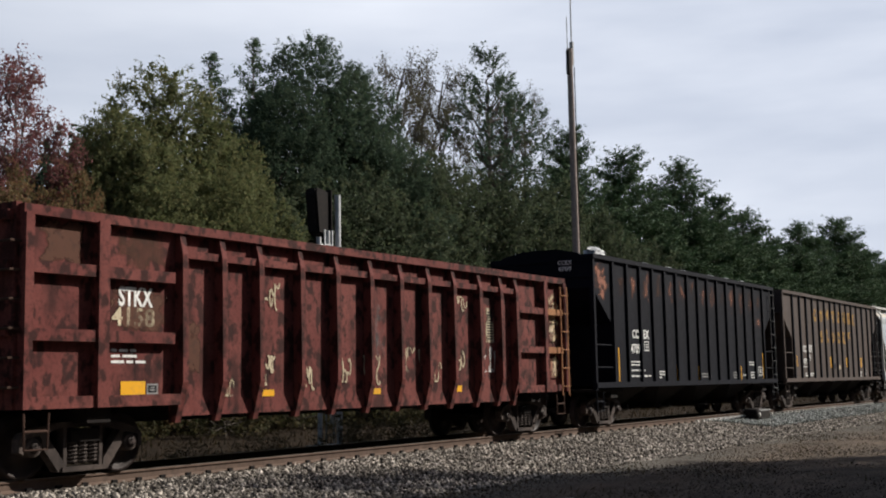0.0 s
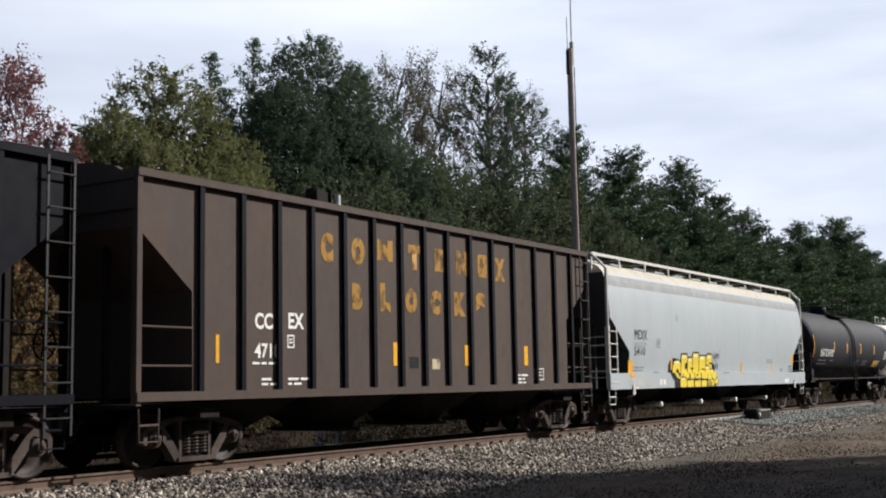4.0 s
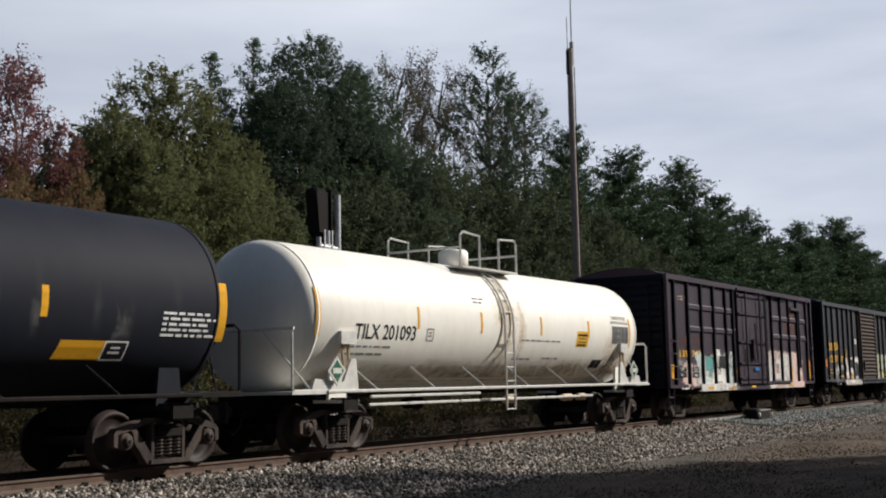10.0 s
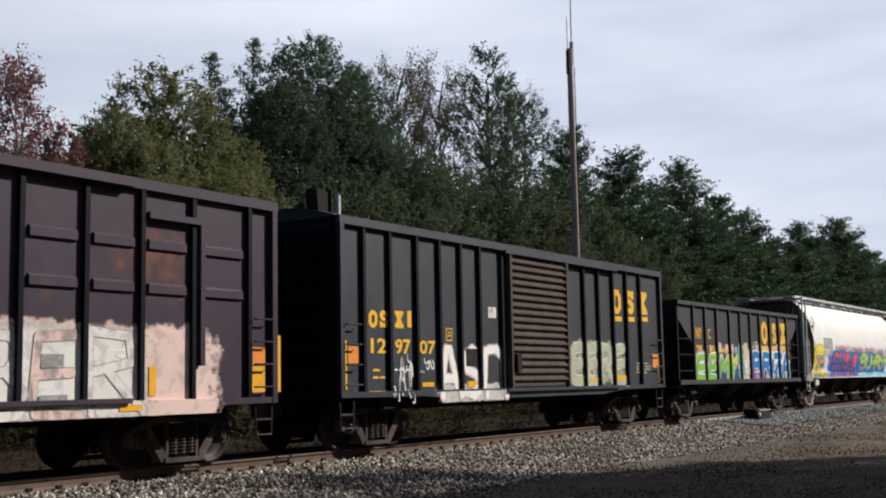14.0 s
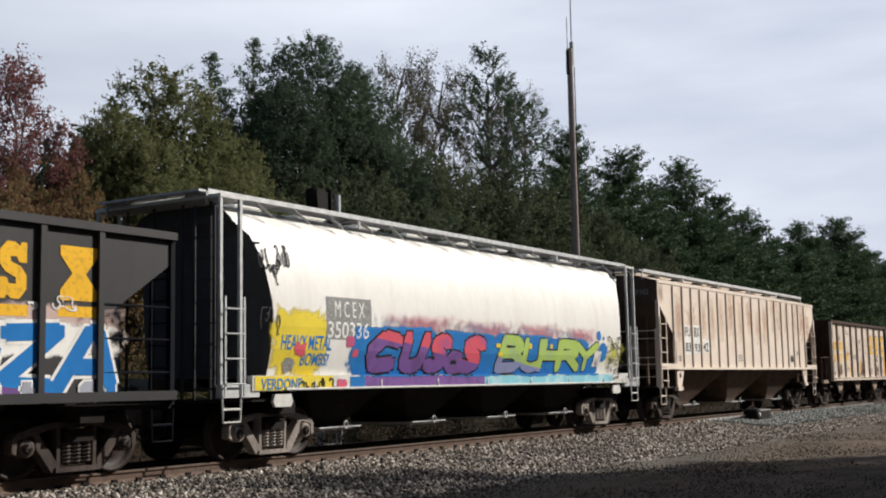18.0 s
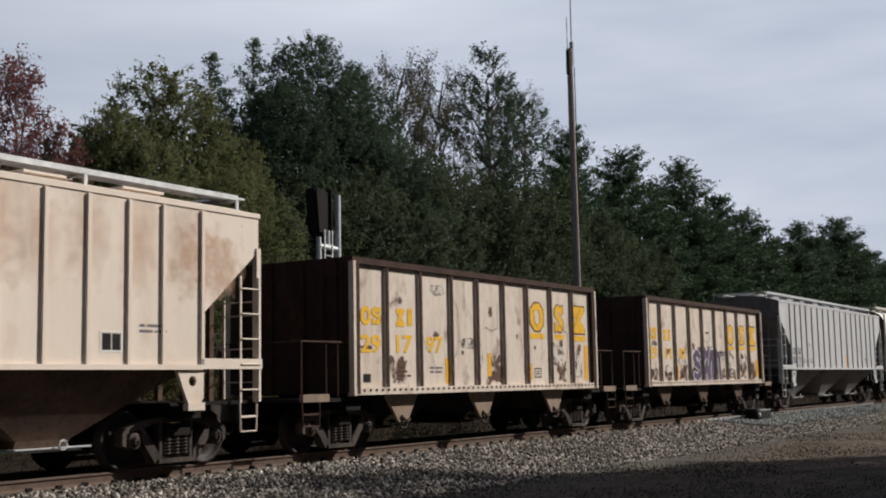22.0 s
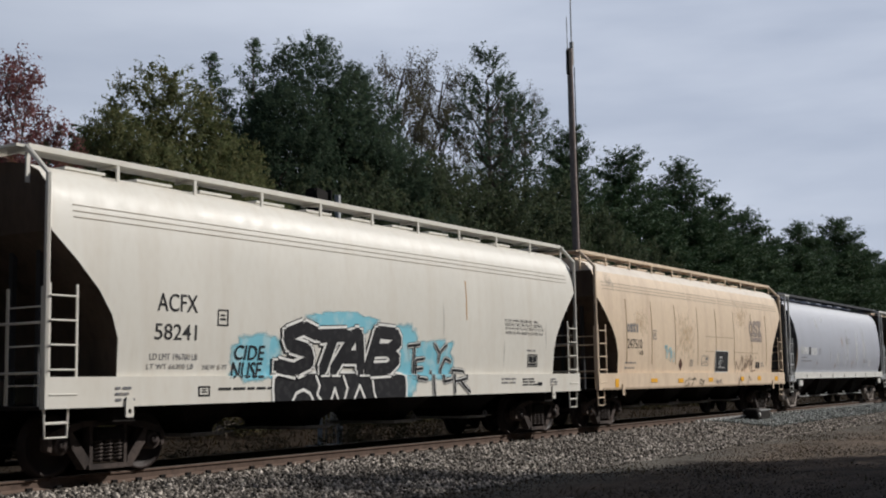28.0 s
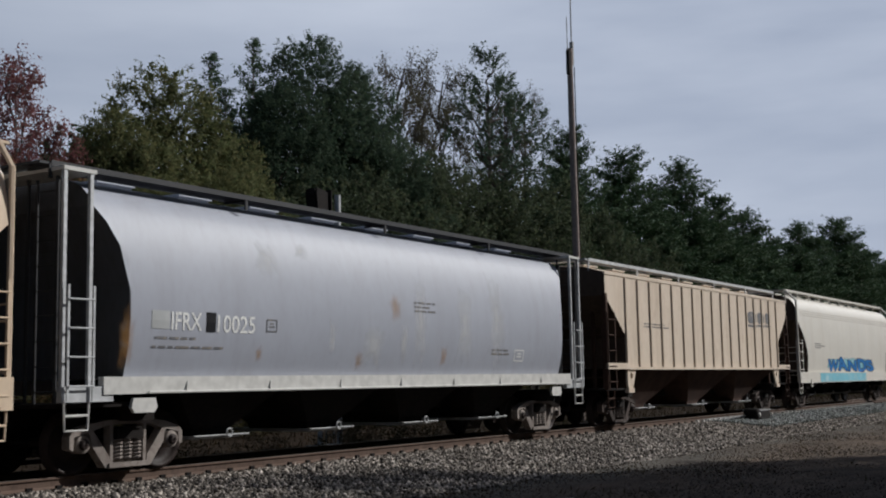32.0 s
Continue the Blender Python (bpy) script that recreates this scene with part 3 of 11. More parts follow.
def plant():
    kinds = {      # the tree, its height and its width
        "dark": (leafy_tree(3, 19.0, 8.5, BROAD, 2900, 44, 0.055, DARK_OAK, "tall dense dark-green broad-leaved tree", length=1.05, gaps=1.5, heart=4000), 19.0, 8.5),
        "oak": (leafy_tree(8, 15.0, 7.0, DOME, 1000, 34, 0.072, OAK, "dull green broad-leaved tree", length=1.1, gaps=1.1), 15.0, 7.0),
        "gold": (leafy_tree(5, 13.5, 6.4, DOME, 2000, 38, 0.05, AUTUMN, "yellow-green tree turning in autumn", length=0.85, gaps=1.4, heart=3600), 13.5, 6.4),
        "blush": (leafy_tree(17, 9.0, 5.0, DOME, 700, 30, 0.05, BLUSH, "small tree turning orange and red", length=0.8, gaps=0.8, heart=700), 9.0, 5.0),
        "red": (twig_tree(11, 13.0, 6.0, 11000, 0.05, RED_LEAF, "thin red-leaved tree with bare twigs"), 10.8, 5.0),
        "bare": (twig_tree(14, 21.0, 6.6, 8000, 0.045, DRY, "half-bare tree with thin grey twigs"), 17.8, 6.0),
        "open": (leafy_tree(31, 21.0, 7.0, LOOSE, 900, 42, 0.06, DARK_OAK, "tall open-crowned tree with bare lower trunk", length=1.0, gaps=0.25, inner=0.35, heart=0, limbs=70), 21.0, 7.0),
        "pine": (pine_tree(2, 20.0, 6.4, 32000, PINE, "tall pine with open tufted crown", 0.3, 0.06), 20.0, 6.4),
        "pine_b": (pine_tree(6, 19.0, 7.0, 34000, PINE, "dense dark-green woodland pine tree", 0.04, 0.075, 0.25), 19.0, 7.0),
        "pine_thin": (pine_tree(12, 20.0, 3.4, 9000, PINE, "slim young pine above the other trees", 0.4, 0.05, 0.2, 0.7, 0.4), 20.0, 3.4),
        "pine_far": (pine_tree(16, 19.0, 7.0, 9000, PINE, "distant dark-green woodland pine tree", 0.04, 0.13, 0.25, 0.62, 0.7, 0.5), 19.0, 7.0),
        "oak_far": (leafy_tree(28, 15.0, 8.0, DOME, 380, 14, 0.17, DARK_OAK, "dull green tree deep in the wood", length=1.4, gaps=1.4, heart=500, limbs=8), 15.0, 8.0),
        "scrub": (leafy_tree(21, 4.6, 5.0, DOME, 260, 18, 0.06, SCRUB, "brown-green scrub bush at the wood's edge", length=0.9, heart=200, limbs=14, bark_label="thin forked stems"), 4.6, 5.0),
    }
    used = set()

    def put(kind, x, y, tall, wide, turn=0.0, group="trees beyond the track"):
        ob, h, w = kinds[kind]
        m = pose(x, y, ground_height(x, y), 0, 0, turn)
        if kind in used:
            ob = copy_thing(ob, m)
        used.add(kind)
        ob.matrix_basis = m
        ob.scale = (wide / w, wide / w, tall / h)
        tagged(ob, group=group)

    rng = random.Random(4)
    wood = [("red", 27.8, 21, 14.0, 4.6), ("red", 26.3, 22, 13.3, 4.6), ("red", 28.9, 20, 11.2, 3.0), ("red", 24.0, 22, 13.0, 5.6), ("blush", 27.9, 18, 9.2, 3.0), ("blush", 25.7, 18, 9.0, 3.0), ("blush", 29.6, 19, 8.6, 2.6),
            ("gold", 34.9, 21, 15.3, 6.9), ("gold", 31.4, 20, 12.7, 4.4), ("gold", 34.6, 17, 10.2, 4.4), ("gold", 31.0, 17, 9.6, 4.4), ("gold", 38.0, 20, 12.6, 4.8), ("gold", 37.0, 18, 11.0, 4.4), ("gold", 32.6, 18.5, 11.2, 4.6), ("blush", 27.0, 16.5, 7.6, 3.4), ("blush", 29.3, 16, 7.2, 3.0), ("blush", 24.3, 17, 8.0, 3.6), ("pine_thin", 46.3, 29, 19.6, 3.2), ("pine_thin", 48.6, 28, 20.8, 3.0), ("pine_thin", 45.4, 27, 17.2, 3.0), ("oak", 43.8, 25, 15.1, 5.0),
            ("dark", 47.7, 23, 19.9, 7.9), ("dark", 43.6, 22, 16.4, 5.6), ("dark", 50.6, 23, 18.6, 6.0), ("dark", 50.0, 20.5, 14.6, 5.8), ("oak", 42.8, 19, 11.6, 5.8), ("oak", 38.6, 18, 10.1, 4.4), ("oak", 46.4, 19, 12.6, 6.0),
            ("bare", 56.8, 24, 22.0, 6.0), ("bare", 59.4, 24, 22.0, 5.4), ("bare", 61.4, 24, 22.2, 5.0), ("oak", 52.9, 20, 14.6, 5.8), ("oak", 48.9, 18.5, 11.5, 5.1), ("oak", 57.2, 21, 15.0, 5.6),
            ("open", 64.1, 22, 22.2, 7.4), ("open", 68.0, 23, 21.6, 4.6), ("bare", 72.7, 24, 23.4, 5.4), ("bare", 69.0, 25, 22.4, 5.4), ("oak", 60.4, 20, 14.4, 5.6), ("oak", 65.2, 20, 15.0, 5.8), ("oak", 69.9, 20, 15.3, 5.4),
            ("pine", 79.3, 24, 20.3, 5.2), ("pine_b", 74.6, 22, 16.8, 5.2), ("oak", 75.6, 20, 14.0, 4.8), ("pine_b", 84.6, 23, 16.6, 5.4), ("pine", 89.8, 24, 20.3, 6.0), ("pine_b", 96.2, 24, 18.0, 6.2), ("pine", 102.8, 24, 21.2, 7.2), ("pine_b", 111.2, 24, 19.2, 7.0), ("pine", 119.5, 24, 18.6, 6.8), ("pine_b", 128.4, 24, 16.8, 6.6), ("pine", 139.7, 24, 19.4, 7.0), ("pine", 157.5, 24, 21.8, 8.2), ("pine_b", 148.1, 24, 18.3, 7.0), ("pine_b", 166.0, 24, 19.6, 7.6), ("pine_b", 174.5, 24, 19.0, 7.6), ("pine", 185.4, 24, 18.1, 8.0)]
    wood += [("oak", 81.0, 21, 13.0, 5.4), ("pine_b", 92.4, 22, 14.8, 6.0), ("oak", 87.0, 21, 12.6, 5.4), ("pine_b", 100.0, 22, 15.4, 6.2), ("pine_b", 107.4, 22.5, 15.6, 6.4), ("pine_b", 116.0, 23, 15.6, 6.6), ("pine_b", 124.0, 23, 15.2, 6.6), ("pine_b", 134.0, 23, 16.4, 7.0), ("pine_b", 153.0, 23, 17.0, 7.4), ("pine_b", 162.0, 23, 17.4, 7.6)]
    for kind, x, y, tall, wide in wood:
        tall *= {"gold": 0.97, "dark": 0.94, "open": 0.99, "red": 0.92, "oak": 0.97}.get(kind, 1.0)
        put(kind, x, y, tall, wide * (1.3 if kind in ("pine", "pine_b") else 1.08), rng.uniform(0, 360))
    x = 186.0
    while x < 360:
        put("pine_far", x, rng.uniform(20, 27), rng.uniform(16, 21), rng.uniform(7, 9), rng.uniform(0, 360))
        x += rng.uniform(5.5, 8.5)
    for k in range(44):     # the wood behind the first row
        xx = 26 + k * 3.6 + rng.uniform(-1.5, 1.5)
        put(rng.choice(("oak_far", "oak_far", "pine_far")), xx, rng.uniform(28, 40), rng.uniform(10.5, 13.5), rng.uniform(7, 9.5), rng.uniform(0, 360), "wood behind the first trees")
    for k in range(58):     # scrub along the edge
        w = rng.uniform(2.4, 5.4)
        put("scrub", 14 + k * 2.1 + rng.uniform(-0.8, 0.8), rng.uniform(11.5, 17), w * rng.uniform(0.6, 1.0), w, rng.uniform(0, 360), "scrub at the wood's edge")
    for x, y, tall, wide in ((24.9, 4.1, 0.95, 1.5), (26.4, 4.2, 0.8, 1.5), (28.9, 4.4, 1.0, 1.6), (31.4, 4.6, 0.8, 1.4), (22.0, 4.0, 0.6, 1.3), (35.5, 4.8, 0.8, 1.6), (19.5, 4.2, 0.5, 1.2), (40.5, 5.0, 0.9, 1.9)):
        put("scrub", x, y, tall, wide, 40 * x, "low bushes beside the track")
    shade = [("oak_far", 29, -20, 13, 7), ("oak_far", 33.5, -20.5, 16, 8), ("oak", 38.5, -21, 20, 8.5), ("oak_far", 49.5, -20.5, 6, 4.5), ("oak_far", 57.5, -21, 13.5, 6), ("oak_far", 66, -22, 11, 7)]
    for kind, x, y, tall, wide in shade:
        put(kind, x, y, tall, wide, rng.uniform(0, 360), "trees on the camera's side")
    for k in range(30):     # unseen belt behind the camera, added to cut down the sky light
        put(rng.choice(("oak_far", "oak_far", "pine_far")), -62 + 6.6 * k, rng.uniform(-31, -26), rng.uniform(14, 18), rng.uniform(9, 11), rng.uniform(0, 360), "trees on the camera's side")
    # more unseen trees past the left edge, added to block low sky light
    for k in range(16):
        put(rng.choice(("oak_far", "oak_far", "pine_far")), -80 + 6.3 * k, rng.uniform(17, 23), rng.uniform(13, 17), rng.uniform(9, 11), rng.uniform(0, 360))


plant()


def grass_clumps():
    rng = np.random.default_rng(9)
    n = 15000
    x = 8 + 110 * rng.random(n) ** 1.4
    y = 2.6 + 14 * rng.random(n)
    keep = np.array([noise.noise((a * 0.4, b * 0.6, 3.0)) > -0.25 for a, b in zip(x, y)])
    x, y = x[keep], y[keep]
    n = len(x)
    z = np.array([ground_height(a, b) for a, b in zip(x, y)]) - 0.02
    h = 0.06 + 0.26 * rng.random(n) ** 2
    w = 0.02 + 0.02 * rng.random(n)
    a = rng.random(n) * math.tau
    lean = rng.normal(size=(n, 2)) * 0.12
    base = np.stack([x, y, z], -1)
    side = np.stack([np.cos(a) * w, np.sin(a) * w, 0 * a], -1)
    tip = base + np.stack([lean[:, 0], lean[:, 1], h], -1)
    v = np.stack([base - side, base + side, tip], 1).reshape(-1, 3)
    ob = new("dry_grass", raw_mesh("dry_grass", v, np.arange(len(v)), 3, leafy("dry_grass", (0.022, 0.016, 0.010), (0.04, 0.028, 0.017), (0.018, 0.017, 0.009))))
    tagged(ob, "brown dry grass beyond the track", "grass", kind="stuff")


grass_clumps()


def weeds():
    """Short brown weeds and dead stalks on the dirt this side of the track."""
    rng = np.random.default_rng(19)
    n = 7000
    x, y = 12 + 45 * rng.random(n) ** 1.3, -12.0 + 7.4 * rng.random(n)
    keep = np.array([noise.noise((a * 0.5, b * 0.9, 8.0)) > 0.02 for a, b in zip(x, y)])
    x, y = x[keep], y[keep]
    n = len(x)
    base = np.stack([x, y, [ground_height(a, b) - 0.01 for a, b in zip(x, y)]], -1)
    a, h, w = rng.random(n) * math.tau, 0.03 + 0.09 * rng.random(n) ** 2, 0.008 + 0.01 * rng.random(n)
    side = np.stack([np.cos(a) * w, np.sin(a) * w, 0 * a], -1)
    tip = base + np.stack([rng.normal(size=n) * 0.05, rng.normal(size=n) * 0.05, h], -1)
    v = np.stack([base - side, base + side, tip], 1).reshape(-1, 3)
    ob = new("weeds", raw_mesh("weeds", v, np.arange(len(v)), 3, leafy("weed_blades", (0.06, 0.045, 0.028), (0.09, 0.068, 0.042), (0.05, 0.05, 0.024))))
    tagged(ob, "short brown weeds on the dirt by the road", "weeds", kind="stuff")


weeds()


# ---------------------------------------------------------------- rolling stock: shared pieces
SPEED = (8.5215, 0.4493, -0.0429, -0.2251)


def run(t):
    """How far the train has come at t seconds, counted from 16 s."""
    k = (t - 16) / 16
    return 16 * sum(c * k ** (i + 1) / (i + 1) for i, c in enumerate(SPEED))


CARS, WHEELSETS = [], []
WHEEL_R = 0.457


def start_car(name, u0, u1, label, category):
    car = tagged(new(name), label, category, group="cars of the freight train")
    middle = (u0 + u1) / 2
    car.location = (middle - run(0), 0, 0)
    CARS.append((car, middle))
    return car, (u1 - u0) / 2


def wheelset_mesh():
    bm = bmesh.new()
    for s in (-1, 1):
        y = s * 0.755
        prof = [(0.0, y - s * 0.10), (0.11, y - s * 0.10), (0.13, y - s * 0.03), (0.36, y - s * 0.045), (0.40, y - s * 0.055), (0.485, y - s * 0.05), (0.487, y - s * 0.03), (0.458, y - s * 0.02), (0.455, y + s * 0.075), (0.40, y + s * 0.075), (0.385, y + s * 0.035), (0.16, y + s * 0.02), (0.14, y + s * 0.08), (0.0, y + s * 0.08)]
        spin(bm, prof, 28)
        spin(bm, [(0.0, s * 0.8), (0.085, s * 0.8), (0.085, s * 1.125), (0.0, s * 1.125)], 14)
        for k in range(3):
            a = k * math.tau / 3
            tube(bm, [(0.045 * math.cos(a), s * 1.12, 0.045 * math.sin(a)), (0.045 * math.cos(a), s * 1.145, 0.045 * math.sin(a))], 0.017, 6)
    spin(bm, [(0.085, -0.7), (0.085, 0.7)], 12)
    return mesh_of("wheelset", bm, TREAD, weld=True)


def side_frame_mesh(material=TRUCK_IRON):
    """Cast side frame: arched top, two open triangles, pedestals over round bearings, a seat for the springs."""
    bm = bmesh.new()
    a, b = -0.085, 0.085
    for s in (-1, 1):
        prism(bm, [(s * x, z) for x, z in ((0.0, 0.72), (0.0, 0.80), (0.40, 0.80), (0.76, 0.75), (1.06, 0.66), (1.13, 0.58), (1.13, 0.40), (1.06, 0.37), (1.045, 0.57), (0.74, 0.635), (0.40, 0.725))], a, b)
        prism(bm, [(s * x, z) for x, z in ((0.79, 0.63), (0.69, 0.645), (0.375, 0.25), (0.36, 0.09), (0.45, 0.09), (0.72, 0.43), (0.745, 0.57))], a, b)
        prism(bm, [(s * x, z) for x, z in ((0.30, 0.12), (0.36, 0.12), (0.36, 0.74), (0.30, 0.74))], a + 0.01, b - 0.01)
    box(bm, -0.40, 0.40, a - 0.03, b + 0.03, 0.085, 0.155)
    for s in (-1, 1):
        at = len(bm.verts)
        spin(bm, [(0.0, -0.10), (0.125, -0.10), (0.135, -0.08), (0.135, 0.08), (0.125, 0.10), (0.0, 0.10)], 18)
        bm.verts.ensure_lookup_table()
        for v in bm.verts[at:]:
            v.co.x += s * 0.889
            v.co.z += WHEEL_R
    return mesh_of("side_frame", bm, material)


def spring_mesh(material=TRUCK_IRON):
    bm = bmesh.new()
    tube(bm, [(0.076 * math.cos(k * 0.9), 0.076 * math.sin(k * 0.9), 0.19 + 0.0076 * k) for k in range(42)], 0.0175, 5)
    return mesh_of("spring", bm, material)


MESH_WHEELSET, MESH_FRAME, MESH_SPRING = wheelset_mesh(), side_frame_mesh(), spring_mesh()
MESH_BOLSTER = mesh_of("truck", B((-0.26, 0.26, -1.13, 1.13, 0.51, 0.66), (-0.12, 0.12, -0.5, 0.5, 0.4, 0.75), (-0.2, 0.2, -1.16, 1.16, 0.66, 0.69)), BLACK_IRON)
MESH_SHOE = mesh_of("brake_beam", B((-0.05, 0.05, -0.8, 0.8, 0.36, 0.44), (0.0, 0.09, -0.8, -0.7, 0.28, 0.55), (0.0, 0.09, 0.7, 0.8, 0.28, 0.55)), BLACK_IRON)


PALE_TRUCK = rusty("dusty_truck_steel", (0.19, 0.165, 0.15), (0.29, 0.255, 0.23), (0.11, 0.075, 0.06))
MESH_FRAME_PALE, MESH_SPRING_PALE = side_frame_mesh(PALE_TRUCK), spring_mesh(PALE_TRUCK)


def add_truck(car, x, pale=False):
    truck = part("truck", MESH_BOLSTER, None, car, "four-wheeled cast-steel truck")
    truck.location = (x, 0, 0)
    for s in (-1, 1):
        part("side_frame", MESH_FRAME_PALE if pale else MESH_FRAME, None, truck, "dusty cast side frame" if pale else "rusty cast side frame").location = (0, s * 1.0, 0)
        for x3 in (-0.185, 0.0, 0.185):
            part("spring", MESH_SPRING_PALE if pale else MESH_SPRING, None, truck, "steel coil spring").location = (x3, s * 1.03, 0)
        w = part("wheelset", MESH_WHEELSET, None, truck, "steel wheels on an axle")
        w.location = (s * 0.889, 0, WHEEL_R)
        WHEELSETS.append((w, s * 0.889))
        sh = part("brake_beam", MESH_SHOE, None, truck)
        sh.location, sh.rotation_euler = (s * 0.36, 0, 0), (0, 0, 0 if s > 0 else math.pi)


def coupler_mesh():
    bm = B((-0.55, 0.0, -0.09, 0.09, 0.72, 0.9))
    prism(bm, [(0.0, 0.66), (0.26, 0.66), (0.30, 0.94), (0.0, 0.94)], -0.14, 0.05)
    prism(bm, [(0.22, 0.66), (0.40, 0.66), (0.40, 0.94), (0.22, 0.94)], 0.02, 0.13)
    box(bm, -0.03, 0.03, -0.2, 0.2, 0.6, 1.0)
    return mesh_of("coupler", bm, TRUCK_IRON)


MESH_COUPLER = coupler_mesh()
bm = bmesh.new()
tube(bm, [(0, 0, 0.8), (0.12, 0, 0.72), (0.22, 0.02, 0.5), (0.4, 0.02, 0.42), (0.52, 0.02, 0.5)], 0.025, 6)
MESH_HOSE = mesh_of("air_hose", bm, BLACK_IRON)


def underframe(car, half, trucks, reach=0.25, sill=True, pale=False):
    """Centre sill, couplers, hoses, trucks and brake gear under a car."""
    if sill:
        part("center_sill", B((-half + 0.1, half - 0.1, -0.2, 0.2, 0.72, 1.05)), BLACK_IRON, car)
    for s in (-1, 1):
        c = part("coupler", MESH_COUPLER, None, car, "cast knuckle coupler")
        c.location, c.rotation_euler = (s * (half + reach), 0, 0), (0, 0, 0 if s > 0 else math.pi)
        h = part("air_hose", MESH_HOSE, None, car, "hanging black air hose")
        h.location, h.rotation_euler = (s * (half + 0.02), -0.45, 0), (0, 0, 0 if s > 0 else math.pi)
    for x in trucks:
        add_truck(car, x, pale)
        part("body_bolster", B((x - 0.22, x + 0.22, -1.4, 1.4, 0.78, 1.02)), BLACK_IRON, car)
    bm = bmesh.new()
    spin(bm, [(0, -0.3), (0.13, -0.3), (0.13, 0.3), (0, 0.3)], 14)
    cyl = part("brake_cylinder", bm, BLACK_IRON, car)
    cyl.location, cyl.rotation_euler = (-1.2, 0.55, 0.82), (0, 0, math.pi / 2)


def ladder(car, x0, x1, y, z0, z1, rungs, material, r=0.014, label=""):
    """Two stiles and single rungs."""
    st = part("ladder", B((x0 - 0.018, x0 + 0.018, y - 0.012, y + 0.012, z0, z1), (x1 - 0.018, x1 + 0.018, y - 0.012, y + 0.012, z0, z1)), material, car, label)
    me = mesh_of("rung", bars(r, [(x0, 0, 0), (x1, 0, 0)]), material)
    for k in range(rungs):
        part("rung", me, None, st).location = (0, y - 0.03, z0 + (z1 - z0) * (k + 0.5) / rungs)


def end_ladder(car, x, y0, y1, z0, z1, rungs, material):
    st = part("ladder", B((x - 0.012, x + 0.012, y0 - 0.025, y0 + 0.025, z0, z1), (x - 0.012, x + 0.012, y1 - 0.025, y1 + 0.025, z0, z1)), material, car)
    me = mesh_of("rung", bars(0.013, [(0, y0, 0), (0, y1, 0)]), material)
    for k in range(rungs):
        part("rung", me, None, st).location = (x, 0, z0 + (z1 - z0) * (k + 0.5) / rungs)


def sill_step(car, x, w, material, z=0.95, deep=0.5):
    for s in (-1, 1):
        part("sill_step", bars(0.02, [(x, s * 1.5, z), (x + 0.02, s * 1.5, z - deep), (x + w - 0.02, s * 1.5, z - deep), (x + w, s * 1.5, z)], [(x + 0.01, s * 1.5, z - deep * 0.5), (x + w - 0.01, s * 1.5, z - deep * 0.5)]), material, car, "hanging stirrup step")


def side_at(prof, z):
    return float(np.interp(z, [p[0] for p in prof], [p[1] for p in prof]))


def body_shell(car, name, prof, stations, material, label="", smooth=True, end_mat=None):
    """The hull: the profile drawn along the car, cut off below each station's height."""
    bm = bmesh.new()
    rings = []
    for x, zb in stations:
        zs = [max(z, zb + 0.0008 * k) for k, (z, _) in enumerate(prof)]
        near = [(x, -side_at(prof, z), z) for z in zs]
        rings.append(near + [(px, -py, pz) for px, py, pz in near[::-1]])
    loft(bm, rings)
    if smooth:
        for f in bm.faces:
            f.smooth = True
    if end_mat:       # the sloping end sheets carry their shade as a darker colour
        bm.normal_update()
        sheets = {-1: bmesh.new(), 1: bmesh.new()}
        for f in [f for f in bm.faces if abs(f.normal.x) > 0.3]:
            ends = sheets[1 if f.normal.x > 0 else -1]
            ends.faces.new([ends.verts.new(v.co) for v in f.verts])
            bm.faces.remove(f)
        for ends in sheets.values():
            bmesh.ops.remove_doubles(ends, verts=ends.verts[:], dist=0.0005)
            part("end_sheet", ends, end_mat, car, "sloping end sheet darkened for its shade")
    ob = part(name, bm, material, car, label)
    if smooth:
        ob.data.set_sharp_from_angle(angle=radians(28))
    return ob


def mirror_ends(cuts, half, zb):
    """Stations for a hull whose two ends are cut back alike: cuts are (way in from the end, height)."""
    return [(-half + a, z) for a, z in cuts] + [(half - a, z) for a, z in cuts[::-1]]


def ribs(car, xs, prof, z0, z1, material, w=0.09, d=0.07, label=""):
    pts = [z0] + [z for z, _ in prof if z0 < z < z1] + [z1]
    for s in (-1, 1):
        bm = bmesh.new()
        prism(bm, [(s * (side_at(prof, z) - 0.02), z) for z in pts] + [(s * (side_at(prof, z) + d), z) for z in pts[::-1]], -w / 2, w / 2, "x")
        me = mesh_of("rib", bm, material)
        for x in xs:
            part("rib", me, None, car, label).location = (x, 0, 0)


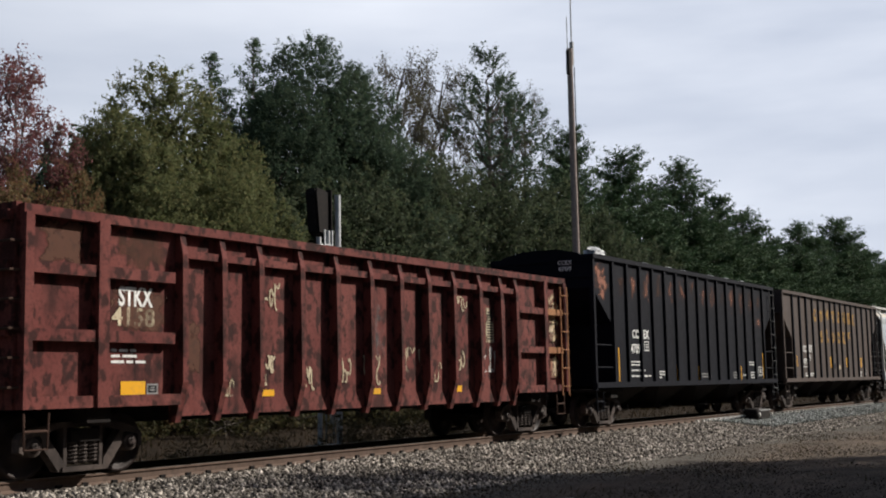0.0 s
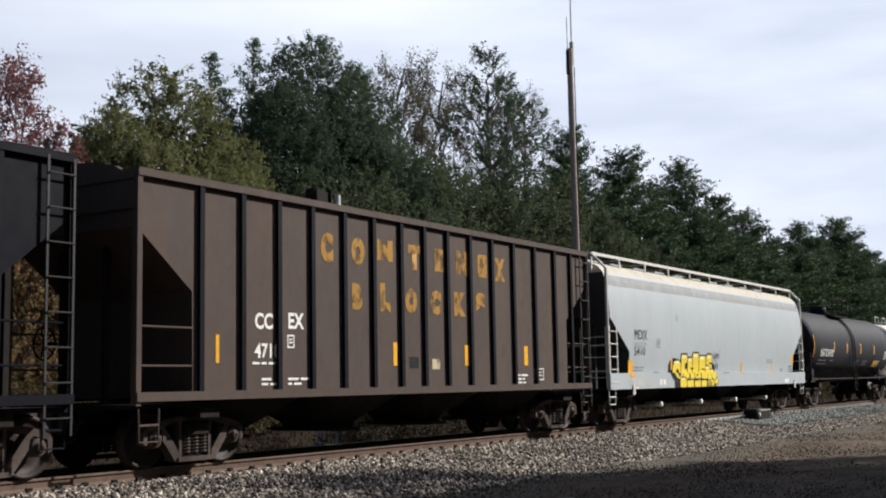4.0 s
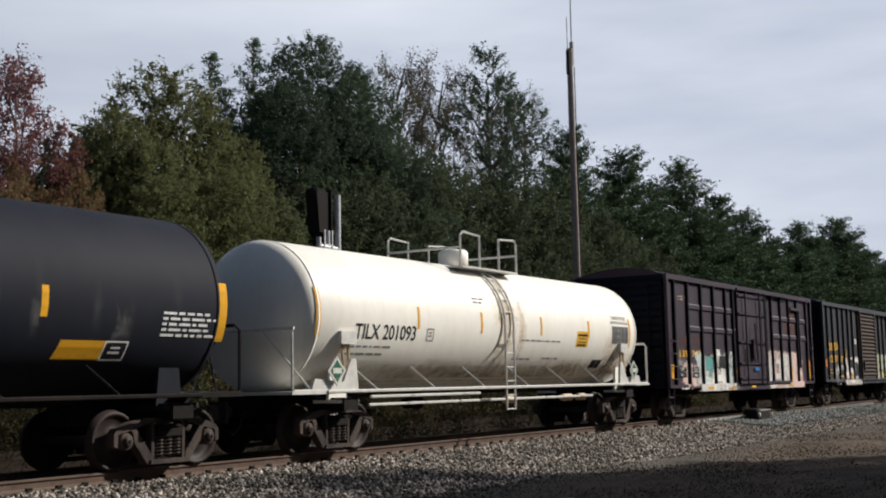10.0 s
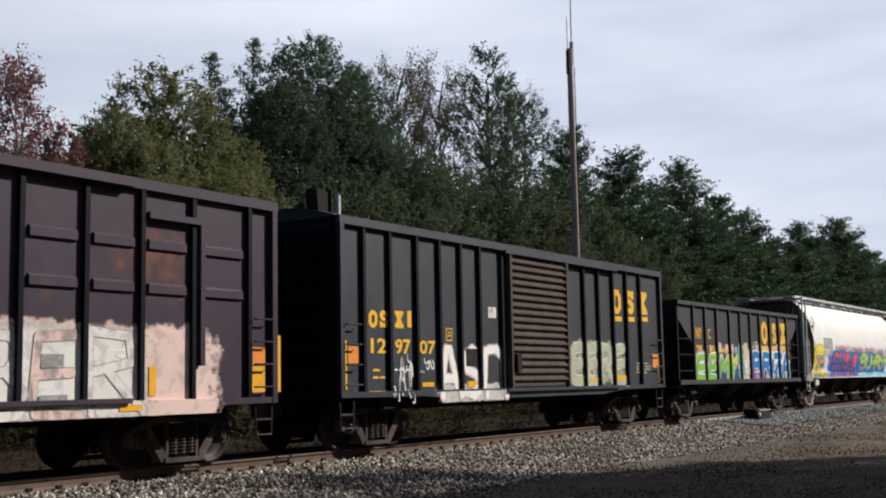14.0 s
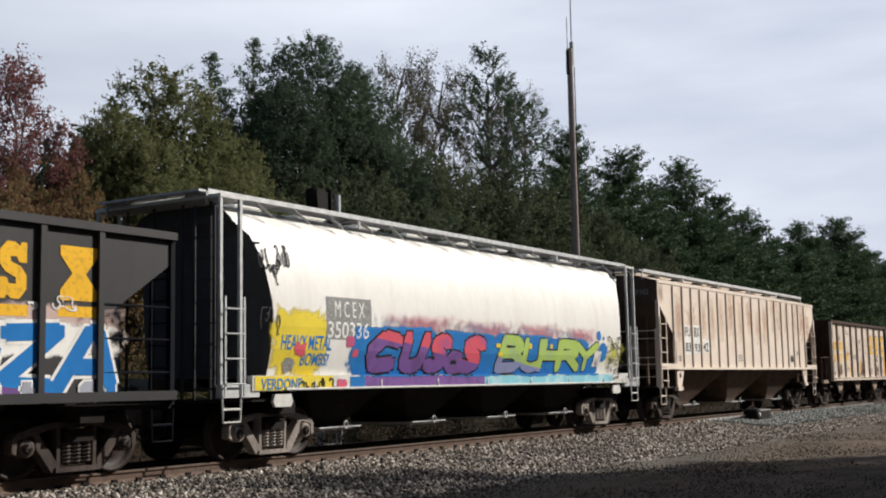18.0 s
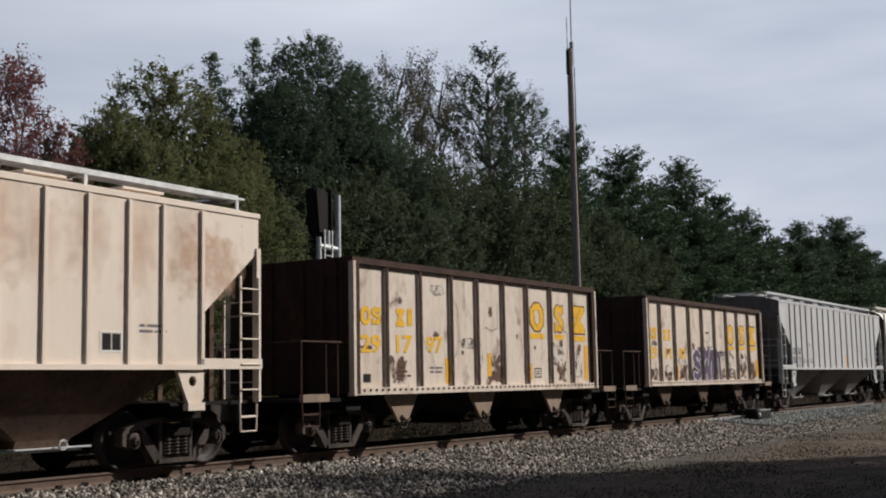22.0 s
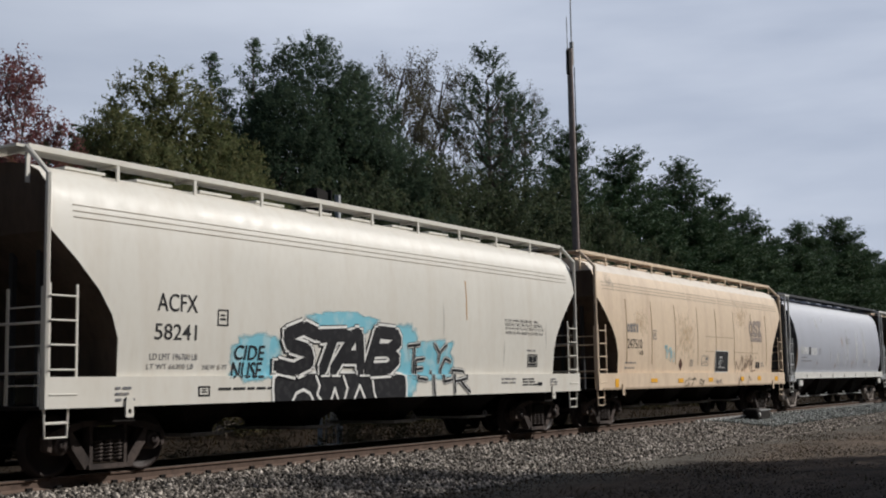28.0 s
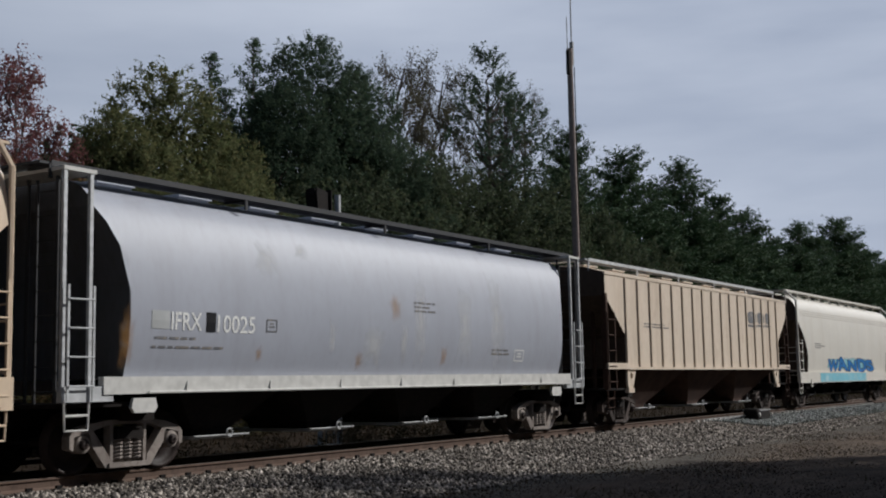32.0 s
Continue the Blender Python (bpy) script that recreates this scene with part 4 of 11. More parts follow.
def bay(car, x, top_w, bot_w, z1, z0, material, y1=1.42, y0=0.45, gate=GREY_STEEL, label="", name="hopper_bay"):
    """One sloping hopper pocket with its sliding gate."""
    bm = bmesh.new()
    ring = lambda w, y, z: [(x - w / 2, -y, z), (x + w / 2, -y, z), (x + w / 2, y, z), (x - w / 2, y, z)]
    loft(bm, [ring(top_w, y1, z1), ring(bot_w, y0 + 0.25, z0 + 0.12), ring(bot_w, y0 + 0.2, z0)])
    b = part(name, bm, material, car, label)
    bm = B((x - bot_w / 2 - 0.1, x + bot_w / 2 + 0.1, -y0 - 0.4, y0 + 0.4, z0 - 0.045, z0 + 0.01))
    for s in (-1, 1):
        box(bm, x - bot_w / 2 - 0.2, x + bot_w / 2 + 0.2, s * (y0 + 0.44) - 0.04, s * (y0 + 0.44) + 0.04, z0 - 0.01, z0 + 0.02)
        tube(bm, [(x - bot_w / 2 - 0.2, s * (y0 + 0.5), z0 + 0.01), (x + bot_w / 2 + 0.2, s * (y0 + 0.5), z0 + 0.01)], 0.013)
        spin_at = [(x + 0.1 + 0.07 * math.cos(k * math.tau / 8), s * (y0 + 0.56), z0 + 0.05 + 0.07 * math.sin(k * math.tau / 8)) for k in range(9)]
        tube(bm, spin_at, 0.016)
    part("outlet_gate", bm, gate, b, "sliding outlet gate with its crank")


def decal(car, bm, material, prof, name, lift=0.006, label=""):
    """Lays a flat drawing (x, 0, z) on the near side of a hull, bent to its profile."""
    bm.normal_update()
    bmesh.ops.triangulate(bm, faces=bm.faces[:])
    bmesh.ops.bisect_plane(bm, geom=bm.verts[:] + bm.edges[:] + bm.faces[:], plane_co=(0, 0, prof[0][0]), plane_no=(0, 0, 1), clear_inner=True)
    for z, _ in prof:
        bmesh.ops.bisect_plane(bm, geom=bm.verts[:] + bm.edges[:] + bm.faces[:], plane_co=(0, 0, z), plane_no=(0, 0, 1))
    for v in bm.verts:
        v.co.y += -side_at(prof, v.co.z) - lift
    me = bpy.data.meshes.new(name)
    bm.to_mesh(me)
    bm.free()
    me.materials.append(material)
    return part(name, me, None, car, label)


def glyphs(text, heavy=0.0, shear=0.0):
    """The built-in font's characters as a flat bmesh in x-z, scaled to a cap height of one."""
    cu = bpy.data.curves.new("t", "FONT")
    cu.body, cu.size, cu.offset, cu.shear, cu.resolution_u = text, 1.0, heavy, shear, 3
    ob = bpy.data.objects.new("t", cu)
    me = bpy.data.meshes.new_from_object(ob)
    bm = bmesh.new()
    bm.from_mesh(me)
    bpy.data.objects.remove(ob), bpy.data.meshes.remove(me), bpy.data.curves.remove(cu)
    for v in bm.verts:
        v.co = (v.co.x / 0.729, 0, v.co.y / 0.729)
    return bm


def fit_box(bm, x0, z0, w, h):
    xs, zs = [v.co.x for v in bm.verts], [v.co.z for v in bm.verts]
    a, b, c, d = min(xs), max(xs), min(zs), max(zs)
    for v in bm.verts:
        v.co.x = x0 + (v.co.x - a) / (b - a) * w
        v.co.z = z0 + (v.co.z - c) / (d - c) * h
    return bm


def lettering(car, text, x0, z0, w, h, material, prof, heavy=0.012, shear=0.0, lift=0.006, label="", name="lettering"):
    return decal(car, fit_box(glyphs(text, heavy, shear), x0, z0, w, h), material, prof, name, lift, label)


def patch(car, x0, z0, w, h, material, prof, name="marking", lift=0.005, label="", slant=0.0):
    bm = bmesh.new()
    bm.faces.new([bm.verts.new(c) for c in ((x0, 0, z0), (x0 + w, 0, z0), (x0 + w + slant, 0, z0 + h), (x0 + slant, 0, z0 + h))])
    return decal(car, bm, material, prof, name, lift, label)


def small_print(car, x0, z0, rows, w, material, prof, seed=0, step=0.085, h=0.04):
    """Stencilled lines too small to read, as short bars."""
    rng = random.Random(seed)
    bm = bmesh.new()
    for k in range(rows):
        x, end = x0, x0 + w * rng.uniform(0.6, 1)
        while x < end:
            ln = rng.uniform(0.08, 0.3)
            z = z0 - k * step
            bm.faces.new([bm.verts.new(c) for c in ((x, 0, z), (x + ln, 0, z), (x + ln, 0, z + h), (x, 0, z + h))])
            x += ln + 0.05
    decal(car, bm, material, prof, "stencil", 0.006, "small stencilled lines")


def blob(car, x0, z0, w, h, material, prof, seed=0, rough=0.25, lift=0.003, n=40, label="", name="spray_patch", square=0.6, soft=0.5, spatter=1.25, amount=1.0):
    """A sprayed or rusted patch with an uneven edge that thins out."""
    bm = bmesh.new()
    uv = bm.loops.layers.uv.new("UVMap")
    rings = []
    for ring in (1.0, 0.55 if soft < 0.6 else 0.15):
        vs = []
        for k in range(n):
            a = k * math.tau / n
            ca, sa = math.cos(a), math.sin(a)
            ex, ez = math.copysign(abs(ca) ** square, ca), math.copysign(abs(sa) ** square, sa)
            r = ring * 1.06 * (1 + rough * noise.noise((ca * 2.2 + seed * 7.1, sa * 2.2, seed)) + 0.5 * rough * noise.noise((ca * 6, sa * 6, seed + 3.0)))
            vs.append(bm.verts.new((x0 + w / 2 + ex * r * w / 2, 0, z0 + h / 2 + ez * r * h / 2)))
        rings.append(vs)
    core = set(rings[1])
    faces = [bm.faces.new((rings[0][k], rings[0][(k + 1) % n], rings[1][(k + 1) % n], rings[1][k])) for k in range(n)]
    faces.append(bm.faces.new(rings[1]))
    for f in faces:
        for lp in f.loops:
            lp[uv].uv = (1.0 if lp.vert in core else 0.0, 0.0)
    return decal(car, bm, soft_edged(material, soft, spatter, amount), prof, name, lift, label)


def graffiti(car, word, x0, z0, w, h, fill, edge, prof, seed=0, heavy=0.07, rim=0.07, lean=0.15, shine=None, label="", wild=1.0):
    """Fat sprayed letters: a wide outline, then the fill, each letter leaning its own way."""
    rng = random.Random(seed)
    step = w / len(word)
    for i, ch in enumerate(word):
        dx, dz, k, sh = rng.uniform(-0.05, 0.05) * step, rng.uniform(-0.08, 0.08) * h * wild, rng.uniform(0.9, 1.12), rng.uniform(-lean, lean)
        xa, ww, za, hh = x0 + i * step + dx - 0.06 * step, step * 1.14, z0 + dz, h * k
        outer, inner = glyphs(ch, (heavy + rim) * 0.9, sh), glyphs(ch, heavy * 0.6, sh)
        xs, zs = [v.co.x for v in outer.verts], [v.co.z for v in outer.verts]
        a, b, c, d = min(xs), max(xs), min(zs), max(zs)
        for bm, m, lift in ((outer, edge, 0.007 + 0.0012 * (i % 2)), (inner, fill, 0.0105 + 0.0008 * (i % 2))):
            for v in bm.verts:
                v.co.x, v.co.z = xa + (v.co.x - a) / (b - a) * ww, za + (v.co.z - c) / (d - c) * hh
            decal(car, bm, m, prof, "graffiti_letter", lift, label)
        if shine:
            patch(car, xa + ww * rng.uniform(0.2, 0.5), za + hh * rng.uniform(0.55, 0.7), ww * 0.09, hh * 0.16, shine, prof, "graffiti_highlight", 0.0135, slant=ww * 0.08)


def running_board(car, x0, x1, y, z, roof_z, posts, material, post_mat, w=0.45, label="grated running board"):
    """Roof walkway on posts along one edge of the roof."""
    for s in (-1, 1):
        bm = B((x0, x1, s * y - w / 2, s * y + w / 2, z - 0.025, z))
        rb = part("running_board", bm, material, car, label)
        ye = s * (y + w / 2 + 0.012)
        part("edge_strip", B((x0, x1, ye - 0.01, ye + 0.01, z - 0.04, z + 0.045)), post_mat, rb)
        me = mesh_of("walkway_post", B((-0.03, 0.03, s * (y + w / 2) - 0.015, s * (y + w / 2) + 0.015, roof_z, z), (-0.02, 0.02, s * (y - w / 2), s * (y + w / 2), z - 0.07, z - 0.03)), post_mat)
        for k in range(posts):
            part("walkway_post", me, None, rb).location = (x0 + (x1 - x0) * k / (posts - 1), 0, 0)
    for s, x in ((-1, x0), (1, x1)):
        part("crossover_board", B((x - 0.2, x + 0.2, -y - w / 2, y + w / 2, z - 0.02, z + 0.02)), material, car, "grated roof crossover")


def hatches(car, xs, z, material, y=0.0, w=0.62):
    bm = B((-w * 0.6, w * 0.6, -w / 2, w / 2, 0, 0.13))
    box(bm, -w * 0.65, w * 0.65, -w / 2 - 0.05, w / 2 + 0.05, 0.13, 0.17)
    me = mesh_of("roof_hatch", bm, material)
    for x in xs:
        part("roof_hatch", me, None, car, "hinged loading hatch").location = (x, y, z)


def brake_wheel(car, x, y, z, material):
    bm = bmesh.new()
    n = 18
    for k in range(n):
        a, b = k * math.tau / n, (k + 1) * math.tau / n
        tube(bm, [(0, 0.26 * math.cos(a), 0.26 * math.sin(a)), (0, 0.26 * math.cos(b), 0.26 * math.sin(b))], 0.017, 5)
    for k in range(5):
        a = k * math.tau / 5
        tube(bm, [(0, 0, 0), (0, 0.26 * math.cos(a), 0.26 * math.sin(a))], 0.014, 5)
    tube(bm, [(0, 0, 0), (0.25, 0, 0)], 0.03, 6)
    part("brake_wheel", bm, material, car, "spoked hand-brake wheel").location = (x, y, z)


# ---------------------------------------------------------------- rolling stock: kinds of car
def round_hopper(u0, u1, trucks, coat, metal, label, cuts, prof, bays, roof=None, under=BLACK_IRON, boards=11, board_z=4.72, roof_coat=None, pale=False, end_mat=None):
    """A smooth-sided covered hopper with a full side sill, sloping ends and roof walkways."""
    # end sheets and struts are coloured dark to hold the shade between cars
    end_mat = end_mat or DARK_GREY
    car, half = start_car("covered_hopper", u0, u1, label, "covered hopper")
    mid = (u0 + u1) / 2
    underframe(car, half, [t - mid for t in trucks])
    if roof_coat:
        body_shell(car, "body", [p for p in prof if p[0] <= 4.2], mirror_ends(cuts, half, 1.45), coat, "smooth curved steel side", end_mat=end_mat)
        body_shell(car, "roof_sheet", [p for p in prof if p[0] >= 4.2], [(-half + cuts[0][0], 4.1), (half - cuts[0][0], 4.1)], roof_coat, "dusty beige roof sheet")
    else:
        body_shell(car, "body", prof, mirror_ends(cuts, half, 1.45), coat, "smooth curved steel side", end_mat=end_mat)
    for s in (-1, 1):
        part("side_sill", B((-half, half, s * 1.53 - 0.05, s * 1.53 + 0.05, 1.0, 1.44)), coat, car, "deep side sill")
        for e in (-1, 1):
            x = e * half
            part("corner_post", bars(0.045, [(x - e * 0.05, s * 1.52, 1.0), (x - e * 0.05, s * 1.52, 4.3), (x + e * 0.02, s * 1.12, board_z)]), metal, car)
            xa = x - e * 0.08
            ladder(car, min(xa, xa - e * 0.48), max(xa, xa - e * 0.48), s * 1.55, 1.02, 2.75, 5, metal)
            cx = x - e * 1.52
            part("roping_eye", holed_plate([(cx - 0.075, 1.14), (cx + 0.075, 1.14), (cx + 0.075, 0.84), (cx - 0.075, 0.84)], (cx, 0.93), 0.035, s * 1.595 - 0.015, s * 1.595 + 0.015), metal, car, "roping bracket with a round hole")
    for e in (-1, 1):
        x = e * half
        part("end_platform", B((min(x, x - e * 2.2), max(x, x - e * 2.2), -1.48, 1.48, 0.98, 1.03)), under, car)
        for y in (-0.95, -0.35, 0.35, 0.95):
            part("end_post", B((min(x - e * 0.35, x - e * 0.43), max(x - e * 0.35, x - e * 0.43), y - 0.04, y + 0.04, 1.03, cuts[0][1] - 0.1)), DARK_GREY, car, "upright end strut")
        part("end_rail", bars(0.02, [(x - e * 0.02, -1.45, 1.5), (x - e * 0.02, 1.45, 1.5)], [(x - e * 0.02, -1.45, 2.2), (x - e * 0.02, 1.45, 2.2)]), metal, car)
        end_ladder(car, x - e * 0.03, -1.47, -0.72, 1.05, 2.7, 3, metal)
    brake_wheel(car, -half - 0.05, 0.55, 2.0, DARK_GREY)
    sill_step(car, -half + 0.05, 0.42, metal, 1.0, 0.4), sill_step(car, half - 0.47, 0.42, metal, 1.0, 0.4)
    span = 2 * half - 5.0
    for k in range(bays):
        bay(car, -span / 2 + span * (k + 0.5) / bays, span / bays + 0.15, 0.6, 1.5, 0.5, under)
        x = -span / 2 + span * (k + 0.5) / bays
        if not pale:
            bm = bmesh.new()
            spin(bm, [(0, -0.06), (0.085, -0.06), (0.09, 0.02), (0.07, 0.05), (0.07, 0.5)], 14)
            part("outlet_cap", bm, WHITE_MARK, car, "white outlet cap").location = (x + 0.25, -1.15, 0.52)
    running_board(car, -half, half, 0.9, board_z, 4.2, boards, roof or metal, metal)
    hatches(car, [-half + 1.7 + k * (2 * half - 3.4) / 9 for k in range(10)], side_top(prof) - 0.06, coat)
    return car, half, mid


def side_top(prof):
    return prof[-1][0]


def holed_plate(outline, centre, r, y0, y1, n=24):
    """An upright plate with a round hole through it."""
    cx, cz = centre
    outer = []
    for k in range(n):
        dx, dz = math.cos(k * math.tau / n), math.sin(k * math.tau / n)
        reach = 9.0
        for (ax, az), (bx, bz) in zip(outline, outline[1:] + outline[:1]):
            ex, ez = bx - ax, bz - az
            det = dx * ez - dz * ex
            if abs(det) > 1e-9:
                far = ((ax - cx) * ez - (az - cz) * ex) / det
                along = ((ax - cx) * dz - (az - cz) * dx) / det
                if far > 0 and -1e-6 <= along <= 1 + 1e-6:
                    reach = min(reach, far)
        outer.append((cx + dx * reach, cz + dz * reach))
    inner = [(cx + r * math.cos(k * math.tau / n), cz + r * math.sin(k * math.tau / n)) for k in range(n)]
    bm = bmesh.new()
    rings = [[bm.verts.new((px, y, pz)) for px, pz in ring] for ring, y in ((outer, y0), (inner, y0), (inner, y1), (outer, y1))]
    for a, b in zip(rings, rings[1:] + rings[:1]):
        for k in range(n):
            bm.faces.new((a[k], a[(k + 1) % n], b[(k + 1) % n], b[k]))
    bmesh.ops.recalc_face_normals(bm, faces=bm.faces[:])
    return bm


def ribbed_hopper(u0, u1, trucks, coat, metal, rib_us, label, under, bays=3, cut=1.4, board_z=4.52, end_mat=None):
    """A covered hopper with upright outside ribs and deep sloping bays."""
    prof = [(1.58, 1.52), (4.12, 1.52), (4.2, 1.48), (4.36, 0.9), (4.42, 0.05)]
    car, half = start_car("covered_hopper", u0, u1, label, "covered hopper")
    mid = (u0 + u1) / 2
    underframe(car, half, [t - mid for t in trucks])
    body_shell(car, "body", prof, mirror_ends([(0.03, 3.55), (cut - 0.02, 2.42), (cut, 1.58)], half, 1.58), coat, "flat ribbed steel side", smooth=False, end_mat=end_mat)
    ribs(car, [u - mid for u in rib_us], prof, 1.62, 4.1, coat, 0.065, 0.045)
    for s in (-1, 1):
        part("side_sill", B((-half + cut, half - cut, s * 1.54 - 0.04, s * 1.54 + 0.04, 1.54, 1.62)), coat, car)
        part("top_chord", B((-half, half, s * 1.52 - 0.02, s * 1.52 + 0.02, 4.12, 4.2)), coat, car)
        for e in (-1, 1):
            x = e * half
            part("corner_post", B((min(x, x - e * 0.1), max(x, x - e * 0.1), s * 1.5 - 0.05, s * 1.5 + 0.05, 1.0, 3.6)), metal, car)
            part("end_sill", B((min(x, x - e * cut), max(x, x - e * cut), s * 1.53 - 0.05, s * 1.53 + 0.05, 1.55, 1.72)), coat, car)
            bm = holed_plate([(x - e * (cut - 0.05), 1.56), (x - e * (cut + 0.55), 1.56), (x - e * (cut + 0.3), 1.02), (x - e * (cut - 0.05), 1.02)], (x - e * (cut + 0.2), 1.36), 0.085, s * 1.5 - 0.03, s * 1.5 + 0.03)
            part("jacking_gusset", bm, coat, car, "bracket plate with a round hole")
            part("jacking_pad", B((min(x - e * (cut - 0.05), x - e * (cut + 0.32)), max(x - e * (cut - 0.05), x - e * (cut + 0.32)), s * 1.5 - 0.06, s * 1.5 + 0.06, 0.9, 1.02)), coat, car)
            xa = x - e * 0.06
            ladder(car, min(xa, xa - e * 0.46), max(xa, xa - e * 0.46), s * 1.56, 1.0, 3.1, 5, metal)
    for e in (-1, 1):
        x = e * half
        part("end_platform", B((min(x, x - e * 2.0), max(x, x - e * 2.0), -1.45, 1.45, 0.98, 1.03)), BLACK_IRON, car)
        for y in (-0.9, -0.3, 0.3, 0.9):
            part("end_post", B((min(x - e * 0.5, x - e * 0.6), max(x - e * 0.5, x - e * 0.6), y - 0.04, y + 0.04, 1.03, 3.15)), under, car, "upright end strut")
        end_ladder(car, x - e * 0.02, -1.42, -0.72, 1.05, 2.75, 3, metal)
        part("end_rail", bars(0.014, [(x - e * 0.02, -1.42, 1.7), (x - e * 0.02, 1.42, 1.7)], [(x - e * 0.02, -1.42, 2.7), (x - e * 0.02, 1.42, 2.7)]), metal, car)
    brake_wheel(car, -half - 0.05, 0.5, 2.1, metal)
    sill_step(car, -half + 0.05, 0.42, metal, 1.0, 0.48), sill_step(car, half - 0.47, 0.42, metal, 1.0, 0.48)
    span = 2 * half - 2 * cut - 0.3
    for k in range(bays):
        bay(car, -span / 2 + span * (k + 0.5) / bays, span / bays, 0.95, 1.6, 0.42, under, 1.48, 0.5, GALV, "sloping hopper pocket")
    running_board(car, -half + 0.05, half - 0.05, 0.85, board_z, 4.25, 6, GALV, GALV, 0.4)
    hatches(car, [-half + 1.6 + k * (2 * half - 3.2) / 7 for k in range(8)], 4.38, coat, 0, 0.7)
    return car, half, mid, prof


def open_hopper(u0, u1, trucks, coat, metal, rib_us, z0, z1, label, cuts, side0, side1, pockets, rim=None, inner=BLACK_IRON, rib_mat=None, sill_mat=None, category="open hopper"):
    """An open-topped hopper with outside posts; side0 and side1 bound the upright side sheet."""
    prof = [(z0, 1.5), (z1 - 0.45, 1.5)]
    car, half = start_car("hopper_car", u0, u1, label, category)
    mid = (u0 + u1) / 2
    underframe(car, half, [t - mid for t in trucks])
    a, b = side0 - mid, side1 - mid
    end0 = [(a + d, z) for d, z in cuts]
    end1 = [(b - d, z) for d, z in cuts[::-1]]
    body_shell(car, "body", prof, end0 + end1, coat, "steel hopper side", smooth=False)
    wall = [(z0, 1.5), (z1, 1.5)]
    xa, xb = end0[0][0], end1[-1][0]
    for s in (-1, 1):
        part("side_wall", B((xa, xb, s * 1.475 - 0.025, s * 1.475 + 0.025, z1 - 0.45, z1 - 0.02)), coat, car)
        part("top_chord", B((xa - 0.03, xb + 0.03, s * 1.51 - 0.07, s * 1.51 + 0.07, z1 - 0.1, z1 + 0.02)), rim or coat, car)
        part("side_sill", B((a, b, s * 1.53 - 0.06, s * 1.53 + 0.06, z0 - 0.04, z0 + 0.1)), sill_mat or coat, car)
    for x in (xa, xb):
        part("end_wall", B((x - 0.045, x + 0.045, -1.49, 1.49, (z1 - 0.6) if inner is BLACK_IRON else z0, z1 + 0.02)), coat if inner is BLACK_IRON else inner, car, "end wall")
    ribs(car, [u - 0.1 - mid for u in rib_us], wall, z0 + 0.08, z1 - 0.09, rib_mat or coat, 0.085 if inner is not BLACK_IRON else 0.10, 0.065)
    for x, w in pockets:
        bay(car, x - mid, w, 0.55, z0 + 0.05, 0.42, inner, 1.3, 0.45, BLACK_IRON, "hopper door pocket")
    for e in (-1, 1):
        x = e * half
        part("end_platform", B((min(x, x - e * 1.9), max(x, x - e * 1.9), -1.45, 1.45, 0.95, 1.02)), BLACK_IRON, car)
    brake_wheel(car, -half - 0.02, 0.5, 2.0, metal)
    return car, half, mid, wall


def round_head(r, x, e, depth=0.55, n=7):
    return [(r * math.cos(k / n * math.pi / 2), x + e * depth * math.sin(k / n * math.pi / 2)) for k in range(n + 1)]


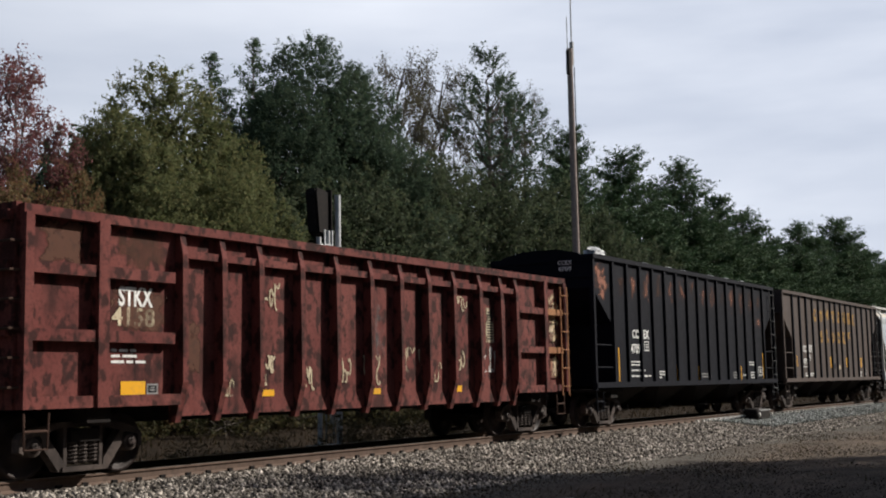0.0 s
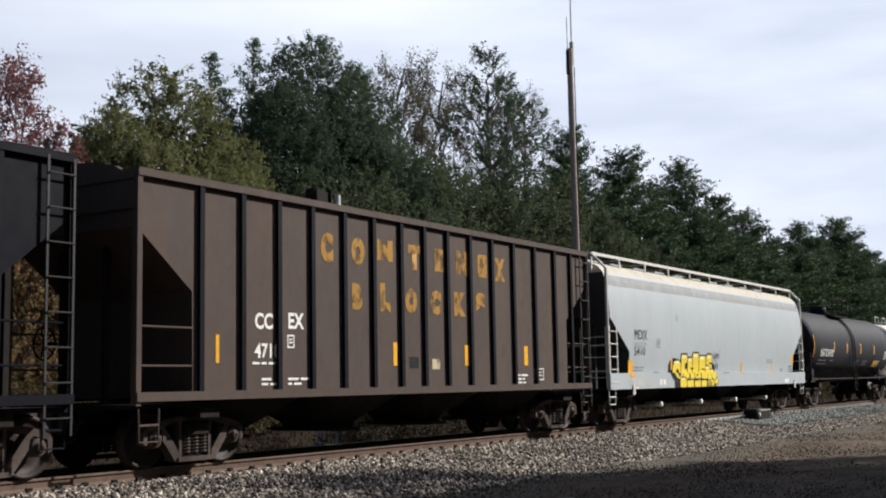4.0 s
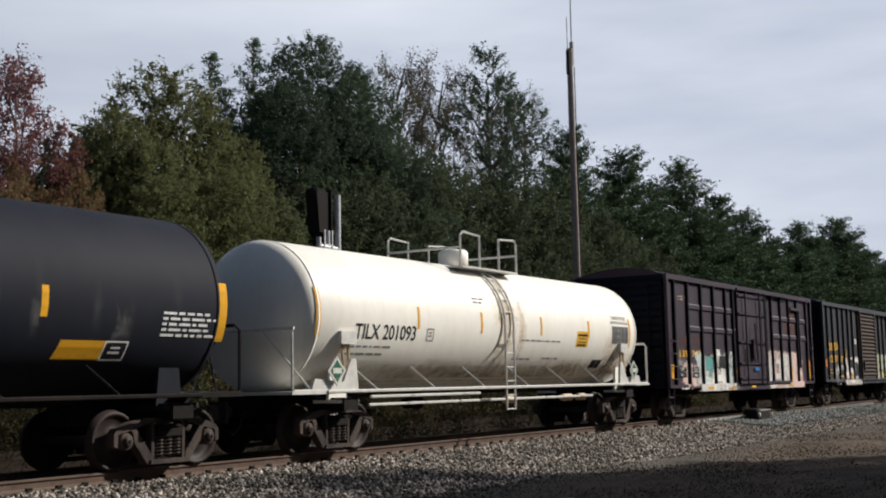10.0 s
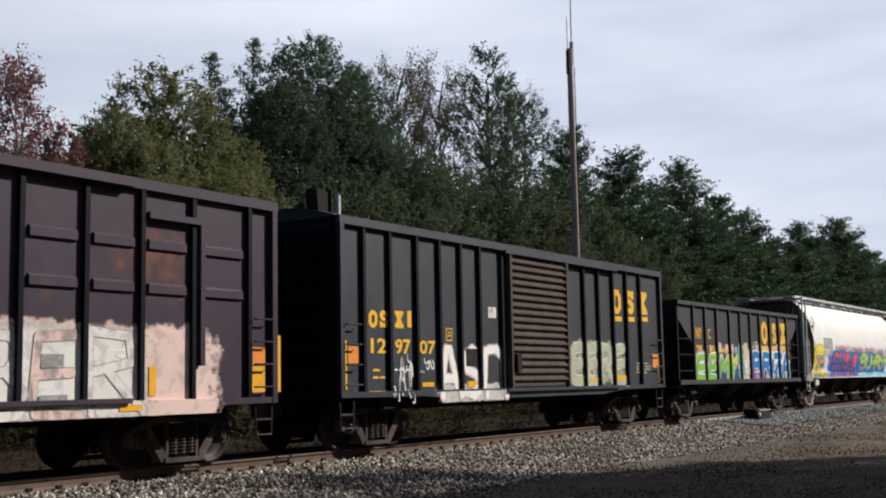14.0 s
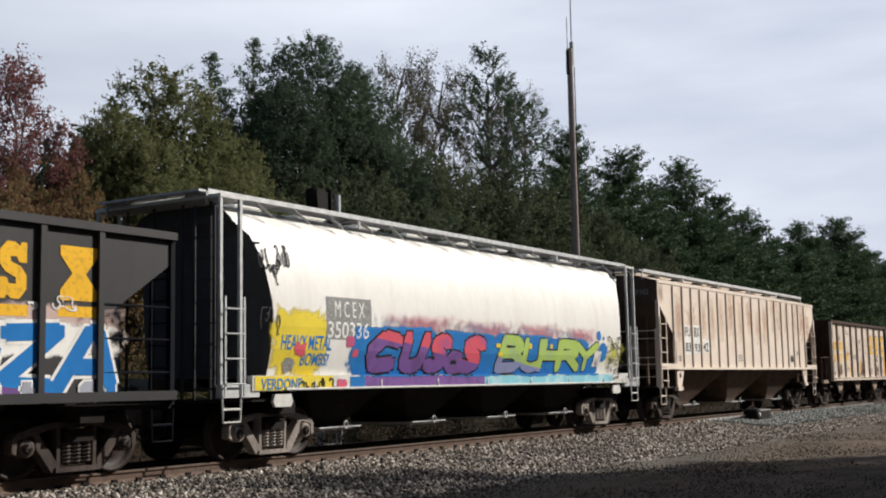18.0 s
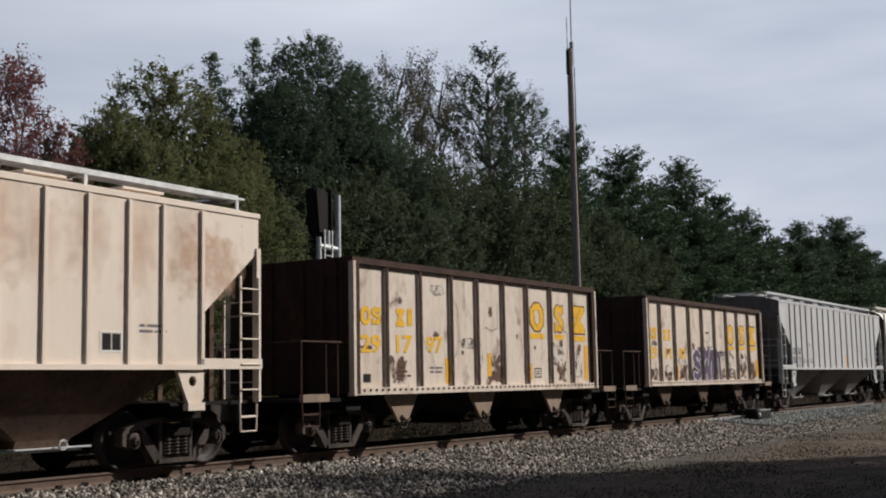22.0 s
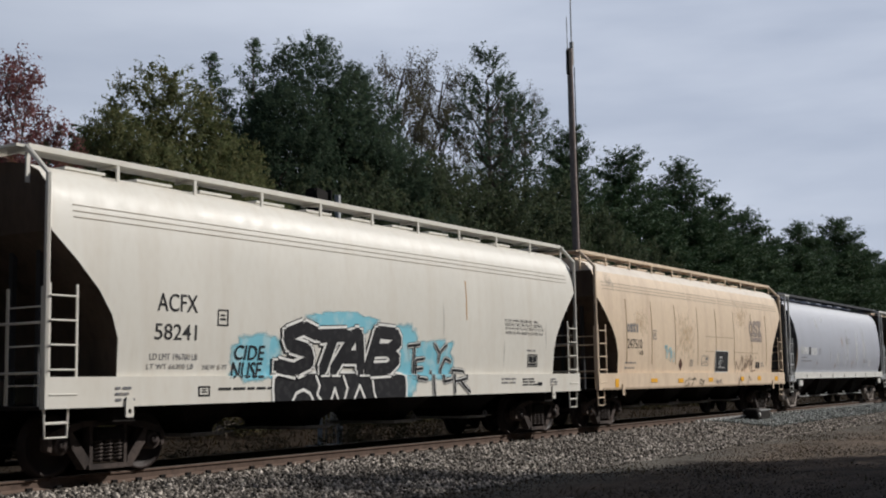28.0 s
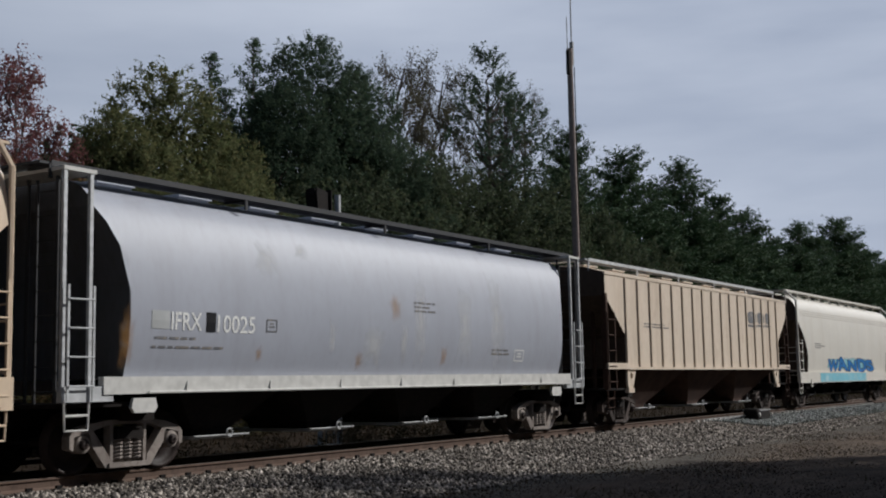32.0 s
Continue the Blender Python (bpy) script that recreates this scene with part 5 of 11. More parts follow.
def tank_car(u0, u1, trucks, shell0, shell1, r, zc, coat, metal, label, ladder_u, head_mat=None):
    """A tank on a stub-sill frame with walkway rails, a manway platform and a side ladder."""
    car, half = start_car("tank_car", u0, u1, label, "tank car")
    mid = (u0 + u1) / 2
    underframe(car, half, [t - mid for t in trucks], sill=False)
    a, b = shell0 - mid, shell1 - mid
    bm = bmesh.new()
    prof = round_head(r, a, -1)[::-1] + [(r, a + k * (b - a) / 8) for k in range(1, 8)] + round_head(r, b, 1)
    spin(bm, prof, 56, "x")
    body = part("tank", mesh_of("tank", bm, coat, weld=True), None, car, "round riveted-seam tank")
    body.location = (0, 0, zc)
    lx = ladder_u - mid
    for x in (a + 0.02, b - 0.02):
        bm = bmesh.new()
        spin(bm, [(r, x - 0.03), (r + 0.008, x - 0.03), (r + 0.008, x + 0.03), (r, x + 0.03)], 56, "x")
        part("weld_seam", bm, coat, car).location = (0, 0, zc)
    for e in (-1, 1):
        x = e * half
        t = trucks[0] - mid if e < 0 else trucks[1] - mid
        part("stub_sill", B((min(x, t - e * 1.3), max(x, t - e * 1.3), -0.25, 0.25, 0.7, 1.1)), metal if e > 9 else BLACK_IRON, car)
        part("end_deck", B((min(x, x - e * 1.25), max(x, x - e * 1.25), -1.5, 1.5, 1.1, 1.16)), metal, car, "end walkway deck")
        bm = bmesh.new()
        for s in (-1, 1):
            tube(bm, [(x - e * 1.05, s * 1.45, 1.16), (x - e * 0.12, s * 1.45, 1.16), (x - e * 0.06, s * 1.45, 1.2), (x - e * 0.06, s * 1.45, 2.2), (x - e * 0.14, s * 1.42, 2.28), (x - e * 0.14, 0, 2.28)], 0.03)
            tube(bm, [(x - e * 0.6, s * 1.45, 1.16), (x - e * 0.1, s * 0.7, 2.28)], 0.02)
        part("end_handrail", bm, metal, car, "bent-pipe end handrail")
        for s in (-1, 1):
            bm = bmesh.new()
            prism(bm, [(t - 0.28, 0.95), (t + 0.28, 0.95), (t + 0.2, 1.75), (t - 0.2, 1.75)], s * 1.05 - 0.03 * 1, s * 1.05 + 0.03)
            box(bm, t - 0.34, t + 0.34, s * 1.05 - 0.3, s * 1.05 + 0.3, 0.92, 0.98)
            part("saddle_web", bm, coat, car, "upright saddle plate")
    part("bottom_shell_band", B((a + 1.2, b - 1.2, -0.3, 0.3, zc - r - 0.12, zc - r + 0.1)), BLACK_IRON, car)
    for s in (-1, 1):
        bm = bmesh.new()
        tube(bm, [(-half + 1.0, s * 1.5, 1.14), (half - 1.0, s * 1.5, 1.14)], 0.035)
        x = a + 1.6
        while x < b - 1.0:
            tube(bm, [(x + 0.22, s * 1.5, 1.14), (x - 0.12, s * (math.sqrt(r * r - (zc - 1.62) ** 2) - 0.02), 1.62)], 0.022)
            x += 2.05
        part("side_handrail", bm, metal, car, "pipe handrail on slanting brackets")
    yy = r + 0.03
    bm = bmesh.new()
    for dx in (-0.2, 0.2):
        arc = [(lx + dx, -(r + 0.05) * math.cos(k * 0.13), zc + (r + 0.05) * math.sin(k * 0.13)) for k in range(0, 11)]
        tube(bm, [(lx + dx, -yy - 0.02, 0.62)] + arc, 0.028)
    ld = part("ladder", bm, metal, car, "side ladder curving over the tank")
    me = mesh_of("rung", bars(0.016, [(lx - 0.2, 0, 0), (lx + 0.2, 0, 0)]), metal)
    for k in range(12):
        if k < 6:
            part("rung", me, None, ld).location = (0, -yy - 0.02, 0.64 + 0.32 * k)
        else:
            a_ = (k - 5) * 0.2
            part("rung", me, None, ld).location = (0, -(r + 0.05) * math.cos(a_), zc + (r + 0.05) * math.sin(a_))
    top = zc + r
    part("manway_platform", B((lx - 1.3, lx + 1.3, -1.05, -0.55, top - 0.16, top - 0.12), (lx - 1.3, lx + 1.3, 0.55, 1.05, top - 0.16, top - 0.12)), metal, car, "grated manway platform")
    for e in (-1, 1):
        for s in (-1, 1):
            x0, x1 = lx + e * 0.45, lx + e * 1.3
            part("platform_rail", bars(0.028, [(x0, s * 1.0, top - 0.14), (x0, s * 1.0, top + 0.62), (x1 - e * 0.1, s * 1.0, top + 0.66), (x1, s * 1.0, top + 0.58), (x1, s * 1.0, top - 0.14)], [(x1, s * 1.0, top + 0.3), (x1, 0, top + 0.3)]), metal, car, "safety railing round the manway")
    bm = bmesh.new()
    spin(bm, [(0, 0.46), (0.3, 0.46), (0.36, 0.40), (0.36, 0.0), (0.0, 0.0)], 20)
    for v in bm.verts:
        v.co.y, v.co.z = v.co.z, v.co.y
    part("manway", bm, coat, car, "capped manway dome").location = (lx, 0, top - 0.06)
    tankprof = [(zc + r * math.sin(k * math.pi / 24), r * math.cos(k * math.pi / 24)) for k in range(-11, 12)]
    return car, half, mid, tankprof


def boxcar(u0, u1, trucks, coat, rib_us, door0, door1, label, z0=0.98, belly=0.0):
    prof = [(z0, 1.5), (4.32, 1.5), (4.45, 1.47), (4.58, 1.0), (4.66, 0.5), (4.69, 0.05)]
    car, half = start_car("boxcar", u0, u1, label, "boxcar")
    mid = (u0 + u1) / 2
    underframe(car, half, [t - mid for t in trucks])
    body_shell(car, "body", prof, [(-half, z0), (half, z0)], coat, "flat-sided steel body", smooth=False)
    # ribs coloured black to imitate their shadowed sides
    ribs(car, [u - mid for u in rib_us], prof, z0 + 0.05, 4.3, HOPPER_BLACK, 0.085, 0.075)
    for s in (-1, 1):
        part("top_chord", B((-half - 0.02, half + 0.02, s * 1.54 - 0.05, s * 1.54 + 0.05, 4.28, 4.44)), coat, car, "eave beam")
        if belly:
            bm = bmesh.new()
            prism(bm, [(-half, z0 + 0.1), (half, z0 + 0.1), (half, z0), (half - 2.9, z0 - 0.02), (half - 4.3, z0 - belly), (-half + 4.3, z0 - belly), (-half + 2.9, z0 - 0.02), (-half, z0)], s * 1.54 - 0.04, s * 1.54 + 0.04)
        else:
            bm = B((-half, half, s * 1.54 - 0.04, s * 1.54 + 0.04, z0 - 0.06, z0 + 0.1))
        part("side_sill", bm, coat, car)
        for e in (-1, 1):
            x = e * half
            part("corner_post", B((min(x, x - e * 0.12), max(x, x - e * 0.12), s * 1.54 - 0.05, s * 1.54 + 0.05, z0, 4.3)), coat, car)
            for k in range(4):
                part("grab_iron", bars(0.016, [(x - e * 0.14, s * 1.59, 1.25 + 0.38 * k), (x - e * 0.14, s * 1.63, 1.25 + 0.38 * k), (x - e * 0.6, s * 1.63, 1.25 + 0.38 * k), (x - e * 0.6, s * 1.59, 1.25 + 0.38 * k)]), coat, car)
    # ends face away from the sun; black stands in for that shade
    for e in (-1, 1):
        me_pts = []
        for k in range(7):
            z = 1.25 + 0.46 * k
            bm = bmesh.new()
            prism(bm, [(e * half, z), (e * (half + 0.09), z + 0.1), (e * (half + 0.09), z + 0.2), (e * half, z + 0.32)], -1.42, 1.42)
            part("end_corrugation", bm, HOPPER_BLACK, car, "pressed end rib, blackened for its shade")
        part("end_sheet", B((min(e * half, e * (half + 0.012)), max(e * half, e * (half + 0.012)), -1.49, 1.49, z0, 4.42)), HOPPER_BLACK, car, "corrugated end, blackened for its shade")
        end_ladder(car, e * (half + 0.12), -1.42, -1.0, 1.05, 4.2, 9, HOPPER_BLACK)
    brake_wheel(car, -half - 0.2, 0.5, 2.6, coat)
    sill_step(car, -half + 0.06, 0.42, coat), sill_step(car, half - 0.48, 0.42, coat)
    return car, half, mid, prof


# ---------------------------------------------------------------- the train, car by car
RUST_RED = flaking("red_brown_paint", (0.125, 0.034, 0.030), (0.165, 0.052, 0.044), (0.022, 0.010, 0.009))
HOPPER_BLACK = paint("black_hopper_paint", (0.0035, 0.004, 0.008), (0.007, 0.007, 0.009), 0.3, 0.0, rough=0.62, fade=(0.006, 0.0075, 0.014), spec=0.07)
HOPPER_BROWN = paint("brown_black_paint", (0.058, 0.043, 0.039), (0.092, 0.06, 0.042), 0.5, 0.3, (0.04, 0.022, 0.015), 0.7, fade=(0.078, 0.062, 0.057), spec=0.15)
PALE_GREY = paint("pale_grey_paint", (0.345, 0.383, 0.418), (0.25, 0.26, 0.265), 0.2, rough=0.5)
CHARCOAL = paint("charcoal_paint", (0.011, 0.013, 0.021), (0.021, 0.020, 0.024), 0.3, rough=0.68, spec=0.09, dents=0.0)
TANK_WHITE = paint("white_tank_paint", (0.80, 0.78, 0.72), (0.45, 0.33, 0.2), 0.16, rough=0.4)
PLUM = paint("plum_brown_paint", (0.028, 0.0175, 0.032), (0.036, 0.024, 0.033), 0.5, 0.35, (0.09, 0.035, 0.025), 0.5, spec=0.2)
BLUE_BLACK = paint("blue_black_paint", (0.016, 0.019, 0.029), (0.027, 0.026, 0.028), 0.3, rough=0.5, spec=0.28)
WHITE_PAINT = paint("white_hopper_paint", (0.68, 0.67, 0.645), (0.45, 0.40, 0.34), 0.3, rough=0.45)
TAN_RIB = paint("rust_stained_tan_paint", (0.66, 0.57, 0.49), (0.50, 0.36, 0.27), 0.2, 0.2, (0.45, 0.28, 0.19), 0.55, spot=0.58)
DIRTY_WHITE = paint("scuffed_white_paint", (0.60, 0.515, 0.44), (0.28, 0.17, 0.12), 0.5, 0.6, (0.14, 0.07, 0.045), 0.6, spot=0.6)
MID_GREY = paint("mid_grey_paint", (0.50, 0.495, 0.50), (0.15, 0.14, 0.13), 0.3, rough=0.5)
CREAM = paint("cream_paint", (0.60, 0.575, 0.52), (0.42, 0.34, 0.25), 0.22, rough=0.45)
BUFF = paint("buff_paint", (0.61, 0.485, 0.355), (0.40, 0.28, 0.20), 0.5, 0.2, (0.40, 0.27, 0.18), 0.55)
SILVER_GREY = paint("silver_grey_paint", (0.33, 0.345, 0.395), (0.24, 0.24, 0.26), 0.3, rough=0.52, dents=0.0, spec=0.28)
BEIGE_RIB = paint("beige_rib_paint", (0.61, 0.515, 0.415), (0.36, 0.26, 0.17), 0.35, 0.2, (0.3, 0.18, 0.1), 0.55)
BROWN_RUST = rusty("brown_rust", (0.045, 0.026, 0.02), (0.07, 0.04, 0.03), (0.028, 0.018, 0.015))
ROOF_BEIGE = paint("dusty_beige_roof", (0.44, 0.415, 0.365), (0.24, 0.18, 0.13), 0.4, 0.35, (0.13, 0.075, 0.05), 0.8, spec=0.1)
BLACK_SHEEN = paint("greyed_black_paint", (0.017, 0.0165, 0.019), (0.03, 0.027, 0.026), 0.35, rough=0.55, spec=0.28)
# rusty brown, darkened further for the shade under the tan hopper
BAY_BROWN = rusty("brown_bay_and_shade", (0.075, 0.05, 0.038), (0.11, 0.07, 0.05), (0.035, 0.025, 0.021))
POCKET_TAN = paint("scuffed_tan_pocket_paint", (0.24, 0.175, 0.13), (0.09, 0.06, 0.045), 0.6, 0.5, (0.07, 0.04, 0.03), 0.7)
ROOF_DUST = paint("pale_dusty_roof", (0.62, 0.57, 0.51), (0.4, 0.33, 0.27), 0.35, rough=0.8, spec=0.1)
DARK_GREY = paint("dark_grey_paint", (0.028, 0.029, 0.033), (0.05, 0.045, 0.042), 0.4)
# end colours with the shade of the car gap mixed in
END_GREY = paint("shaded_grey_end_paint", (0.075, 0.077, 0.085), (0.04, 0.036, 0.034), 0.5, rough=0.6, spec=0.15)
END_BROWN = paint("shaded_brown_end_paint", (0.085, 0.062, 0.048), (0.03, 0.024, 0.02), 0.6, rough=0.7, spec=0.1)
ORANGE_RUST = rusty("orange_scale_rust", (0.34, 0.17, 0.08), (0.24, 0.10, 0.05), (0.10, 0.05, 0.03))
# the grey hopper's body colour, darkened for shade on its bays and ends
BAY_DUSK = rusty("shaded_grey_bay_paint", (0.15, 0.14, 0.135), (0.20, 0.185, 0.175), (0.09, 0.07, 0.06))
WHITE_STEEL = plain("white_steel", (0.62, 0.61, 0.58), 0.5, vary=0.25)
COAL_DUST = stony("pale_load", ((0.3, 0.28, 0.25), (0.5, 0.48, 0.44), (0.65, 0.62, 0.58)))

CF_PROF = [(1.0, 1.50), (1.44, 1.50), (1.7, 1.52), (2.1, 1.55), (2.6, 1.565), (3.1, 1.56), (3.5, 1.535), (3.70, 1.515), (3.84, 1.495), (3.98, 1.47), (4.2, 1.40), (4.38, 1.24), (4.5, 0.98), (4.57, 0.6), (4.6, 0.05)]
ROUND_PROF = [(1.42, 1.40), (1.6, 1.45), (1.9, 1.52), (2.3, 1.56), (2.7, 1.56), (3.1, 1.525), (3.4, 1.47), (3.7, 1.39), (3.95, 1.29), (4.15, 1.17), (4.30, 1.0), (4.42, 0.72), (4.48, 0.36), (4.5, 0.05)]
CF_SIDE = [(1.0, 1.582), (1.44, 1.582), (1.446, 1.502)] + CF_PROF[2:]
ROUND_SIDE = [(1.15, 1.532), (1.44, 1.532), (1.446, 1.41)] + ROUND_PROF[1:]
GON_END = [(0.7, 1.434), (3.7, 1.434)]


def gondola():
    u0, u1 = -122.9, -106.5
    car, half = start_car("gondola_car", u0, u1, "rust-red ribbed steel gondola with sprayed tags", "gondola car")
    mid = (u0 + u1) / 2
    underframe(car, half, [-121.4 - mid, -107.9 - mid])
    for s in (-1, 1):
        bm = bmesh.new()
        prism(bm, [(-half, 1.05), (-half + 2.95, 1.02), (-half + 3.1, 0.82), (half - 2.6, 0.82), (half - 2.4, 1.02), (half, 1.05), (half, 3.72), (half - 2.3, 3.70), (-half + 1.9, 3.66), (-half, 3.74)], s * 1.39 - 0.03, s * 1.39 + 0.03)
        part("side_sheet", bm, RUST_RED, car, "dented rusty side sheet")
        for xa, xb in ((-half, -half + 2.9), (half - 2.4, half)):
            part("end_panel", B((xa, xb, s * 1.402 - 0.03, s * 1.402 + 0.03, 1.1, 3.68)), RUST_RED, car, "flat end panel")
        part("top_chord", B((-half, half, s * 1.44 - 0.13, s * 1.44 + 0.13, 3.68, 3.82)), RUST_RED, car)
        part("upper_rail", B((-half + 3.0, half - 2.4, s * 1.5 - 0.05, s * 1.5 + 0.05, 3.30, 3.42)), RUST_RED, car)
        for za in (2.88, 1.94):
            part("end_rib", B((-half + 0.05, -half + 2.85, s * 1.44 - 0.13, s * 1.44 + 0.13, za, za + 0.17)), RUST_RED, car)
            part("end_rib", B((half - 2.4, half - 1.1, s * 1.44 - 0.13, s * 1.44 + 0.13, za, za + 0.15)), RUST_RED, car)
            part("end_rib", B((half - 1.1, half - 0.05, s * 1.44 - 0.13, s * 1.44 + 0.13, za, za + 0.15)), ORANGE_RUST, car, "scaled orange rib")
        for xa, xb in ((-half, -half + 3.0), (half - 2.5, half)):
            part("side_sill", B((xa, xb, s * 1.5 - 0.06, s * 1.5 + 0.06, 1.0, 1.17)), RUST_RED, car)
        for x, w in ((-half + 0.08, 0.14), (-half + 1.4, 0.2), (half - 0.08, 0.14), (half - 1.1, 0.16)):
            part("end_section_post", B((x - w / 2, x + w / 2, s * 1.52 - 0.08, s * 1.52 + 0.08, 1.0, 3.7)), RUST_RED, car)
        bm = bmesh.new()
        prism(bm, [(s * 1.30, 0.72), (s * 1.44, 0.72), (s * 1.62, 1.35), (s * 1.60, 3.35), (s * 1.52, 3.68), (s * 1.30, 3.68)], -0.06, 0.06, "x")
        bmesh.ops.recalc_face_normals(bm, faces=bm.faces)
        me = mesh_of("side_post", bm, RUST_RED)
        for u in (-119.86, -118.96, -118.05, -116.95, -115.91, -114.84, -113.82, -112.80, -111.80, -110.71, -109.77, -109.04):
            part("side_post", me, None, car, "tapered side post").location = (u - mid, 0, 0)
    for e in (-1, 1):
        x = e * half
        part("end_wall", B((x - 0.05, x + 0.05, -1.45, 1.45, 1.0, 3.85)), RUST_RED, car)
        for z in (1.3, 2.0, 2.9, 3.6):
            part("end_wall_rib", B((min(x, x + e * 0.14), max(x, x + e * 0.14), -1.4, 1.4, z, z + 0.14)), RUST_RED, car)
        if e > 0:
            ladder(car, x - 0.42, x - 0.06, -1.64, 0.9, 3.6, 6, ORANGE_RUST)
        part("end_grab", bars(0.02, *[[(x, -1.5, z), (x + e * 0.16, -1.5, z), (x + e * 0.16, -1.0, z), (x, -1.0, z)] for z in (1.3, 1.7, 2.1, 2.5, 2.9, 3.3)]), ORANGE_RUST if e > 0 else BROWN_RUST, car)
    part("floor_plate", B((-half, half, -1.4, 1.4, 1.0, 1.08)), BLACK_IRON, car)
    sill_step(car, -half + 0.1, 0.42, BROWN_RUST), sill_step(car, half - 0.5, 0.42, BROWN_RUST)
    brake_wheel(car, -half - 0.2, 0.5, 2.4, BROWN_RUST)
    return car, mid, [(0.7, 1.422), (3.7, 1.422)]


def coal_hopper(u0, u1, trucks, coat, rib_us, label):
    cuts = [(0.03, 3.72), (1.22, 2.78), (1.24, 1.1)]
    n = 4
    pockets = [(u0 + 3.1 + k * (u1 - u0 - 6.2) / (n - 1), 2.6) for k in range(n)]
    car, half, mid, wall = open_hopper(u0, u1, trucks, coat, HOPPER_BLACK, rib_us, 1.1, 4.60, label, cuts, u0, u1, pockets, rib_mat=HOPPER_BLACK)
    for e in (-1, 1):
        x = e * half
        bm = bmesh.new()
        prism(bm, [(-1.5, 4.45), (1.5, 4.45), (1.1, 4.68), (0.5, 4.80), (-0.5, 4.80), (-1.1, 4.68)], x - 0.05, x + 0.05, "x")
        part("end_arch", bm, coat, car, "arched end top")
        for s in (-1, 1):
            part("corner_post", B((min(x, x - e * 0.1), max(x, x - e * 0.1), s * 1.5 - 0.06, s * 1.5 + 0.06, 1.0, 4.58)), coat, car)
            part("end_sill_rail", B((min(x, x - e * 1.25), max(x, x - e * 1.25), s * 1.5 - 0.05, s * 1.5 + 0.05, 1.05, 1.2)), coat, car)
            for z in (1.6, 2.2):
                part("grab_iron", bars(0.018, [(x, s * 1.5, z), (x - e * 1.22, s * 1.5, z)]), coat, car)
            if e > 0:
                ladder(car, x - 0.5, x - 0.04, s * 1.57, 0.62, 4.55, 8, BLACK_SHEEN)
        for y in (-0.5, 0.5):
            part("end_strut", B((min(x - e * 0.3, x - e * 0.4), max(x - e * 0.3, x - e * 0.4), y - 0.05, y + 0.05, 1.0, 3.5)), BLACK_IRON, car)
    rng = np.random.default_rng(int(abs(u0)))
    nx, ny = 48, 9
    verts = []
    for j in range(ny):
        for i in range(nx):
            x, y = -half + 0.2 + (2 * half - 0.4) * i / (nx - 1), -1.4 + 2.8 * j / (ny - 1)
            verts.append((x, y, 4.38 + 0.30 * (1 - (y / 1.4) ** 2) * (0.6 + 0.4 * math.sin(x * 1.7)) + 0.06 * rng.random()))
    idx = np.arange(nx * ny).reshape(ny, nx)
    q = np.stack([idx[:-1, :-1], idx[:-1, 1:], idx[1:, 1:], idx[1:, :-1]], -1).reshape(-1)
    load = part("load", raw_mesh("load", verts, q, 4, COAL_DUST), None, car, "pale heaped load showing over the rim")
    sill_step(car, -half + 0.1, 0.42, coat), sill_step(car, half - 0.5, 0.42, coat)
    return car, mid, wall


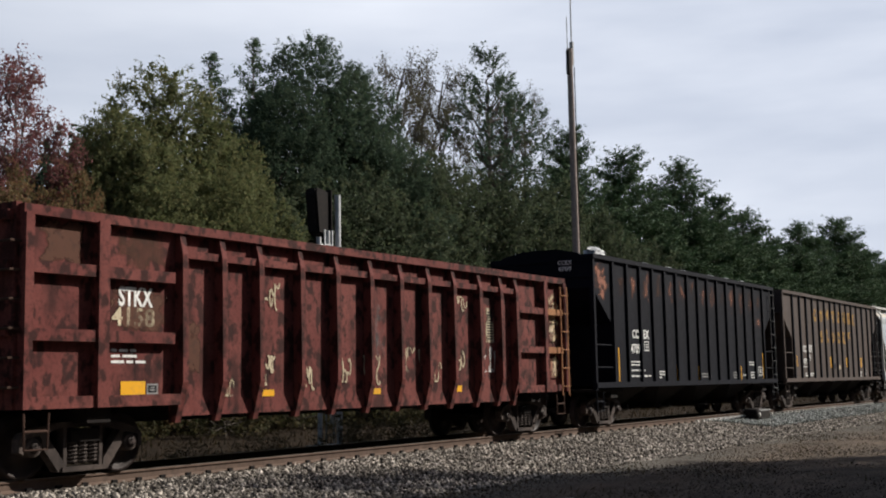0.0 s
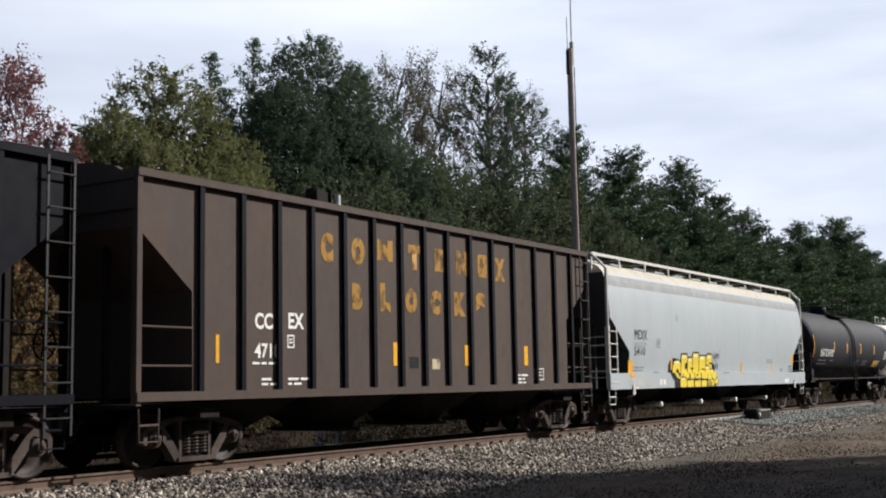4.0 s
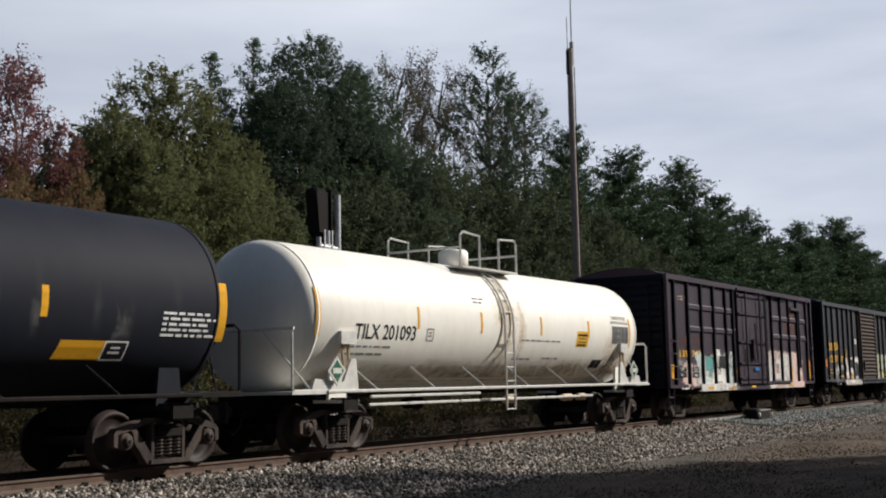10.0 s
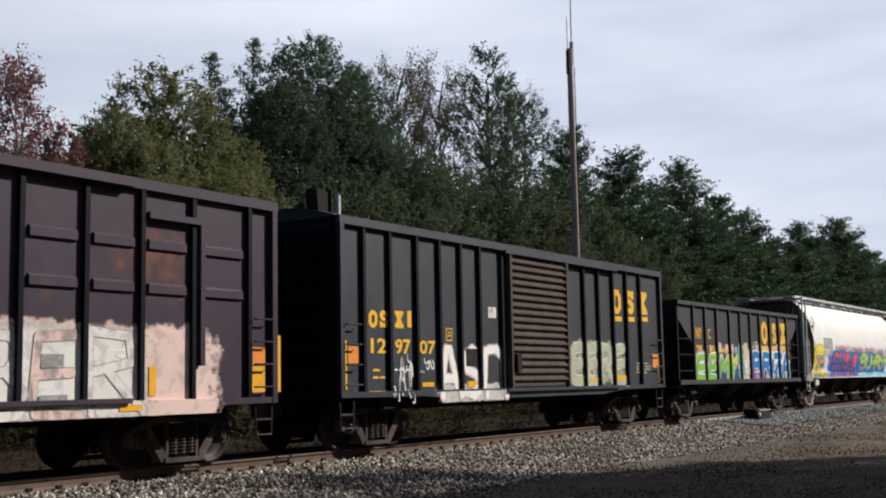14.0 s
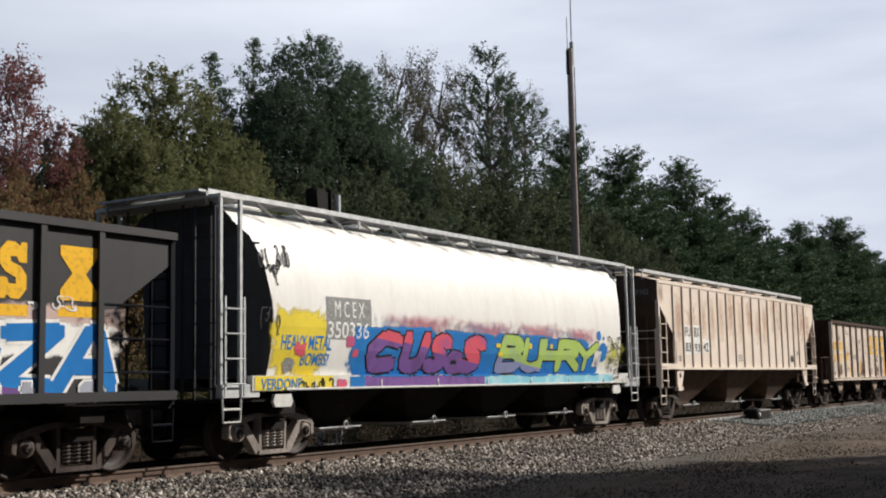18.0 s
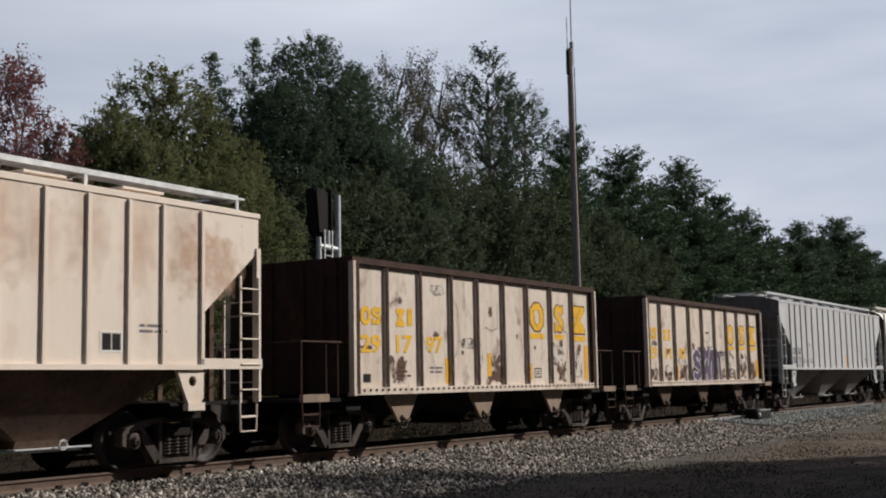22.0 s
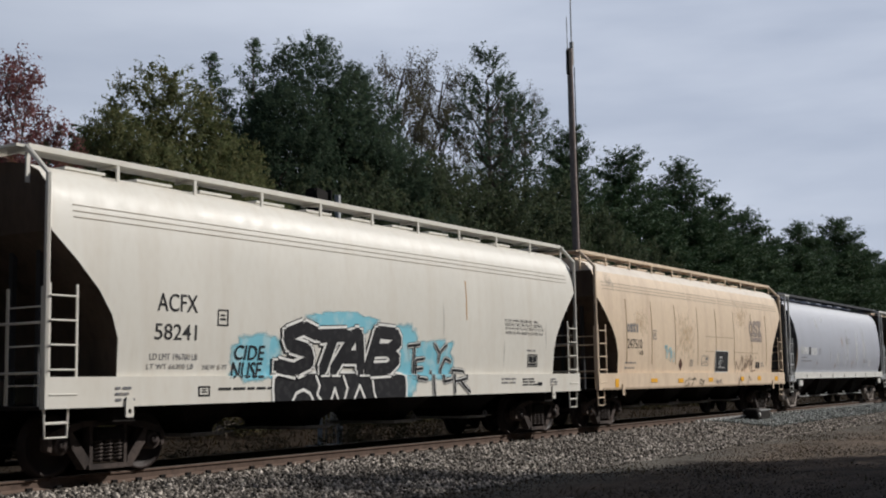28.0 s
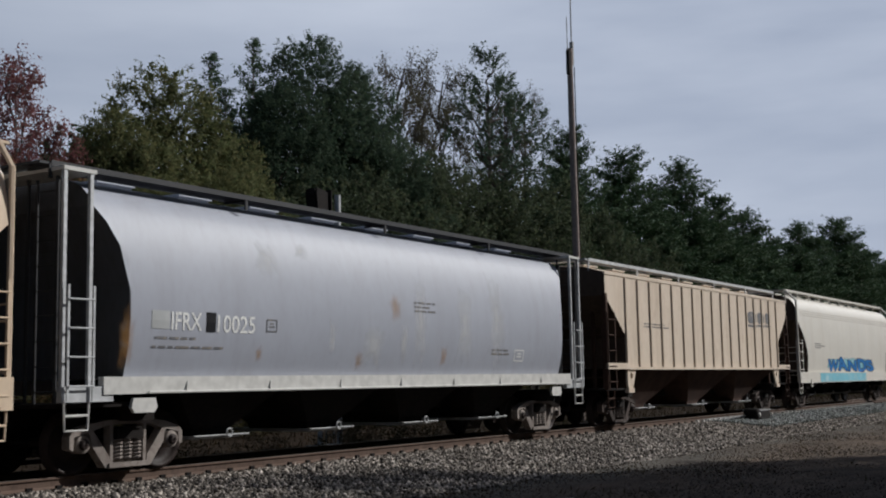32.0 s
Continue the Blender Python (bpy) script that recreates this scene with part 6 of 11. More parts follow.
def work_hopper(u0, u1, trucks, rib_us, side0, side1, label, pocket_coat):
    pockets = []
    car, half, mid, wall = open_hopper(u0, u1, trucks, DIRTY_WHITE, WHITE_STEEL, rib_us, 1.1, 3.66, label, [(0.0, 1.1)], side0, side1, pockets, rim=BROWN_RUST, inner=BROWN_RUST, rib_mat=BROWN_RUST, sill_mat=DIRTY_WHITE)
    ribs(car, [u - 0.155 - mid for u in rib_us], wall, 1.2, 3.55, DIRTY_WHITE, 0.02, 0.05, "pale scuffed edge of a rib")
    for x in (-3.35, -0.15, 3.3):
        for s in (-1, 1):
            bm = bmesh.new()
            prism(bm, [(x - 0.58, 1.06), (x + 0.58, 1.06), (x + 0.2, 0.5), (x - 0.12, 0.5)], s * 1.34 - 0.03, s * 1.34 + 0.03)
            pocket = part("pocket_gusset", bm, pocket_coat, car, "tapered hopper door plate with rusty foot")
            part("door_latch", bars(0.03, [(x - 0.05, s * 1.38, 0.62), (x + 0.1, s * 1.42, 0.5), (x + 0.02, s * 1.42, 0.38), (x - 0.12, s * 1.4, 0.4)], [(x + 0.1, s * 1.42, 0.5), (x + 0.22, s * 1.4, 0.56)]), TRUCK_IRON, pocket, "dark door latch")
        bay(car, x, 1.5, 0.5, 1.1, 0.42, BLACK_IRON, 1.3, 0.5, BLACK_IRON, "black hopper door pocket")
    # black sheets added to imitate the deep shade between the pockets
    for x in (-1.75, 1.55):
        bm = bmesh.new()
        prism(bm, [(x - 1.0, 0.62), (x, 1.02), (x + 1.0, 0.62), (x + 0.9, 1.08), (x - 0.9, 1.08)], -1.2, 1.2)
        part("shade_sheet", bm, BLACK_IRON, car, "black filler sheet that darkens the gap between the pockets")
    rivets = bmesh.new()
    for k in range(int((side1 - side0) / 0.2)):
        x = side0 - mid + 0.1 + 0.2 * k
        box(rivets, x - 0.022, x + 0.022, -1.605, -1.585, 1.13, 1.17)
    part("rivet_row", rivets, BROWN_RUST, car, "row of rusty rivets along the sill")
    for e, sx in ((-1, side0 - mid), (1, side1 - mid)):
        x = e * half
        for s in (-1, 1):
            part("corner_post", B((sx - 0.04, sx + 0.04, s * 1.53 - 0.08, s * 1.53 + 0.08, 1.05, 3.6)), DIRTY_WHITE, car)
            part("corner_angle", B((sx - e * 0.13 - 0.045, sx - e * 0.13 + 0.045, s * 1.53 - 0.065, s * 1.53 + 0.065, 1.08, 3.56)), BROWN_RUST, car, "rusty brown corner angle")
            part("platform_step_plate", B((min(x, x - e * 0.75), max(x, x - e * 0.75), s * 1.48 - 0.05, s * 1.48 + 0.05, 0.96, 1.1)), POCKET_TAN, car, "scuffed tan tread plate")
            part("platform_rail", bars(0.022, [(x - e * 0.04, s * 1.45, 1.05), (x - e * 0.04, s * 1.45, 2.05), (x - e * 1.1, s * 1.45, 2.05), (sx, s * 1.45, 2.05)], [(x - e * 0.75, s * 1.45, 1.05), (x - e * 0.75, s * 1.45, 2.0)], [(x - e * 1.1, s * 1.45, 1.05), (x - e * 1.1, s * 1.45, 2.0)]), BROWN_RUST, car, "platform handrail")
        part("end_rail", bars(0.022, [(x - e * 0.04, -1.45, 2.05), (x - e * 0.04, 1.45, 2.05)], [(x - e * 0.04, -0.5, 1.0), (x - e * 0.04, -0.5, 2.05)], [(x - e * 0.04, 0.5, 1.0), (x - e * 0.04, 0.5, 2.05)]), BROWN_RUST, car)
        for y in (-1.2, -0.4, 0.4, 1.2):
            part("end_wall_post", B((min(sx, sx + e * 0.12), max(sx, sx + e * 0.12), y - 0.06, y + 0.06, 1.1, 3.6)), BROWN_RUST, car)
        end_ladder(car, sx + e * 0.14, -1.4, -0.95, 1.1, 3.5, 7, BROWN_RUST)
        sill_step(car, min(x, x - e * 0.5), 0.5, BROWN_RUST, 0.95, 0.42)
    return car, mid, wall


def round_side_hopper(u0, u1, trucks, coat, metal, label, cuts, zigzag=False, frame_mat=GALV, board=GALV):
    """A covered hopper with bulging sides, a narrow sill and open end frames."""
    car, half = start_car("covered_hopper", u0, u1, label, "covered hopper")
    mid = (u0 + u1) / 2
    underframe(car, half, [t - mid for t in trucks], pale=True)
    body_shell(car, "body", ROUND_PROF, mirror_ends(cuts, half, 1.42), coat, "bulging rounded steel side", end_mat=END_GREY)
    for s in (-1, 1):
        part("side_sill", B((-half + 0.75, half - 0.75, s * 1.47 - 0.06, s * 1.47 + 0.06, 1.18, 1.44)), metal, car, "pale side sill")
        part("handrail", bars(0.022, [(-half + 1.6, s * 1.56, 1.2), (half - 1.6, s * 1.56, 1.2)], *[[(x, s * 1.56, 1.2), (x + 0.05, s * 1.52, 1.36)] for x in np.linspace(-half + 2.4, half - 2.4, 7)]), metal, car)
        for e in (-1, 1):
            x = e * half
            for d in (0.04, 0.52):
                part("end_frame_post", B((x - e * d - 0.03, x - e * d + 0.03, s * 1.46 - 0.03, s * 1.46 + 0.03, 1.12, 4.42)), frame_mat, car)
            part("end_frame_foot", B((min(x, x - e * 0.95), max(x, x - e * 0.95), s * 1.46 - 0.05, s * 1.46 + 0.05, 1.08, 1.3)), frame_mat, car)
            ladder(car, x - e * 0.3 - 0.23, x - e * 0.3 + 0.23, s * 1.55, 1.1, 2.75, 4, frame_mat)
            bm = bmesh.new()
            cx = x - e * 1.55
            prism(bm, [(cx - 0.26, 0.98), (cx - 0.2, 0.9), (cx + 0.2, 0.9), (cx + 0.26, 0.98), (cx + 0.22, 1.12), (cx - 0.22, 1.12)], s * 1.5 - 0.03, s * 1.5 + 0.03)
            part("roping_eye", bm, WHITE_STEEL, car, "white roping bracket")
    for e in (-1, 1):
        x = e * half
        part("end_platform", B((min(x, x - e * 1.8), max(x, x - e * 1.8), -1.4, 1.4, 1.0, 1.06)), BLACK_IRON, car)
        part("end_top_beam", B((min(x, x - e * 0.6), max(x, x - e * 0.6), -1.5, 1.5, 4.40, 4.46)), metal, car)
        for y in (-1.0, -0.35, 0.35, 1.0):
            part("end_strut", bars(0.03, [(x - e * 0.3, y, 1.0), (x - e * 0.3, y, 4.4)]), DARK_GREY, car)
        end_ladder(car, x - e * 0.02, -1.35, -0.9, 1.05, 4.3, 9, DARK_GREY)
    brake_wheel(car, -half - 0.06, 0.5, 2.1, DARK_GREY)
    sill_step(car, -half + 0.05, 0.45, metal, 1.1, 0.42), sill_step(car, half - 0.5, 0.45, metal, 1.1, 0.42)
    span = 2 * half - 4.6
    for k in range(4):
        x = -span / 2 + span * (k + 0.5) / 4
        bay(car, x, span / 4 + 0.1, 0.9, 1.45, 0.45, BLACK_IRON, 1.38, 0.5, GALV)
    running_board(car, -half, half, 0.95, 4.52, 4.3, 5, board, board, 0.5)
    if zigzag:
        for s in (-1, 1):
            for x in np.arange(-half + 1.2, half - 0.8, 1.02):
                part("walkway_brace", bars(0.02, [(x, s * 1.205, 4.48), (x + 0.4, s * 1.27, 4.24), (x + 0.2, s * 1.1, 4.42)]), GREY_STEEL, car, "slanting walkway brace")
    hatches(car, [-half + 2 + k * (2 * half - 4) / 7 for k in range(8)], 4.42, coat)
    return car, half, mid


GON, GON_MID, GON_WALL = gondola()
CC1, CC1_MID, CC_WALL = coal_hopper(-104.78, -89.02, (-103.35, -90.1), HOPPER_BLACK, (-103.4, -102.45, -101.53, -100.6, -99.65, -98.73, -97.79, -96.88, -95.99, -95.07, -94.14, -93.18, -92.23, -91.26, -90.2), "black open-topped coal hopper with rust patches and pale load")
CC2, CC2_MID, _ = coal_hopper(-87.84, -72.12, (-86.1, -73.2), HOPPER_BROWN, (-86.35, -85.36, -84.43, -83.5, -82.54, -81.6, -80.65, -79.8, -78.9, -77.96, -77.0, -76.0, -74.95, -73.9, -73.0), "dull brown-black open-topped coal hopper with faded yellow lettering")
MD, MD_HALF, MD_MID = round_hopper(-70.95, -52.35, (-69.25, -54.0), PALE_GREY, WHITE_STEEL, "pale grey covered hopper with yellow bubble graffiti", [(0.12, 2.97), (1.40, 2.04), (1.42, 1.44)], CF_PROF, 4, roof=BROWN_RUST, roof_coat=ROOF_BEIGE)
NA, NA_HALF, NA_MID, NA_PROF = tank_car(-51.0, -35.6, (-49.4, -36.9), -50.35, -36.2, 1.5, 2.62, CHARCOAL, BLACK_IRON, "charcoal-black tank car with white lettering", -43.95)
TI, TI_HALF, TI_MID, TI_PROF = tank_car(-34.35, -18.3, (-32.5, -19.5), -33.55, -19.05, 1.45, 2.58, TANK_WHITE, WHITE_STEEL, "gleaming white tank car with cream railings", -26.5)
B1, B1_HALF, B1_MID, BOX_PROF = boxcar(-16.9, -1.2, (-15.05, -2.95), PLUM, (-16.25, -15.12, -13.92, -12.78, -11.6, -10.85, -7.2, -6.5, -5.37, -4.29, -3.2, -1.88), -10.5, -7.4, "dark plum-brown boxcar with pale graffiti along its lower side", 0.98, 0.14)
B2, B2_HALF, B2_MID, _ = boxcar(0.6, 16.3, (2.4, 14.5), BLUE_BLACK, (1.38, 2.26, 3.22, 4.09, 4.94, 5.75, 6.75, 10.0, 11.07, 11.95, 12.89, 13.79, 14.75), 7.1, 9.9, "black boxcar with a louvred rusty door and yellow lettering", 1.02, 0.12)
BOX_SIDE = [(0.85, 1.582), (1.08, 1.582), (1.084, 1.5)] + BOX_PROF[1:]
NY, NY_HALF, NY_MID, NY_WALL = open_hopper(17.6, 30.5, (19.15, 29.0), BLACK_SHEEN, HOPPER_BLACK, (19.08, 20.15, 21.23, 22.5, 23.62, 24.71, 25.77, 26.97, 28.06, 29.1), 1.12, 3.66, "black open-topped hopper covered in bright graffiti", [(0.03, 3.2), (1.4, 2.3), (1.42, 1.12)], 17.6, 30.5, [(21.2, 1.9), (24.05, 1.9), (26.9, 1.9)])
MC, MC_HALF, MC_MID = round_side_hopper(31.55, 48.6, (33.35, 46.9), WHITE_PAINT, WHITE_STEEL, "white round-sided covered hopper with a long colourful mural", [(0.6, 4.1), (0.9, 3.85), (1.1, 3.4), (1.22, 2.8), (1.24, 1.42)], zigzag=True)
FU, FU_HALF, FU_MID, RIB_PROF = ribbed_hopper(50.2, 67.0, (51.65, 65.5), TAN_RIB, TAN_RIB, (51.4, 52.19, 52.95, 53.74, 54.56, 55.4, 56.25, 57.1, 57.98, 58.92, 59.87, 60.8, 61.66, 62.5, 63.27, 64.05, 64.75, 65.6), "rust-stained tan ribbed covered hopper", BAY_BROWN, end_mat=END_BROWN)
W1, W1_MID, WORK_WALL = work_hopper(68.15, 81.5, (69.8, 80.0), (70.84, 72.04, 73.24, 74.33, 75.5, 76.64, 77.86, 79.04), 69.6, 80.2, "scuffed white open hopper with brown ribs and yellow lettering", POCKET_TAN)
W2, W2_MID, _ = work_hopper(82.2, 95.4, (83.85, 94.1), (84.91, 86.06, 87.27, 88.43, 89.58, 90.75, 91.86, 93.06), 83.7, 94.25, "rust-scabbed white open hopper with purple graffiti", BAY_BROWN)
CR, CR_HALF, CR_MID, _ = ribbed_hopper(96.8, 113.7, (98.4, 112.1), MID_GREY, GALV, (98.17, 98.88, 99.66, 100.42, 101.28, 102.16, 103.02, 103.91, 104.86, 105.88, 106.9, 107.83, 108.74, 109.6, 110.55, 111.43, 112.3), "plain grey ribbed covered hopper", BAY_DUSK, end_mat=BAY_DUSK)
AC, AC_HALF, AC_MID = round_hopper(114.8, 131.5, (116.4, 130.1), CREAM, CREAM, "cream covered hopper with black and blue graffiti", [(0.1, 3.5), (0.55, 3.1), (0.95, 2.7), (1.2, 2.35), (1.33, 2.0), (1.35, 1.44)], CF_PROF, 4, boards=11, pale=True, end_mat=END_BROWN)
CS, CS_HALF, CS_MID = round_hopper(132.65, 149.2, (134.0, 147.8), BUFF, BUFF, "stained buff covered hopper with grey lettering", [(0.1, 3.5), (0.55, 3.1), (0.95, 2.7), (1.2, 2.4), (1.35, 2.0), (1.37, 1.44)], CF_PROF, 4, boards=11, pale=True, roof_coat=ROOF_DUST, end_mat=END_BROWN)
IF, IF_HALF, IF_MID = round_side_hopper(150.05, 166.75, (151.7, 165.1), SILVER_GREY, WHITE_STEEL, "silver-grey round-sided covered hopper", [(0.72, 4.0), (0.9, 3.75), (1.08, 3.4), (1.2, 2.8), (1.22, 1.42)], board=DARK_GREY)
RB, RB_HALF, RB_MID, _ = ribbed_hopper(168.2, 184.9, (169.9, 183.2), BEIGE_RIB, BROWN_RUST, [169.55 + 0.875 * k for k in range(17)], "beige ribbed covered hopper with dark bays", BROWN_RUST, board_z=4.55, end_mat=END_BROWN)
TL, TL_HALF, TL_MID = round_hopper(186.3, 203.1, (187.9, 201.5), CREAM, CREAM, "cream covered hopper with blue graffiti along its sill", [(0.1, 3.5), (0.55, 3.1), (0.95, 2.7), (1.2, 2.35), (1.33, 2.0), (1.35, 1.44)], CF_PROF, 4, boards=11, pale=True, end_mat=END_BROWN)


# ---------------------------------------------------------------- lettering, stencils and sprayed paint
def scribble(car, x0, z0, w, h, material, prof, seed=0, strokes=5, width=0.022):
    """A quick sprayed tag: looping strokes."""
    rng = random.Random(seed)
    bm = bmesh.new()
    for k in range(strokes):
        px, pz = x0 + w * (k + rng.uniform(0.0, 0.6)) / strokes, z0 + h * rng.uniform(0.1, 0.9)
        a, pts = rng.uniform(0, math.tau), []
        turn = rng.choice((-1, 1)) * rng.uniform(0.25, 0.6)
        for i in range(16):
            pts.append((px, pz))
            px += math.cos(a) * w / strokes * 0.17
            pz = min(z0 + h, max(z0, pz + math.sin(a) * h * 0.14))
            a += turn + rng.uniform(-0.25, 0.25)
            if i == 8:
                turn = -turn
        rows = []
        for i, (x, z) in enumerate(pts):
            q, r = pts[max(0, i - 1)], pts[min(len(pts) - 1, i + 1)]
            d = Vector((r[0] - q[0], r[1] - q[1]))
            d = d.normalized() if d.length > 1e-6 else Vector((1, 0))
            rows.append((bm.verts.new((x - d.y * width, 0, z + d.x * width)), bm.verts.new((x + d.y * width, 0, z - d.x * width))))
        for p, q in zip(rows, rows[1:]):
            bm.faces.new((p[0], p[1], q[1], q[0]))
    return decal(car, bm, material, prof, "spray_tag", 0.014, "quick sprayed tag")


def outline_box(car, x0, z0, w, h, material, prof, line=0.025, bare=False):
    bm = bmesh.new()
    for a, b, c, d in ((x0, z0, w, line), (x0, z0 + h - line, w, line), (x0, z0 + line, line, h - 2 * line), (x0 + w - line, z0 + line, line, h - 2 * line), (x0 + w * 0.25, z0 + h * 0.35, w * 0.5, h * 0.12), (x0 + w * 0.3, z0 + h * 0.6, w * 0.4, h * 0.1))[:4 if bare else 6]:
        bm.faces.new([bm.verts.new(v) for v in ((a, 0, b), (a + c, 0, b), (a + c, 0, b + d), (a, 0, b + d))])
    return decal(car, bm, material, prof, "stencil_box", 0.006, "small stencilled box")


SIGN_SHAPES = {      # outlines of the plain sign shapes in a unit box
    "block": [(0.2, 0), (0.8, 0), (1, 0.2), (1, 0.8), (0.8, 1), (0.2, 1), (0, 0.8), (0, 0.2)],
    "ring": [(0.3, 0), (0.7, 0), (1, 0.25), (1, 0.495), (0.69, 0.495), (0.69, 0.36), (0.6, 0.25), (0.42, 0.25), (0.33, 0.36), (0.33, 0.64), (0.42, 0.75), (0.6, 0.75), (0.69, 0.64), (0.69, 0.505), (1, 0.505), (1, 0.75), (0.7, 1), (0.3, 1), (0, 0.75), (0, 0.25)],
    "wave": [(0, 0), (0.2, 0), (0.28, 0.07), (0.45, 0), (0.75, 0), (1, 0.18), (1, 0.42), (0.78, 0.57), (0.4, 0.65), (0.4, 0.74), (0.62, 0.74), (0.72, 0.64), (1, 0.64), (1, 1), (0.8, 1), (0.74, 0.93), (0.55, 1), (0.25, 1), (0, 0.84), (0, 0.6), (0.22, 0.46), (0.6, 0.37), (0.6, 0.26), (0.36, 0.26), (0.26, 0.37), (0, 0.37)],
    "hourglass": [(0, 0), (1, 0), (1, 0.18), (0.68, 0.5), (1, 0.82), (1, 1), (0, 1), (0, 0.82), (0.32, 0.5), (0, 0.18)],
    "bar": [(0.2, 0), (0.8, 0), (0.8, 1), (0.2, 1)],
}


def block_sign(car, x0, z0, w, h, material, prof, bar=False, shape="block", rim=None):
    """A company sign as a plain flat shape, with or without a dark rim and an underline."""
    pts = SIGN_SHAPES[shape]
    for m, grow, lift in ((rim, 0.035, 0.0055), (material, 0.0, 0.0075)):
        if m:
            bm = bmesh.new()
            bm.faces.new([bm.verts.new((x0 + w / 2 + (a - 0.5) * (w + 2 * grow), 0, z0 + h / 2 + (b - 0.5) * (h + 2 * grow))) for a, b in pts])
            decal(car, bm, m, prof, "company_sign", lift, "plain painted sign")
    if bar:
        patch(car, x0 - 0.03, z0 - h * 0.3, w + 0.06, h * 0.2, material, prof, "company_sign_bar")


GRAF_YELLOW = worn("graffiti_yellow", (0.69, 0.54, 0.05), (0.58, 0.45, 0.06), 0.4, 5)
GRAF_BLACK = worn("graffiti_black", (0.012, 0.012, 0.015), (0.05, 0.05, 0.05), 0.3, 8)
GRAF_WHITE = worn("graffiti_white", (0.72, 0.70, 0.67), (0.45, 0.42, 0.40), 0.4, 6, 0.40)
GRAF_PINK = worn("graffiti_pale_pink", (0.62, 0.46, 0.42), (0.35, 0.26, 0.25), 0.5, 4, 0.42)
GRAF_TEAL = worn("graffiti_teal", (0.10, 0.30, 0.29), (0.2, 0.36, 0.35), 0.4, 4)
GRAF_LIME = worn("graffiti_lime", (0.36, 0.50, 0.12), (0.30, 0.42, 0.22), 0.7, 1.2)
GRAF_SAGE = worn("graffiti_sage", (0.40, 0.42, 0.30), (0.28, 0.30, 0.22), 0.5, 5)
WHITE_WASH = worn("white_wash_streak", (0.66, 0.66, 0.66), (0.58, 0.58, 0.58), 0.5, 3)
GRAF_BLUE = worn("graffiti_blue", (0.014, 0.15, 0.43), (0.02, 0.20, 0.48), 0.4, 3)
GRAF_NAVY = worn("graffiti_navy", (0.03, 0.05, 0.16), (0.05, 0.06, 0.1), 0.4, 3)
GRAF_RED = worn("graffiti_red", (0.58, 0.09, 0.13), (0.32, 0.10, 0.28), 0.7, 1.6)
GRAF_PURPLE = worn("graffiti_purple", (0.17, 0.08, 0.27), (0.10, 0.05, 0.14), 0.5, 3)
GRAF_AQUA = worn("graffiti_aqua", (0.20, 0.48, 0.58), (0.45, 0.58, 0.6), 0.6, 3)
GRAF_GREY = worn("graffiti_lilac_grey", (0.34, 0.35, 0.42), (0.2, 0.2, 0.24), 0.5, 3)
DUSTY_PURPLE = worn("graffiti_dull_purple", (0.10, 0.075, 0.13), (0.06, 0.045, 0.07), 0.5, 3)
RUST_SCAB = worn("orange_rust_scab", (0.28, 0.12, 0.08), (0.13, 0.055, 0.045), 0.8, 7)
RUST_BROWN = worn("brown_rust_scab", (0.09, 0.04, 0.026), (0.05, 0.026, 0.02), 0.6, 7)
FADED_YELLOW = worn("faded_yellow_lettering", (0.33, 0.18, 0.04), (0.09, 0.06, 0.04), 0.8, 4, 0.38)
CREAM_CHALK = worn("chalk_cream", (0.50, 0.43, 0.30), (0.2, 0.1, 0.07), 0.5, 10, 0.42)
PALE_PATCH = worn("overpaint_grey", (0.40, 0.41, 0.41), (0.46, 0.47, 0.47), 0.5, 3)
ORANGE_CARD = worn("orange_placard", (0.72, 0.24, 0.05), (0.5, 0.2, 0.06), 0.3, 8)
TAN_STAIN_AND_GLOW = worn("tan_rust_stain_and_glow", (0.56, 0.43, 0.28), (0.62, 0.5, 0.36), 0.9, 3)
ORANGE_STREAK = worn("orange_rust_streak", (0.45, 0.24, 0.08), (0.4, 0.33, 0.28), 0.7, 5)
RUST_FLECK = worn("flaked_white_paint", (0.58, 0.53, 0.48), (0.09, 0.05, 0.035), 1.0, 5)
BAND_GREY = worn("darker_grey_band", (0.27, 0.285, 0.295), (0.34, 0.36, 0.37), 0.5, 3)
SEAM_TINT = worn("brown_scrape", (0.36, 0.27, 0.19), (0.5, 0.4, 0.3), 0.7, 5)
SIGN_FADED = worn("sun_bleached_sign", (0.26, 0.215, 0.19), (0.42, 0.35, 0.28), 0.7, 7)
OUTLINE_GREY = worn("soft_grey_lettering", (0.16, 0.16, 0.17), (0.4, 0.34, 0.26), 0.5, 9)


def lozenge(car, x0, z0, w, h, material, prof):
    bm = bmesh.new()
    bm.faces.new([bm.verts.new(c) for c in ((x0 + w / 2, 0, z0), (x0 + w, 0, z0 + h / 2), (x0 + w / 2, 0, z0 + h), (x0, 0, z0 + h / 2))])
    return decal(car, bm, material, prof, "placard", 0.006, "dark diamond placard")


